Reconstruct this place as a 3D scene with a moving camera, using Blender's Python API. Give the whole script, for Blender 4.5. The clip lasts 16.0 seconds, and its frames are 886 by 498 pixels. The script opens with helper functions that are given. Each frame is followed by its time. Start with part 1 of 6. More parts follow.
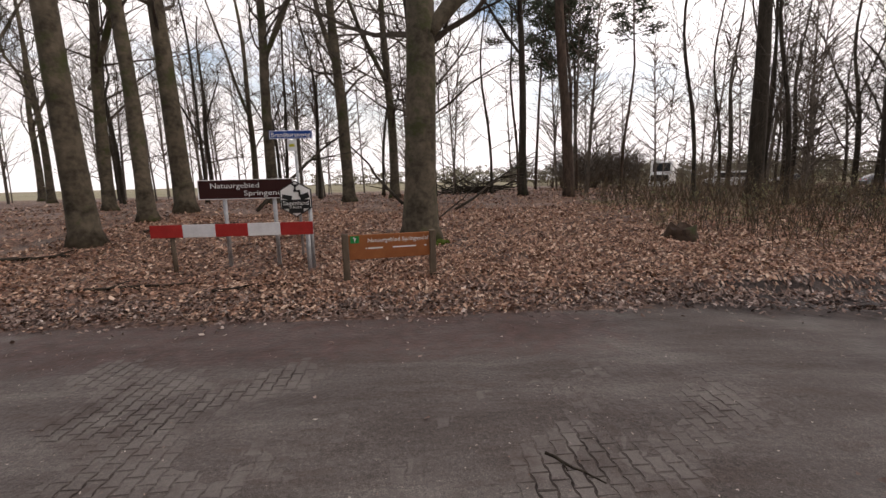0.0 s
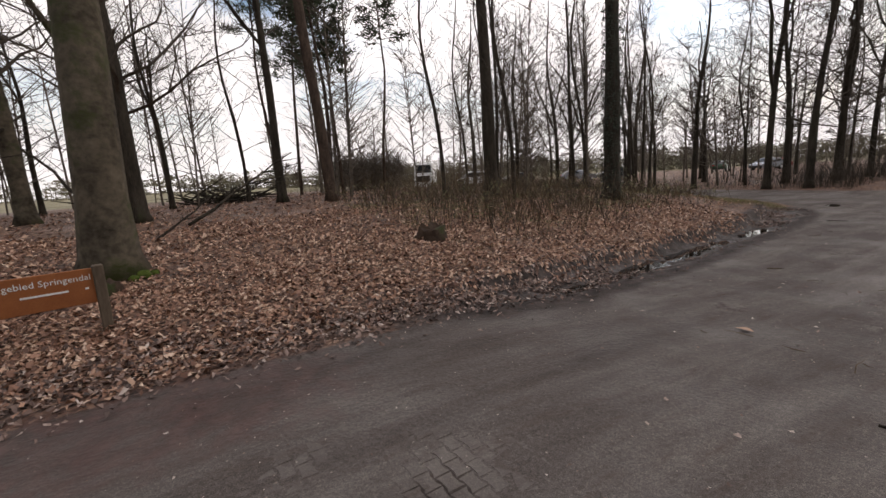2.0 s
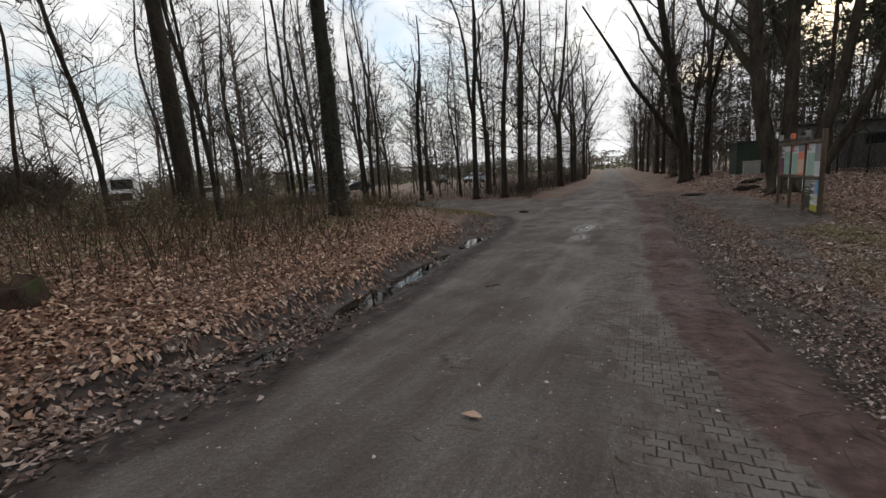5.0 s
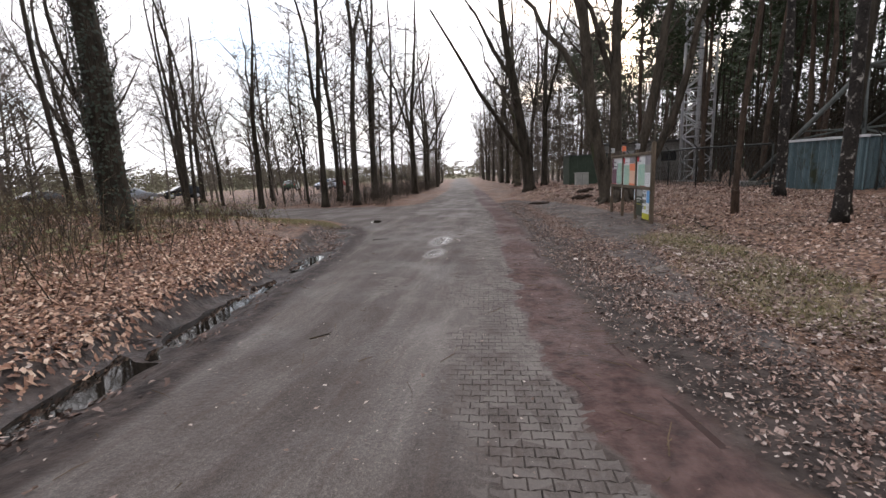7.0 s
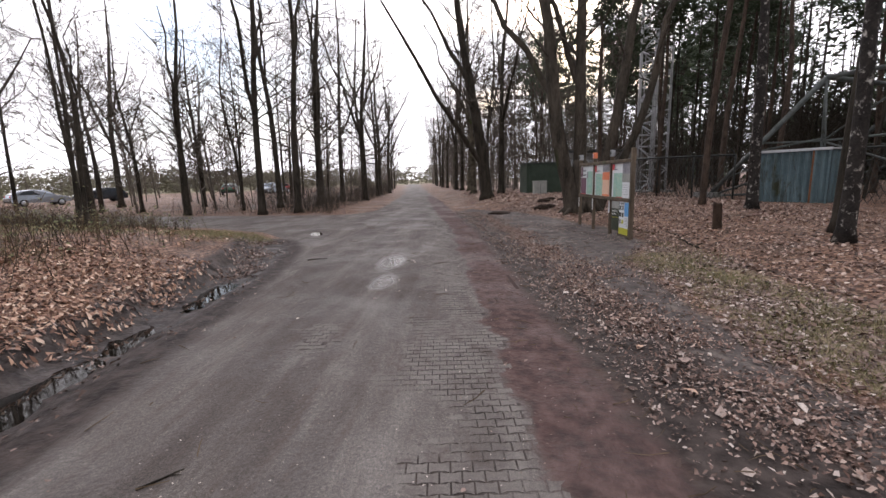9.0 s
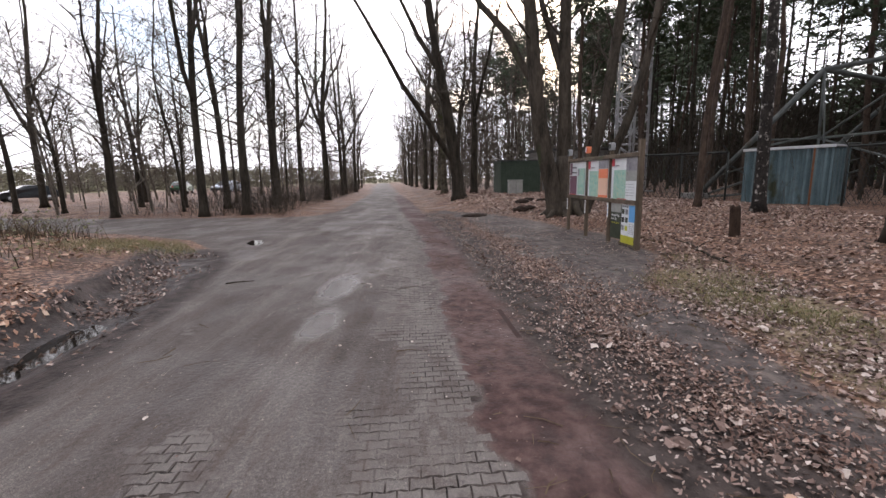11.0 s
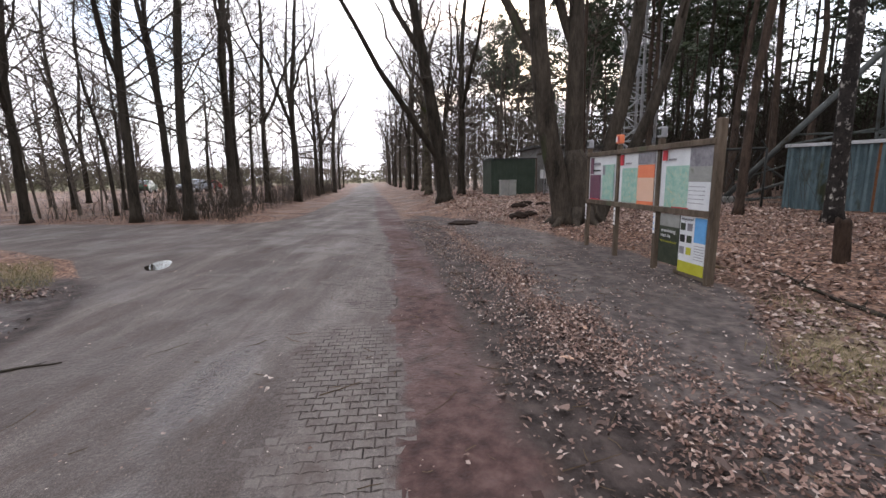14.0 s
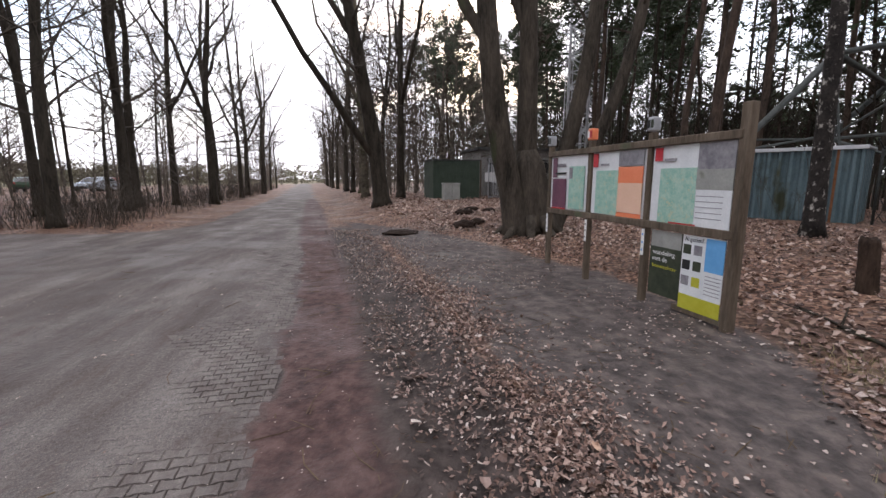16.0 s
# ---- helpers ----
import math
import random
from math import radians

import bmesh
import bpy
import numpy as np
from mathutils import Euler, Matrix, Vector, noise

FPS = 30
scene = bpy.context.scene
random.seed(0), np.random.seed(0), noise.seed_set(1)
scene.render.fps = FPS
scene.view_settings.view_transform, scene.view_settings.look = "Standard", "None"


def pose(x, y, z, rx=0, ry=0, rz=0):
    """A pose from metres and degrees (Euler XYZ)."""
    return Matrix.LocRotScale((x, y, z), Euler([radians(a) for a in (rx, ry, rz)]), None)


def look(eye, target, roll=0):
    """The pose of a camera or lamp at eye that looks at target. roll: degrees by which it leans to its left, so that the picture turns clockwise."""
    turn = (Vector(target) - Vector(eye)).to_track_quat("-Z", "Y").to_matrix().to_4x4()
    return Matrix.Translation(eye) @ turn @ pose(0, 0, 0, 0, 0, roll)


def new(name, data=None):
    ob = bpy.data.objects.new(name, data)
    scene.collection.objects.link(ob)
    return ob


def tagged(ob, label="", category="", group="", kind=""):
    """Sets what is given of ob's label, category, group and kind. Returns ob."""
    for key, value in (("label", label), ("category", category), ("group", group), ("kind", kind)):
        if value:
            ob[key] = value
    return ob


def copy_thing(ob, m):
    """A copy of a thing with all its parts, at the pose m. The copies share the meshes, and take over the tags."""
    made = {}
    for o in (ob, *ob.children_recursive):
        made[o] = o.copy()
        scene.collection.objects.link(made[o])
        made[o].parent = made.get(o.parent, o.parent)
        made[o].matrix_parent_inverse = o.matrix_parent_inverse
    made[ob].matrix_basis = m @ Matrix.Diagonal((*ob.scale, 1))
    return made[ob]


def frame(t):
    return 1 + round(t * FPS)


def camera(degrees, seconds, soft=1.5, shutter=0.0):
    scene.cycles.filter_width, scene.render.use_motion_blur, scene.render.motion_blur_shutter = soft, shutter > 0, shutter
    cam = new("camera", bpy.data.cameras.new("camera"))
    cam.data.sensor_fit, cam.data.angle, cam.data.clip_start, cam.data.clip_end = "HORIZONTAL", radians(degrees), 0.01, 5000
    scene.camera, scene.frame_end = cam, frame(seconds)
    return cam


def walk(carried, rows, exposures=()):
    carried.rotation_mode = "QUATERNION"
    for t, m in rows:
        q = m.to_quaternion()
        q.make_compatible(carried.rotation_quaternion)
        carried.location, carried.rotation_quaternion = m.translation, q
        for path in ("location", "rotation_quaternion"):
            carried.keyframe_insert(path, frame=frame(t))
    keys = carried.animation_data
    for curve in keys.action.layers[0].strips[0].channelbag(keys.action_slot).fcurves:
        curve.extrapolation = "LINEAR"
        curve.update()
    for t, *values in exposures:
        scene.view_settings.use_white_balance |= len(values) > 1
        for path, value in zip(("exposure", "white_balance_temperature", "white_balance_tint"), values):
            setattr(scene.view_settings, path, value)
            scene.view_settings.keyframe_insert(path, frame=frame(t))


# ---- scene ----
cam = camera(91.7, 16.0)
METRES, EYE, TILT, LEAN, TURN = 15.2, 1.5, 0.0, 0.0, -0.3
ROWS = [
    (0.0, 0.0, 0.0, 0.0, -0.23, -8.97, 1.43),
    (0.5, 0.0122, 0.0159, -0.0004, -7.44, -9.24, 2.59),
    (1.0, 0.0293, 0.0303, 0.0, -10.92, -9.17, 3.19),
    (1.5, 0.0448, 0.0468, -0.0019, -20.32, -9.47, 2.96),
    (2.0, 0.0617, 0.0631, -0.0017, -28.84, -9.67, 3.31),
    (2.5, 0.0847, 0.0747, -0.0025, -35.22, -10.1, 3.43),
    (3.0, 0.1045, 0.0842, -0.003, -42.24, -10.34, 3.0),
    (3.5, 0.1256, 0.0961, -0.0031, -46.49, -10.32, 2.76),
    (4.0, 0.1504, 0.1061, -0.0051, -49.32, -10.17, 2.7),
    (4.5, 0.1748, 0.1159, -0.0067, -54.15, -10.34, 2.7),
    (5.0, 0.2005, 0.1257, -0.0073, -61.13, -9.81, 3.68),
    (7.5, 0.362, 0.1584, -0.0151, -82.21, -9.97, 1.79),
    (8.0, 0.3934, 0.1633, -0.0158, -83.67, -9.89, 1.54),
    (8.5, 0.4258, 0.1682, -0.0134, -84.09, -9.57, 1.38),
    (9.0, 0.4593, 0.1748, -0.013, -86.02, -9.3, 1.42),
    (11.5, 0.6418, 0.1814, -0.0174, -90.62, -9.39, 1.17),
    (12.0, 0.677, 0.1799, -0.0181, -91.22, -9.22, 1.28),
    (12.5, 0.7114, 0.1771, -0.0188, -91.26, -9.31, 1.12),
    (13.0, 0.7448, 0.1757, -0.018, -91.6, -9.5, 1.12),
    (13.5, 0.7792, 0.172, -0.0175, -91.56, -9.57, 0.85),
    (14.0, 0.815, 0.1715, -0.0192, -91.85, -9.5, 0.77),
    (14.5, 0.8506, 0.1682, -0.0195, -92.43, -9.35, 0.59),
    (15.0, 0.8856, 0.165, -0.0195, -93.1, -9.35, 0.48),
    (15.5, 0.9189, 0.1609, -0.0187, -97.71, -9.28, 0.04),
    (16.0, 0.9512, 0.151, -0.0197, -99.43, -9.25, -0.1),
]
walk(cam, [(t, pose(0, 0, EYE, TILT, LEAN, TURN) @ pose(METRES * x, METRES * y, METRES * z, 90 + pitch, roll, yaw)) for t, x, y, z, yaw, pitch, roll in ROWS],
     [(0, 0.02, 7150, 19), (2.0, -0.15, 7050, 17), (3.5, -0.38, 6850, 12), (5, -0.44, 6700, 9), (7.5, 0.64, 6600, 16), (9, 0.57, 6600, 17), (12.5, 0.72, 6500, 17), (16, 0.66, 6480, 17)])

# ---- light ----
world = bpy.data.worlds.new("world")
scene.world = world
world.use_nodes = True
SUN_AZ, SUN_EL = radians(-11), radians(14.5)


def build_sky():
    nt = world.node_tree
    nt.nodes.clear()
    out = nt.nodes.new("ShaderNodeOutputWorld")
    bg = nt.nodes.new("ShaderNodeBackground")
    sky = nt.nodes.new("ShaderNodeTexSky")
    sky.sky_type, sky.sun_disc = "NISHITA", False
    sky.sun_elevation, sky.sun_rotation = SUN_EL, radians(90) - SUN_AZ
    gain = nt.nodes.new("ShaderNodeMix")
    gain.data_type, gain.blend_type = "RGBA", "MULTIPLY"
    gain.inputs[0].default_value = 1.0
    gain.inputs[7].default_value = (2.5, 2.5, 2.5, 1)
    co = nt.nodes.new("ShaderNodeTexCoord")
    mp = nt.nodes.new("ShaderNodeMapping")
    mp.inputs["Scale"].default_value = (1.0, 1.0, 2.2)
    n = nt.nodes.new("ShaderNodeTexNoise")
    n.inputs["Scale"].default_value, n.inputs["Detail"].default_value = 3.2, 7
    ramp = nt.nodes.new("ShaderNodeValToRGB")
    ramp.color_ramp.elements[0].position, ramp.color_ramp.elements[1].position = 0.34, 0.5
    mix = nt.nodes.new("ShaderNodeMix")
    mix.data_type = "RGBA"
    mix.inputs[7].default_value = (12.8, 13.0, 13.4, 1)
    bg.inputs["Strength"].default_value = 0.1
    lk = nt.links.new
    lk(co.outputs["Generated"], mp.inputs[0]); lk(mp.outputs[0], n.inputs["Vector"]); lk(n.outputs[0], ramp.inputs[0])
    lk(sky.outputs[0], gain.inputs[6]); lk(gain.outputs[2], mix.inputs[6]);
    sep = nt.nodes.new("ShaderNodeSeparateXYZ")
    low = nt.nodes.new("ShaderNodeMapRange")
    low.inputs[1].default_value, low.inputs[2].default_value, low.inputs[3].default_value, low.inputs[4].default_value = 0.06, 0.3, 1.0, 0.0
    veil = nt.nodes.new("ShaderNodeMath")
    veil.operation = "MAXIMUM"
    lk(co.outputs["Generated"], sep.inputs[0]); lk(sep.outputs["Z"], low.inputs[0])
    lk(ramp.outputs[0], veil.inputs[0]); lk(low.outputs[0], veil.inputs[1]); lk(veil.outputs[0], mix.inputs[0])
    # thin cloud scatters more light forward, so it brightens towards the sun
    toward = nt.nodes.new("ShaderNodeVectorMath")
    toward.operation = "DOT_PRODUCT"
    toward.inputs[1].default_value = (math.cos(SUN_AZ) * math.cos(SUN_EL), math.sin(SUN_AZ) * math.cos(SUN_EL), math.sin(SUN_EL))
    glow = nt.nodes.new("ShaderNodeMapRange")
    glow.inputs[1].default_value, glow.inputs[2].default_value, glow.inputs[3].default_value, glow.inputs[4].default_value = -1.0, 1.0, 0.82, 1.2
    shine = nt.nodes.new("ShaderNodeVectorMath")
    shine.operation = "SCALE"
    lk(co.outputs["Generated"], toward.inputs[0]); lk(toward.outputs["Value"], glow.inputs[0])
    lk(mix.outputs[2], shine.inputs[0]); lk(glow.outputs[0], shine.inputs["Scale"])
    lk(shine.outputs[0], bg.inputs["Color"]); lk(bg.outputs[0], out.inputs[0])


build_sky()
sun_data = bpy.data.lights.new("sun", "SUN")
sun_data.energy, sun_data.angle, sun_data.color = 0.9, radians(12), (1.0, 0.95, 0.88)
sun = new("sun", sun_data)
sun.matrix_world = look((40 * math.cos(SUN_AZ) * math.cos(SUN_EL), 40 * math.sin(SUN_AZ) * math.cos(SUN_EL), 40 * math.sin(SUN_EL)), (0, 0, 0))


# ---- materials ----
def node_mat(name):
    m = bpy.data.materials.new(name)
    m.use_nodes = True
    nt = m.node_tree
    return m, nt, nt.nodes["Principled BSDF"]


def noise_node(nt, scale, detail=5.0, vec=None, rough=0.6):
    n = nt.nodes.new("ShaderNodeTexNoise")
    n.inputs["Scale"].default_value, n.inputs["Detail"].default_value, n.inputs["Roughness"].default_value = scale, detail, rough
    if vec is not None:
        nt.links.new(vec, n.inputs["Vector"])
    return n


def ramp_node(nt, fac, stops):
    r = nt.nodes.new("ShaderNodeValToRGB")
    e = r.color_ramp.elements
    while len(e) < len(stops):
        e.new(0.5)
    for i, (p, c) in enumerate(stops):
        e[i].position, e[i].color = p, (*c, 1) if len(c) == 3 else c
    nt.links.new(fac, r.inputs[0])
    return r


def mix_node(nt, fac, a, b, blend="MIX"):
    m = nt.nodes.new("ShaderNodeMix")
    m.data_type, m.blend_type = "RGBA", blend
    for sock, v in ((m.inputs[0], fac), (m.inputs[6], a), (m.inputs[7], b)):
        if isinstance(v, bpy.types.NodeSocket):
            nt.links.new(v, sock)
        elif isinstance(v, (int, float)):
            sock.default_value = v
        else:
            sock.default_value = (*v, 1)
    return m.outputs[2]


def math_node(nt, op, a, b=0.5, clamp=False):
    m = nt.nodes.new("ShaderNodeMath")
    m.operation, m.use_clamp = op, clamp
    for sock, v in ((m.inputs[0], a), (m.inputs[1], b)):
        if isinstance(v, bpy.types.NodeSocket):
            nt.links.new(v, sock)
        else:
            sock.default_value = v
    return m.outputs[0]


def bump_node(nt, bsdf, height, strength, dist):
    b = nt.nodes.new("ShaderNodeBump")
    b.inputs["Strength"].default_value, b.inputs["Distance"].default_value = strength, dist
    nt.links.new(height, b.inputs["Height"])
    nt.links.new(b.outputs[0], bsdf.inputs["Normal"])


def surface(name, a, b, scale=6.0, fine=60.0, rough=0.8, metal=0.0, bump=0.3, dist=0.01, stretch=(1, 1, 1), stain=None, stain_scale=1.5, stain_at=0.6, by_place=False):
    """A procedural surface: two colours blended by coarse and fine grain, with stains and relief."""
    m, nt, bs = node_mat(name)
    co = nt.nodes.new("ShaderNodeTexCoord")
    mp = nt.nodes.new("ShaderNodeMapping")
    mp.inputs["Scale"].default_value = stretch
    nt.links.new(nt.nodes.new("ShaderNodeNewGeometry").outputs["Position"] if by_place else co.outputs["Object"], mp.inputs[0])
    v = mp.outputs[0]
    n1, n2 = noise_node(nt, scale, 6, v), noise_node(nt, fine, 3, v)
    f = math_node(nt, "ADD", math_node(nt, "MULTIPLY", n1.outputs[0], 0.65), math_node(nt, "MULTIPLY", n2.outputs[0], 0.35))
    col = ramp_node(nt, f, [(0.36, a), (0.64, b)]).outputs[0]
    if stain:
        ns = noise_node(nt, stain_scale, 6, v, 0.7)
        col = mix_node(nt, ramp_node(nt, ns.outputs[0], [(stain_at - 0.04, (0, 0, 0)), (stain_at + 0.06, (1, 1, 1))]).outputs[0], col, stain)
    nt.links.new(col, bs.inputs["Base Color"])
    bs.inputs["Roughness"].default_value, bs.inputs["Metallic"].default_value = rough, metal
    bs.inputs["Specular IOR Level"].default_value = 0.15 if rough > 0.8 else (0.25 if rough > 0.3 else 0.5)
    if bump:
        bump_node(nt, bs, f, bump, dist)
    return m


BARK_BEECH = surface("bark_beech", (0.028, 0.023, 0.016), (0.14, 0.118, 0.086), 1.6, 9, 0.85, 0, 0.5, 0.02, (1, 1, 1.1), (0.05, 0.058, 0.022), 0.9, 0.56)
BARK_OAK = surface("bark_oak", (0.016, 0.013, 0.01), (0.06, 0.05, 0.038), 5, 30, 0.9, 0, 0.9, 0.04, (1, 1, 0.22), (0.04, 0.05, 0.022), 0.9, 0.62)
BARK_PINE = surface("bark_pine", (0.028, 0.021, 0.017), (0.1, 0.07, 0.052), 6, 26, 0.9, 0, 0.9, 0.03, (1, 1, 0.35))
BARK_GREY = surface("bark_grey", (0.02, 0.017, 0.013), (0.09, 0.073, 0.056), 4, 24, 0.9, 0, 1.0, 0.05, (1, 1, 0.25), (0.05, 0.06, 0.028), 0.8, 0.63)
BARK_BIRCH = surface("bark_birch", (0.012, 0.01, 0.009), (0.04, 0.034, 0.03), 5, 30, 0.85, 0, 0.8, 0.03, (1, 1, 0.8), (0.4, 0.37, 0.33), 6.5, 0.6)
# Paler than the near bark: distance haze is put into this colour.
BARK_FAR = surface("bark_haze_pale", (0.06, 0.05, 0.04), (0.17, 0.145, 0.12), 5, 30, 0.9, 0, 0)
TWIG = surface("twig_bark", (0.034, 0.028, 0.022), (0.09, 0.074, 0.058), 4, 20, 0.9, 0, 0)
TWIG_BROWN = surface("twig_brown", (0.055, 0.038, 0.024), (0.16, 0.115, 0.072), 3, 15, 0.9, 0, 0)
NEEDLE = surface("pine_needles", (0.022, 0.035, 0.018), (0.07, 0.09, 0.045), 0.7, 8, 0.7, 0, 0)
# Far crowns lightened in colour to stand in for haze.
FAR_CROWN = surface("crown_haze_pale", (0.09, 0.085, 0.056), (0.23, 0.21, 0.15), 0.3, 4, 0.9, 0, 0)
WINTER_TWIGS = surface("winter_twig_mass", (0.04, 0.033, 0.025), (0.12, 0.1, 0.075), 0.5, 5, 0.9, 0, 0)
IVY = surface("ivy_leaf", (0.008, 0.012, 0.006), (0.022, 0.032, 0.014), 3, 20, 0.5, 0, 0)
MOSS = surface("moss", (0.03, 0.045, 0.008), (0.08, 0.11, 0.02), 12, 70, 0.95, 0, 0.8, 0.02)
WOOD_POST = surface("weathered_post", (0.06, 0.044, 0.03), (0.165, 0.127, 0.092), 6, 50, 0.8, 0, 0.4, 0.006, (1, 1, 0.15), (0.08, 0.085, 0.05), 1.5, 0.62)
WOOD_SIGN = surface("orange_board", (0.25, 0.085, 0.03), (0.34, 0.125, 0.045), 4, 60, 0.55, 0, 0.1, 0.002, (1, 1, 1), (0.2, 0.08, 0.035), 3, 0.66)
STEEL = surface("galvanised_steel", (0.3, 0.31, 0.32), (0.46, 0.47, 0.48), 9, 70, 0.5, 0.55, 0.1, 0.002)
STEEL_DULL = surface("dull_mast_steel", (0.4, 0.41, 0.42), (0.55, 0.56, 0.57), 5, 40, 0.6, 0.1, 0.1, 0.002)
LATTICE_PAINT = surface("lattice_grey_green", (0.055, 0.06, 0.055), (0.115, 0.125, 0.118), 3, 30, 0.65, 0.1, 0.1, 0.003, (1, 1, 1), (0.06, 0.045, 0.03), 2, 0.64)
SIGN_BROWN = surface("sign_brown", (0.028, 0.007, 0.006), (0.04, 0.011, 0.009), 3, 50, 0.75, 0, 0.03, 0.001)
SIGN_BLUE = surface("sign_blue", (0.008, 0.05, 0.24), (0.014, 0.07, 0.3), 3, 50, 0.7, 0, 0.03, 0.001)
RED_PAINT = surface("barrier_red", (0.33, 0.022, 0.02), (0.42, 0.035, 0.03), 4, 40, 0.5, 0, 0.05, 0.001, (1, 1, 1), (0.2, 0.03, 0.02), 5, 0.66)
WHITE_PAINT = surface("barrier_white", (0.6, 0.61, 0.62), (0.76, 0.77, 0.78), 4, 40, 0.5, 0, 0.05, 0.001, (1, 1, 1), (0.4, 0.4, 0.37), 5, 0.66)
LETTER = surface("letter_white", (0.72, 0.72, 0.7), (0.82, 0.82, 0.8), 6, 60, 0.5, 0, 0)
BLACK = surface("black_print", (0.012, 0.012, 0.012), (0.03, 0.03, 0.03), 6, 60, 0.5, 0, 0)
GREEN_LOGO = surface("green_print", (0.01, 0.19, 0.05), (0.015, 0.25, 0.07), 6, 60, 0.5, 0, 0)
PAPER_WHITE = surface("poster_white", (0.62, 0.64, 0.64), (0.74, 0.75, 0.75), 5, 40, 0.35, 0, 0)
MAP_GREEN = surface("map_green", (0.2, 0.42, 0.34), (0.42, 0.56, 0.46), 14, 60, 0.35, 0, 0, 0.01, (1, 1, 1), (0.5, 0.5, 0.33), 16, 0.6)
MAP_ORANGE = surface("poster_orange", (0.75, 0.2, 0.09), (0.82, 0.26, 0.13), 3, 40, 0.35, 0, 0)
MAP_PEACH = surface("poster_peach", (0.72, 0.46, 0.32), (0.78, 0.52, 0.38), 3, 40, 0.35, 0, 0)
POSTER_GREY = surface("poster_grey", (0.16, 0.15, 0.17), (0.3, 0.29, 0.3), 5, 20, 0.35, 0, 0)
POSTER_DARK = surface("poster_dark_green", (0.022, 0.03, 0.02), (0.06, 0.07, 0.045), 4, 20, 0.35, 0, 0)
POSTER_BLUE = surface("poster_blue", (0.11, 0.33, 0.62), (0.15, 0.4, 0.7), 3, 20, 0.35, 0, 0)
POSTER_YELLOW = surface("poster_yellow", (0.42, 0.4, 0.03), (0.5, 0.48, 0.06), 3, 20, 0.35, 0, 0)
POSTER_PURPLE = surface("poster_purple", (0.11, 0.04, 0.07), (0.17, 0.07, 0.1), 3, 20, 0.35, 0, 0)
POSTER_RED = surface("poster_red", (0.4, 0.02, 0.03), (0.5, 0.04, 0.05), 3, 20, 0.35, 0, 0)
CONTAINER = surface("blue_green_sheet", (0.065, 0.1, 0.108), (0.135, 0.19, 0.205), 1.6, 30, 0.5, 0.15, 0.1, 0.004, (1, 1, 0.4), (0.045, 0.05, 0.03), 1.0, 0.6)
RUST = surface("rusty_edge", (0.1, 0.045, 0.02), (0.22, 0.1, 0.05), 6, 40, 0.85, 0.1, 0.3, 0.004)
SHED_GREEN = surface("shed_green", (0.035, 0.05, 0.035), (0.06, 0.08, 0.058), 2, 30, 0.7, 0, 0.1, 0.003)
CONCRETE = surface("grey_render", (0.2, 0.195, 0.185), (0.31, 0.3, 0.285), 2.2, 40, 0.9, 0, 0.3, 0.006, (1, 1, 0.6), (0.13, 0.13, 0.11), 0.9, 0.6)
ROOF_FELT = surface("roof_felt", (0.05, 0.05, 0.05), (0.11, 0.11, 0.105), 4, 40, 0.9, 0, 0.3, 0.005)
CABINET = surface("cabinet_grey", (0.25, 0.25, 0.23), (0.36, 0.36, 0.33), 3, 40, 0.6, 0, 0.1, 0.002, (1, 1, 1), (0.17, 0.18, 0.14), 2.5, 0.62)
FENCE = surface("fence_dark", (0.02, 0.022, 0.02), (0.05, 0.052, 0.048), 6, 40, 0.6, 0.3, 0)
STUMP_WOOD = surface("stump_wood", (0.018, 0.011, 0.008), (0.07, 0.046, 0.032), 7, 45, 0.9, 0, 0.8, 0.02, (1, 1, 0.3), (0.04, 0.055, 0.02), 2.5, 0.6)
SOIL = surface("mole_soil", (0.012, 0.007, 0.005), (0.035, 0.022, 0.015), 12, 70, 0.95, 0, 1.0, 0.03)
KERB = surface("kerb_concrete", (0.03, 0.022, 0.019), (0.075, 0.056, 0.05), 5, 60, 0.85, 0, 0.4, 0.006, (1, 1, 1), (0.05, 0.03, 0.026), 3, 0.45)
CAR_SILVER = surface("car_silver", (0.34, 0.37, 0.41), (0.38, 0.41, 0.45), 1, 10, 0.25, 0.6, 0)
CAR_DARK = surface("car_dark", (0.02, 0.022, 0.025), (0.035, 0.037, 0.04), 1, 10, 0.25, 0.3, 0)
CAR_WHITE = surface("car_white", (0.72, 0.73, 0.74), (0.78, 0.79, 0.8), 1, 10, 0.3, 0, 0)
CAR_RED = surface("car_red", (0.2, 0.02, 0.015), (0.26, 0.03, 0.02), 1, 10, 0.3, 0.2, 0)
CAR_GREEN = surface("car_green", (0.012, 0.05, 0.02), (0.02, 0.065, 0.03), 1, 10, 0.3, 0.1, 0)
GLASS_DARK = surface("tinted_glass", (0.012, 0.014, 0.016), (0.03, 0.034, 0.038), 1, 10, 0.08, 0, 0)
RUBBER = surface("rubber", (0.015, 0.015, 0.015), (0.03, 0.03, 0.03), 8, 60, 0.8, 0, 0.1, 0.002)


def leaf_material(name, stops, rough=0.62):
    """Dead leaf: the tone comes from a value of its own for each leaf."""
    m, nt, bs = node_mat(name)
    at = nt.nodes.new("ShaderNodeAttribute")
    at.attribute_name = "tone"
    co = nt.nodes.new("ShaderNodeTexCoord")
    n = noise_node(nt, 70, 3, co.outputs["Object"])
    f = math_node(nt, "ADD", at.outputs["Fac"], math_node(nt, "MULTIPLY", math_node(nt, "SUBTRACT", n.outputs[0], 0.5), 0.3))
    col = ramp_node(nt, f, stops).outputs[0]
    nt.links.new(col, bs.inputs["Base Color"])
    bs.inputs["Roughness"].default_value = rough
    return m


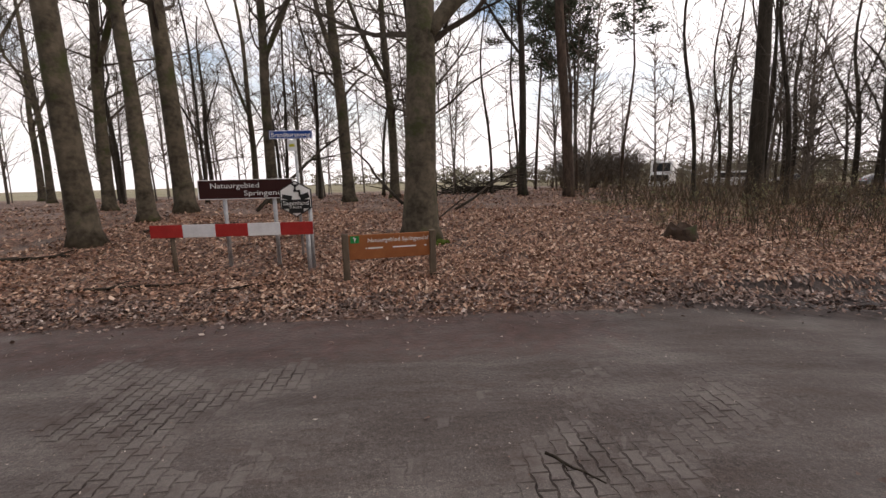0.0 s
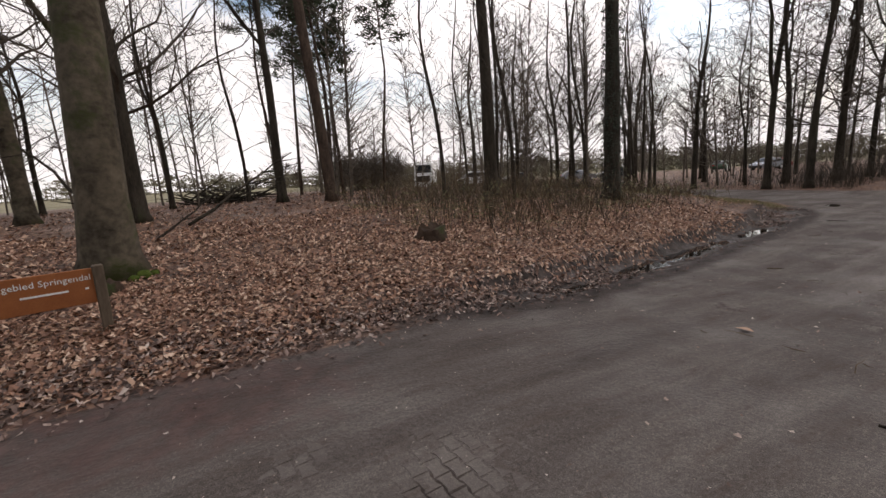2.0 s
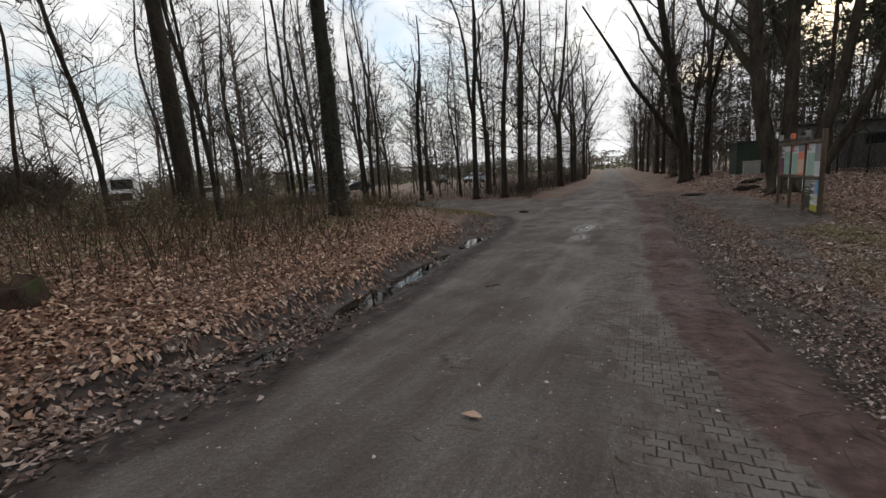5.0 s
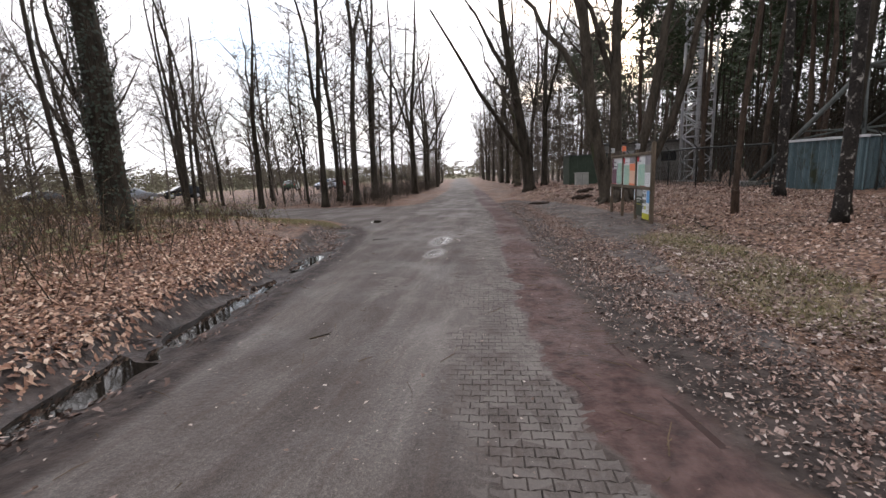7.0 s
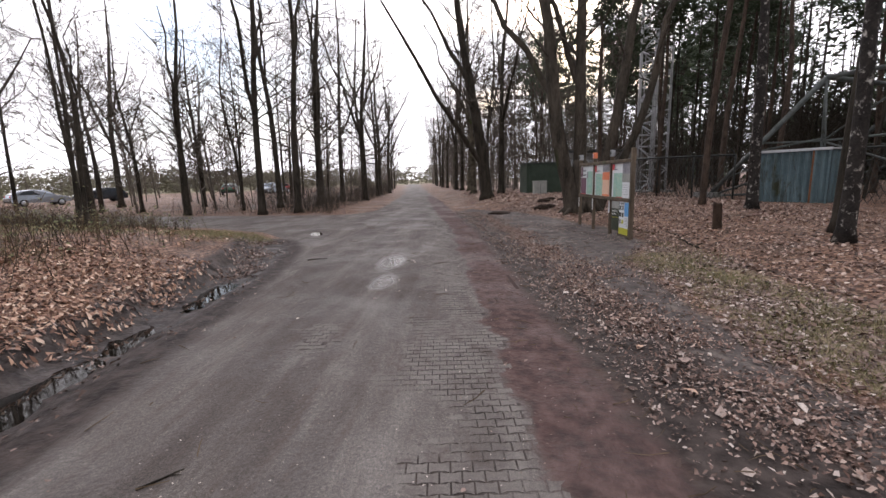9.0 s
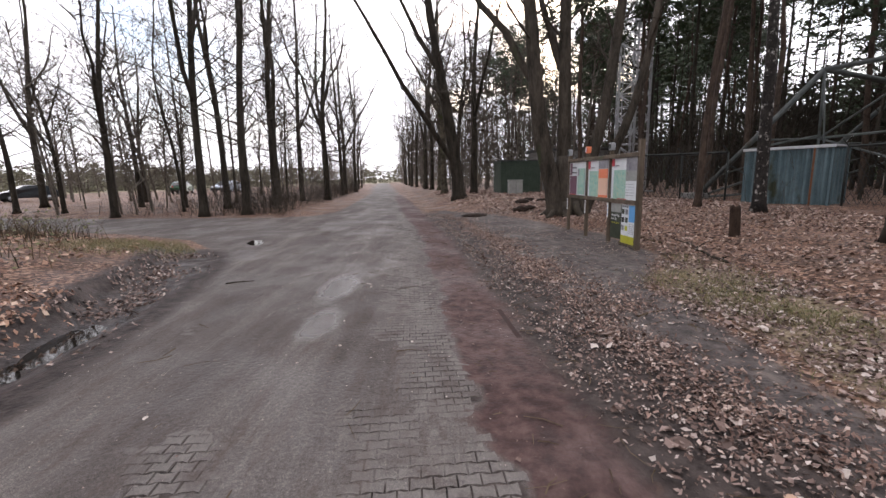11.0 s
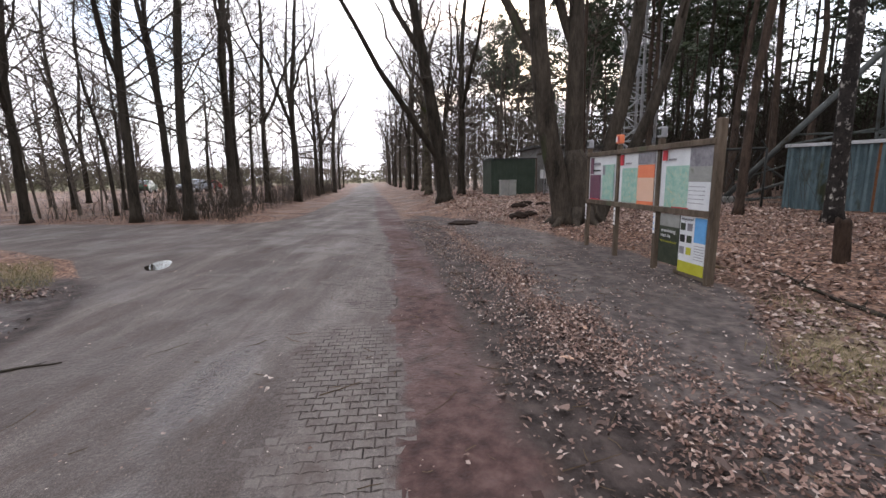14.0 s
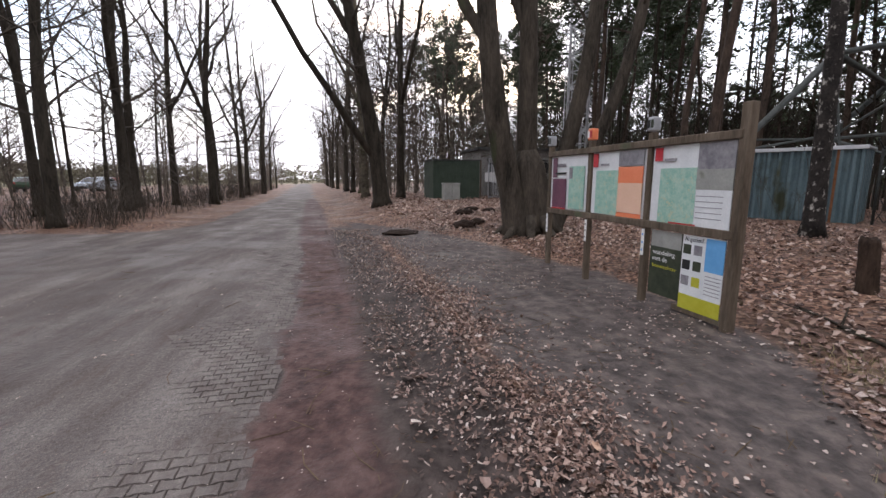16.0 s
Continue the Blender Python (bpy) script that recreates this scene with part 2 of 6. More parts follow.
LEAF = leaf_material("dead_leaf", [(0.0, (0.04, 0.017, 0.01)), (0.3, (0.16, 0.073, 0.043)), (0.6, (0.335, 0.18, 0.115)), (0.85, (0.52, 0.34, 0.235)), (1.0, (0.66, 0.5, 0.38))])
LEAF_PALE = leaf_material("bleached_leaf", [(0.0, (0.035, 0.02, 0.015)), (0.4, (0.14, 0.083, 0.062)), (0.75, (0.29, 0.2, 0.165)), (1.0, (0.55, 0.47, 0.41))])
LEAF_DULL = leaf_material("dull_leaf", [(0.0, (0.035, 0.018, 0.013)), (0.35, (0.13, 0.07, 0.05)), (0.7, (0.27, 0.165, 0.125)), (1.0, (0.5, 0.38, 0.31))])
GRASS = leaf_material("grass_blade", [(0.0, (0.05, 0.06, 0.018)), (0.5, (0.12, 0.12, 0.04)), (1.0, (0.32, 0.26, 0.14))], 0.7)

m_water, nt_w, bs_w = node_mat("puddle_water")
bs_w.inputs["Base Color"].default_value = (0.012, 0.01, 0.008, 1)
bs_w.inputs["Roughness"].default_value = 0.03
bs_w.inputs["IOR"].default_value = 1.33
nw = noise_node(nt_w, 9, 2)
bump_node(nt_w, bs_w, nw.outputs[0], 0.04, 0.01)
WATER = m_water


def road_colour(nt, p):
    """Worn grey paving under a film of brown dirt."""
    lane = nt.nodes.new("ShaderNodeMapping")
    lane.inputs["Rotation"].default_value = (0, 0, radians(-7))
    lane.inputs["Scale"].default_value = (0.32, 1.7, 1.0)
    nt.links.new(p, lane.inputs[0])
    r1, r2, r3 = noise_node(nt, 0.9, 8, lane.outputs[0], 0.68), noise_node(nt, 45, 4, p), noise_node(nt, 4, 6, lane.outputs[0], 0.7)
    road = ramp_node(nt, r1.outputs[0], [(0.3, (0.05, 0.038, 0.033)), (0.5, (0.092, 0.077, 0.069)), (0.68, (0.15, 0.132, 0.119))]).outputs[0]
    road = mix_node(nt, 0.5, road, ramp_node(nt, r2.outputs[0], [(0.3, (0.3, 0.3, 0.3)), (0.5, (0.5, 0.5, 0.5)), (0.72, (0.95, 0.95, 0.95))]).outputs[0], "OVERLAY")
    grit = noise_node(nt, 170, 2, p)
    road = mix_node(nt, 0.85, road, ramp_node(nt, grit.outputs[0], [(0.32, (0.22, 0.22, 0.22)), (0.5, (0.48, 0.48, 0.48)), (0.68, (0.9, 0.9, 0.88))]).outputs[0], "OVERLAY")
    road = mix_node(nt, ramp_node(nt, r3.outputs[0], [(0.52, (0, 0, 0)), (0.7, (0.6, 0.6, 0.6))]).outputs[0], road, (0.065, 0.043, 0.034))
    return r1, r2, r3, road


def ground_material():
    """Forest floor, wet earth, grass and the worn paved road, blended by where each lies."""
    m, nt, bs = node_mat("ground_surface")
    geo = nt.nodes.new("ShaderNodeNewGeometry")
    p = geo.outputs["Position"]

    def mask(name, soft=0.1, wob=0.5, scale=2.5):
        at = nt.nodes.new("ShaderNodeAttribute")
        at.attribute_name = name
        n = noise_node(nt, scale, 7, p, 0.68)
        f = math_node(nt, "ADD", at.outputs["Fac"], math_node(nt, "MULTIPLY", math_node(nt, "SUBTRACT", n.outputs[0], 0.5), wob))
        return ramp_node(nt, f, [(0.5 - soft, (0, 0, 0)), (0.5 + soft, (1, 1, 1))]).outputs[0]

    # leaf litter
    wv = noise_node(nt, 6, 3, p)
    pos = nt.nodes.new("ShaderNodeVectorMath")
    pos.operation = "MULTIPLY_ADD"
    pos.inputs[1].default_value = (0.12, 0.12, 0.12)
    nt.links.new(wv.outputs["Color"], pos.inputs[0])
    nt.links.new(p, pos.inputs[2])
    vo = nt.nodes.new("ShaderNodeTexVoronoi")
    vo.inputs["Scale"].default_value = 22
    nt.links.new(pos.outputs[0], vo.inputs["Vector"])
    sep = nt.nodes.new("ShaderNodeSeparateColor")
    nt.links.new(vo.outputs["Color"], sep.inputs[0])
    leafcol = ramp_node(nt, sep.outputs[0], [(0.0, (0.018, 0.009, 0.006)), (0.4, (0.09, 0.045, 0.029)), (0.75, (0.21, 0.115, 0.075)), (1.0, (0.37, 0.24, 0.17))]).outputs[0]
    big = noise_node(nt, 0.7, 5, p)
    leafcol = mix_node(nt, ramp_node(nt, big.outputs[0], [(0.5, (0, 0, 0)), (0.72, (0.8, 0.8, 0.8))]).outputs[0], leafcol, (0.045, 0.028, 0.018))
    r1, r2, r3, road = road_colour(nt, p)
    red = ramp_node(nt, noise_node(nt, 7, 7, p).outputs[0], [(0.33, (0.034, 0.018, 0.0155)), (0.5, (0.07, 0.038, 0.033)), (0.68, (0.112, 0.068, 0.059))]).outputs[0]
    mud = ramp_node(nt, noise_node(nt, 5, 8, p).outputs[0], [(0.35, (0.019, 0.0145, 0.013)), (0.66, (0.08, 0.062, 0.055))]).outputs[0]
    path = ramp_node(nt, noise_node(nt, 6, 8, p).outputs[0], [(0.35, (0.04, 0.032, 0.029)), (0.5, (0.076, 0.061, 0.055)), (0.68, (0.145, 0.116, 0.1))]).outputs[0]
    grass = ramp_node(nt, noise_node(nt, 9, 7, p).outputs[0], [(0.3, (0.06, 0.04, 0.026)), (0.48, (0.15, 0.11, 0.065)), (0.7, (0.36, 0.28, 0.19))]).outputs[0]
    field = ramp_node(nt, noise_node(nt, 0.15, 6, p).outputs[0], [(0.35, (0.12, 0.11, 0.05)), (0.65, (0.26, 0.22, 0.13))]).outputs[0]
    col = mix_node(nt, mask("field", 0.2, 0.3, 0.3), leafcol, field)
    col = mix_node(nt, mask("grass", 0.12, 0.6), col, grass)
    col = mix_node(nt, mask("path", 0.12, 0.6), col, path)
    col = mix_node(nt, mask("road", 0.06, 0.3), col, road)
    col = mix_node(nt, mask("red", 0.18, 0.7, 3.5), col, red)
    mk = mask("mud", 0.1, 0.55)
    col = mix_node(nt, mk, col, mud)
    nt.links.new(col, bs.inputs["Base Color"])
    wet = noise_node(nt, 0.9, 5, p)
    ro = ramp_node(nt, wet.outputs[0], [(0.42, (0.85, 0.85, 0.85)), (0.62, (0.55, 0.55, 0.55))]).outputs[0]
    ro = mix_node(nt, mk, ro, (0.62, 0.62, 0.62))
    wm = mask("wet", 0.15, 0.5, 3)
    ro = mix_node(nt, wm, ro, (0.1, 0.1, 0.1))
    nt.links.new(ro, bs.inputs["Roughness"])
    sp = mix_node(nt, mk, (0.28, 0.28, 0.28), (0.1, 0.1, 0.1))
    sp = mix_node(nt, wm, sp, (0.5, 0.5, 0.5))
    nt.links.new(sp, bs.inputs["Specular IOR Level"])
    h = math_node(nt, "ADD", math_node(nt, "MULTIPLY", vo.outputs["Distance"], 0.5), math_node(nt, "MULTIPLY", r2.outputs[0], 0.35))
    h = math_node(nt, "ADD", h, math_node(nt, "MULTIPLY", r3.outputs[0], 0.6))
    bump_node(nt, bs, h, 0.75, 0.02)
    return m


GROUND = ground_material()


def paver_material():
    m, nt, bs = node_mat("concrete_paver")
    p = nt.nodes.new("ShaderNodeNewGeometry").outputs["Position"]
    r1, r2, r3, col = road_colour(nt, p)
    vo = nt.nodes.new("ShaderNodeTexVoronoi")
    vo.inputs["Scale"].default_value = 5.5
    nt.links.new(p, vo.inputs["Vector"])
    sep = nt.nodes.new("ShaderNodeSeparateColor")
    nt.links.new(vo.outputs["Color"], sep.inputs[0])
    col = mix_node(nt, math_node(nt, "ADD", math_node(nt, "MULTIPLY", sep.outputs[0], 0.5), 0.08), col, (0.19, 0.168, 0.152))
    dirt = ramp_node(nt, noise_node(nt, 2.6, 8, p, 0.72).outputs[0], [(0.5, (0, 0, 0)), (0.66, (0.7, 0.7, 0.7))]).outputs[0]
    col = mix_node(nt, dirt, col, (0.052, 0.034, 0.028))
    nt.links.new(col, bs.inputs["Base Color"])
    bs.inputs["Roughness"].default_value, bs.inputs["Specular IOR Level"].default_value = 0.75, 0.28
    bump_node(nt, bs, r2.outputs[0], 0.5, 0.008)
    return m


PAVER = paver_material()


# ---- mesh tools ----
def mesh_ob(name, verts, faces, mat, parent=None, smooth=False):
    me = bpy.data.meshes.new(name)
    me.from_pydata([tuple(v) for v in verts], [], faces)
    me.materials.append(mat)
    if smooth:
        me.shade_smooth()
    ob = new(name, me)
    if parent:
        ob.parent = parent
    return ob


def empty(name, m):
    ob = new(name)
    ob.matrix_world = m
    ob.empty_display_size = 0.2
    return ob


def bm_ob(name, bm, mat, parent=None, smooth=False):
    me = bpy.data.meshes.new(name)
    bm.to_mesh(me)
    bm.free()
    me.materials.append(mat)
    if smooth:
        me.shade_smooth()
    ob = new(name, me)
    if parent:
        ob.parent = parent
    return ob


def add_box(bm, size, m, bevel=0.0, seg=1):
    r = bmesh.ops.create_cube(bm, size=1.0)
    vs = r["verts"]
    bmesh.ops.scale(bm, vec=size, verts=vs)
    if bevel:
        es = list({e for v in vs for e in v.link_edges})
        r2 = bmesh.ops.bevel(bm, geom=es, offset=bevel, segments=seg, affect="EDGES", profile=0.5)
        vs = list({v for v in r2["verts"]} | {v for v in vs if v.is_valid})
    bmesh.ops.transform(bm, matrix=m, verts=vs)


def box(name, size, at, mat, parent=None, bevel=0.004, rz=0.0, rx=0.0, ry=0.0):
    bm = bmesh.new()
    add_box(bm, size, pose(*at, rx, ry, rz), bevel)
    return bm_ob(name, bm, mat, parent)


def add_tube(V, F, pts, radii, sides=6, cap=True):
    """Appends a tapered tube through pts to V, F."""
    pts = [Vector(p) for p in pts]
    n = len(pts)
    start = len(V)
    side = None
    for i, p in enumerate(pts):
        d = (pts[min(i + 1, n - 1)] - pts[max(i - 1, 0)])
        if d.length < 1e-6:
            d = Vector((0, 0, 1))
        d.normalize()
        if side is None:
            side = d.orthogonal().normalized()
        side = (side - d * side.dot(d))
        if side.length < 1e-5:
            side = d.orthogonal()
        side.normalize()
        up = d.cross(side)
        for k in range(sides):
            a = 2 * math.pi * k / sides
            V.append(p + (side * math.cos(a) + up * math.sin(a)) * radii[i])
    for i in range(n - 1):
        for k in range(sides):
            a, b = start + i * sides + k, start + i * sides + (k + 1) % sides
            F.append((a, b, b + sides, a + sides))
    if cap:
        F.append(tuple(start + (n - 1) * sides + k for k in range(sides)))
        F.append(tuple(start + k for k in reversed(range(sides))))


def tube_ob(name, runs, mat, parent=None, sides=6):
    V, F = [], []
    for pts, radii in runs:
        if not isinstance(radii, (list, tuple)):
            radii = [radii] * len(pts)
        add_tube(V, F, pts, radii, sides)
    return mesh_ob(name, V, F, mat, parent, True)


def text_ob(name, words, size, m, mat, parent, width=None):
    cu = bpy.data.curves.new(name, "FONT")
    cu.body, cu.size, cu.extrude, cu.align_x, cu.align_y = words, size, 0.001, "CENTER", "CENTER"
    cu.resolution_u = 2
    tmp = bpy.data.objects.new(name, cu)
    scene.collection.objects.link(tmp)
    bpy.context.view_layer.update()
    me = bpy.data.meshes.new_from_object(tmp.evaluated_get(bpy.context.evaluated_depsgraph_get()))
    bpy.data.objects.remove(tmp)
    bpy.data.curves.remove(cu)
    if width:
        xs = [v.co.x for v in me.vertices]
        k = width / max(1e-6, max(xs) - min(xs))
        for v in me.vertices:
            v.co.x *= k
    me.materials.clear()
    me.materials.append(mat)
    ob = new(name, me)
    ob.parent = parent
    ob.matrix_local = m
    return ob


# ---- lie of the land ----
ROAD_S = [(-300, -30), (-40, -7), (-5, -4), (0, -2.5), (3, -0.6), (6, 0.9), (9, 1.5), (12.8, 1.9), (16.2, 2.2), (20.8, 2.6), (29, 3.7), (50, 6.4), (100, 13), (300, 39)]
ROAD_N_FAR = [(300, 44), (100, 17), (55, 10.3), (38, 8.6), (31, 7.9), (29, 8.4), (28.2, 10), (28.7, 13), (29.4, 19), (32, 27), (40, 40)]
ROAD_N_NEAR = [(35, 42), (27.5, 27), (24.6, 17), (22.9, 12.6), (21.3, 9.8), (19.4, 8.2), (17, 7.2), (14.5, 6.6), (11, 6.1), (8, 5.55), (5, 5.0), (0, 4.65), (-5, 4.5), (-60, 3.5), (-300, -10)]
ROAD_POLY = np.array(ROAD_S + ROAD_N_FAR + ROAD_N_NEAR, float)


def poly_dist(x, y, poly):
    """Distance to the outline, positive inside."""
    x, y = np.asarray(x, float), np.asarray(y, float)
    best = np.full(x.shape, 1e9)
    inside = np.zeros(x.shape, bool)
    for i in range(len(poly)):
        (ax, ay), (bx, by) = poly[i - 1], poly[i]
        dx, dy = bx - ax, by - ay
        t = np.clip(((x - ax) * dx + (y - ay) * dy) / (dx * dx + dy * dy + 1e-12), 0, 1)
        best = np.minimum(best, np.hypot(x - ax - t * dx, y - ay - t * dy))
        if abs(dy) > 1e-12:
            hit = ((ay > y) != (by > y)) & (x < dx * (y - ay) / dy + ax)
            inside ^= hit
    return np.where(inside, best, -best)


def ss(a, b, v):
    t = np.clip((np.asarray(v, float) - a) / (b - a), 0, 1)
    return t * t * (3 - 2 * t)


def wob(x, y, s=1.0, k=0.0):
    """A smooth uneven field between about -1 and 1."""
    x, y = np.asarray(x, float) * s, np.asarray(y, float) * s
    return (np.sin(1.3 * x + 0.7 * y + k) + np.sin(-0.9 * x + 1.7 * y + 2.1 * k + 1) + np.sin(2.3 * x - 1.1 * y + 0.5 * k + 2) * 0.7 + np.sin(3.1 * x + 2.9 * y + k + 4) * 0.5) / 3.2


PUDDLES = [(7.75, 6.08, 0.7, 0.4, 12), (9.9, 6.5, 1.3, 0.48, 10), (11.9, 6.72, 1.2, 0.46, 8), (13.7, 6.82, 0.8, 0.36, 8), (20.7, 7.7, 0.5, 0.18, 20), (5.6, 5.55, 0.45, 0.16, 8)]


def puddle_field(x, y):
    f = np.zeros(np.shape(x))
    for px, py, a, b, deg in PUDDLES:
        c, s = math.cos(radians(deg)), math.sin(radians(deg))
        u, v = (x - px) * c + (y - py) * s, -(x - px) * s + (y - py) * c
        q = (u / a) ** 2 + (v / b) ** 2 + 0.35 * wob(x, y, 5.0, px)
        f = np.maximum(f, np.exp(-np.clip(q, 0, 30)))
    return f


CENTRE_X = [-300, -40, 0, 6, 12, 20, 30, 50, 100, 300]
CENTRE_Y = [-20, -2, 1.5, 3, 4, 5, 6, 8.3, 15, 41]


def base_z(x):
    return -0.38 * ss(1, 10, x) - 0.003 * np.clip(np.asarray(x, float) - 30, 0, 400)


def worn(x, y):
    """Where the dirt film on the road is worn away and the pavers show."""
    off = y - np.interp(x, [p[0] for p in ROAD_S], [p[1] for p in ROAD_S])
    strip = ss(0.5, 0.72, off + 0.08 * wob(x, y, 4.0, 12)) * (1.2 - ss(1.0, 2.2, off)) * ss(3, 5, x) * (1 - ss(24, 27, x))
    track = np.exp(-((off - 2.6) / 0.35) ** 2) * 0.7 * ss(4, 6, x) * (1 - ss(13, 15, x))
    front = 0.86 * (1 - ss(1.4, 3.4, x)) * (1 - ss(3.0, 4.2, y))
    return np.maximum(np.maximum(strip, track), front) * 0.85 + 0.4 * wob(x, y, 1.1, 2) + 0.34 * wob(x, y, 3.3, 5)


def sunk(x, y):
    return 0.0075 * ss(0.5, 0.9, worn(x, y)) * (poly_dist(x, y, ROAD_POLY) > 0.1)


def land(x, y):
    """Height of the ground at (x, y)."""
    x, y = np.asarray(x, float), np.asarray(y, float)
    sd = poly_dist(x, y, ROAD_POLY)
    d = np.clip(-sd, 0, 18)
    north = y > np.interp(x, CENTRE_X, CENTRE_Y)
    z = base_z(x)
    level = np.interp(d, [0, 2.5, 4, 6, 9, 12, 18], [0, 0.02, 0.12, 0.34, 0.5, 0.62, 0.7]) * (1 - ss(15, 24, x)) - (0.26 - 0.012 * d + 0.003 * np.clip(x - 30, 0, 400)) * ss(15, 24, x)
    up_n = (level - z) * ss(0.4, 3.6, d) + 0.14 * ss(0.85, 1.0, d + 0.13 * wob(x, y, 2.2) + 0.07 * wob(x, y, 5.5, 3)) * (0.3 + 0.7 * ss(2, 5, x)) * (1 - ss(18, 24, x))
    ditch = -0.1 * np.exp(-((d - 0.48) / 0.42) ** 2) * ss(3, 6, x) * (1 - ss(15.5, 18, x)) * (d > 0)
    ditch = ditch + np.exp(-((d - 0.45) / 0.4) ** 2) * (0.035 * wob(x, y, 4.2, 9) + 0.022 * wob(x, y, 9.5, 4)) * ss(2, 5, x) * (1 - ss(17, 20, x))
    ahead = ss(22, 32, x)
    up_s = 0.42 * ss(3.6, 8.6, d) * (1 - ahead) + 0.5 * ss(0.6, 4.2, d) * ahead
    rough = np.clip(d - 0.5, 0, 1) * (0.035 * wob(x, y, 1.1, 1) + 0.018 * wob(x, y, 4.5, 2))
    off = y - np.interp(x, [p[0] for p in ROAD_S], [p[1] for p in ROAD_S])
    rut = (0.03 * np.exp(-((off + 0.28) / 0.14) ** 2) - 0.07 * np.exp(-((off + 0.56 + 0.08 * wob(x, y, 1.9, 6)) / 0.13) ** 2) + 0.045 * np.exp(-((off + 0.84) / 0.16) ** 2)) * (0.75 + 0.5 * wob(x, y, 3.0, 2)) * ss(15.5, 17.5, x) * (1 - ss(22.5, 25, x))
    z = z + np.where(north, up_n + ditch, up_s + rut) + rough + 0.01 * wob(x, y, 0.9, 3)
    return z - 0.05 * puddle_field(x, y) - sunk(x, y)


def land_z(x, y):
    return float(land(np.array([x]), np.array([y]))[0])


PATH_POLY = np.array([(5, -1.5), (8, -0.2), (11.4, -0.1), (15.4, -0.3), (17.6, -1.6), (21, -1.7), (24.5, -0.5), (27, 1.0), (31, 3.2), (27, 2.4), (24, 1.6), (20, 1.2), (15, 1.0), (12, 0.7), (8, 0.3), (5, -0.4)], float)
GRASS_POLY = np.array([(9.5, -0.5), (11.5, -0.4), (15.8, -0.6), (17.4, -1.8), (15, -2.1), (12, -2.0), (9, -2.2)], float)


def zones(x, y):
    """How far each kind of ground reaches, 0 to 1 with 0.5 at its edge."""
    x, y = np.asarray(x, float), np.asarray(y, float)
    sd = poly_dist(x, y, ROAD_POLY)
    north = y > np.interp(x, CENTRE_X, CENTRE_Y)
    d = -sd
    side_s = np.interp(x, [p[0] for p in ROAD_S], [p[1] for p in ROAD_S])
    road = np.clip(0.5 + sd / 0.5, 0, 1)
    red = np.clip(1.35 - np.abs(y - side_s - 0.27) / 0.55, 0, 1) * ss(4, 6, x) * (1 - ss(40, 70, x))
    mud = np.clip(1.3 - np.abs(d - 0.42) / 1.1, 0, 1) * north * (0.45 + 0.55 * ss(2, 5, x)) * (1 - 0.8 * ss(18, 21, x)) * (d > -0.6)
    mud = np.maximum(mud, np.clip(1.25 - np.abs(y - side_s + 0.62) / 0.85, 0, 1) * 0.8 * ss(4, 7, x) * (1 - ss(26, 34, x)))
    path = np.clip(0.5 + poly_dist(x, y, PATH_POLY) / 0.6, 0, 1)
    grass = np.clip(0.5 + poly_dist(x, y, GRASS_POLY) / 0.9, 0, 1)
    grass = np.maximum(grass, np.clip(0.75 - np.hypot((x - 19.3) / 1.8, (y - 9.8) / 1.2) * 0.5, 0, 1))
    field = np.maximum(ss(30, 46, y - 0.0 * x) * (x < 34) * 1.0, ss(62, 80, y + 0.3 * (x - 34)) * (x >= 34))
    wet = np.maximum(np.clip(0.9 - np.hypot((x - 15.7) / 0.75, (y - 4.28) / 0.24) * 0.38, 0, 1), np.clip(0.9 - np.hypot((x - 13.9) / 0.5, (y - 4.11) / 0.2) * 0.4, 0, 1))
    wet = np.maximum(wet, 0.42 * mud * north)
    mud = np.maximum(mud, 0.95 * ss(0.76, 1.0, worn(x, y)) * (sd > 0.15) * (x < 24.8) * (x > -4.4) * (y > -2.8))
    soil = np.clip(1.0 - np.abs(d + 0.5) / 1.1, 0, 0.54) * north * (1 - ss(1.0, 3.4, x)) * ss(-12, -7, x)
    red = np.maximum(red * (1 - ss(0.75, 0.95, worn(x, y))), soil)
    return dict(road=road, red=red, mud=mud, path=path, grass=grass, field=field, wet=wet)


def axis(lo, a, b, hi, step):
    mid = list(np.arange(a, b + 1e-6, step))
    left, right, s = [], [], step
    v = a
    while v > lo:
        s *= 1.28
        v -= s
        left.append(v)
    s, v = step, b
    while v < hi:
        s *= 1.28
        v += s
        right.append(v)
    return np.array(left[::-1] + mid + right)


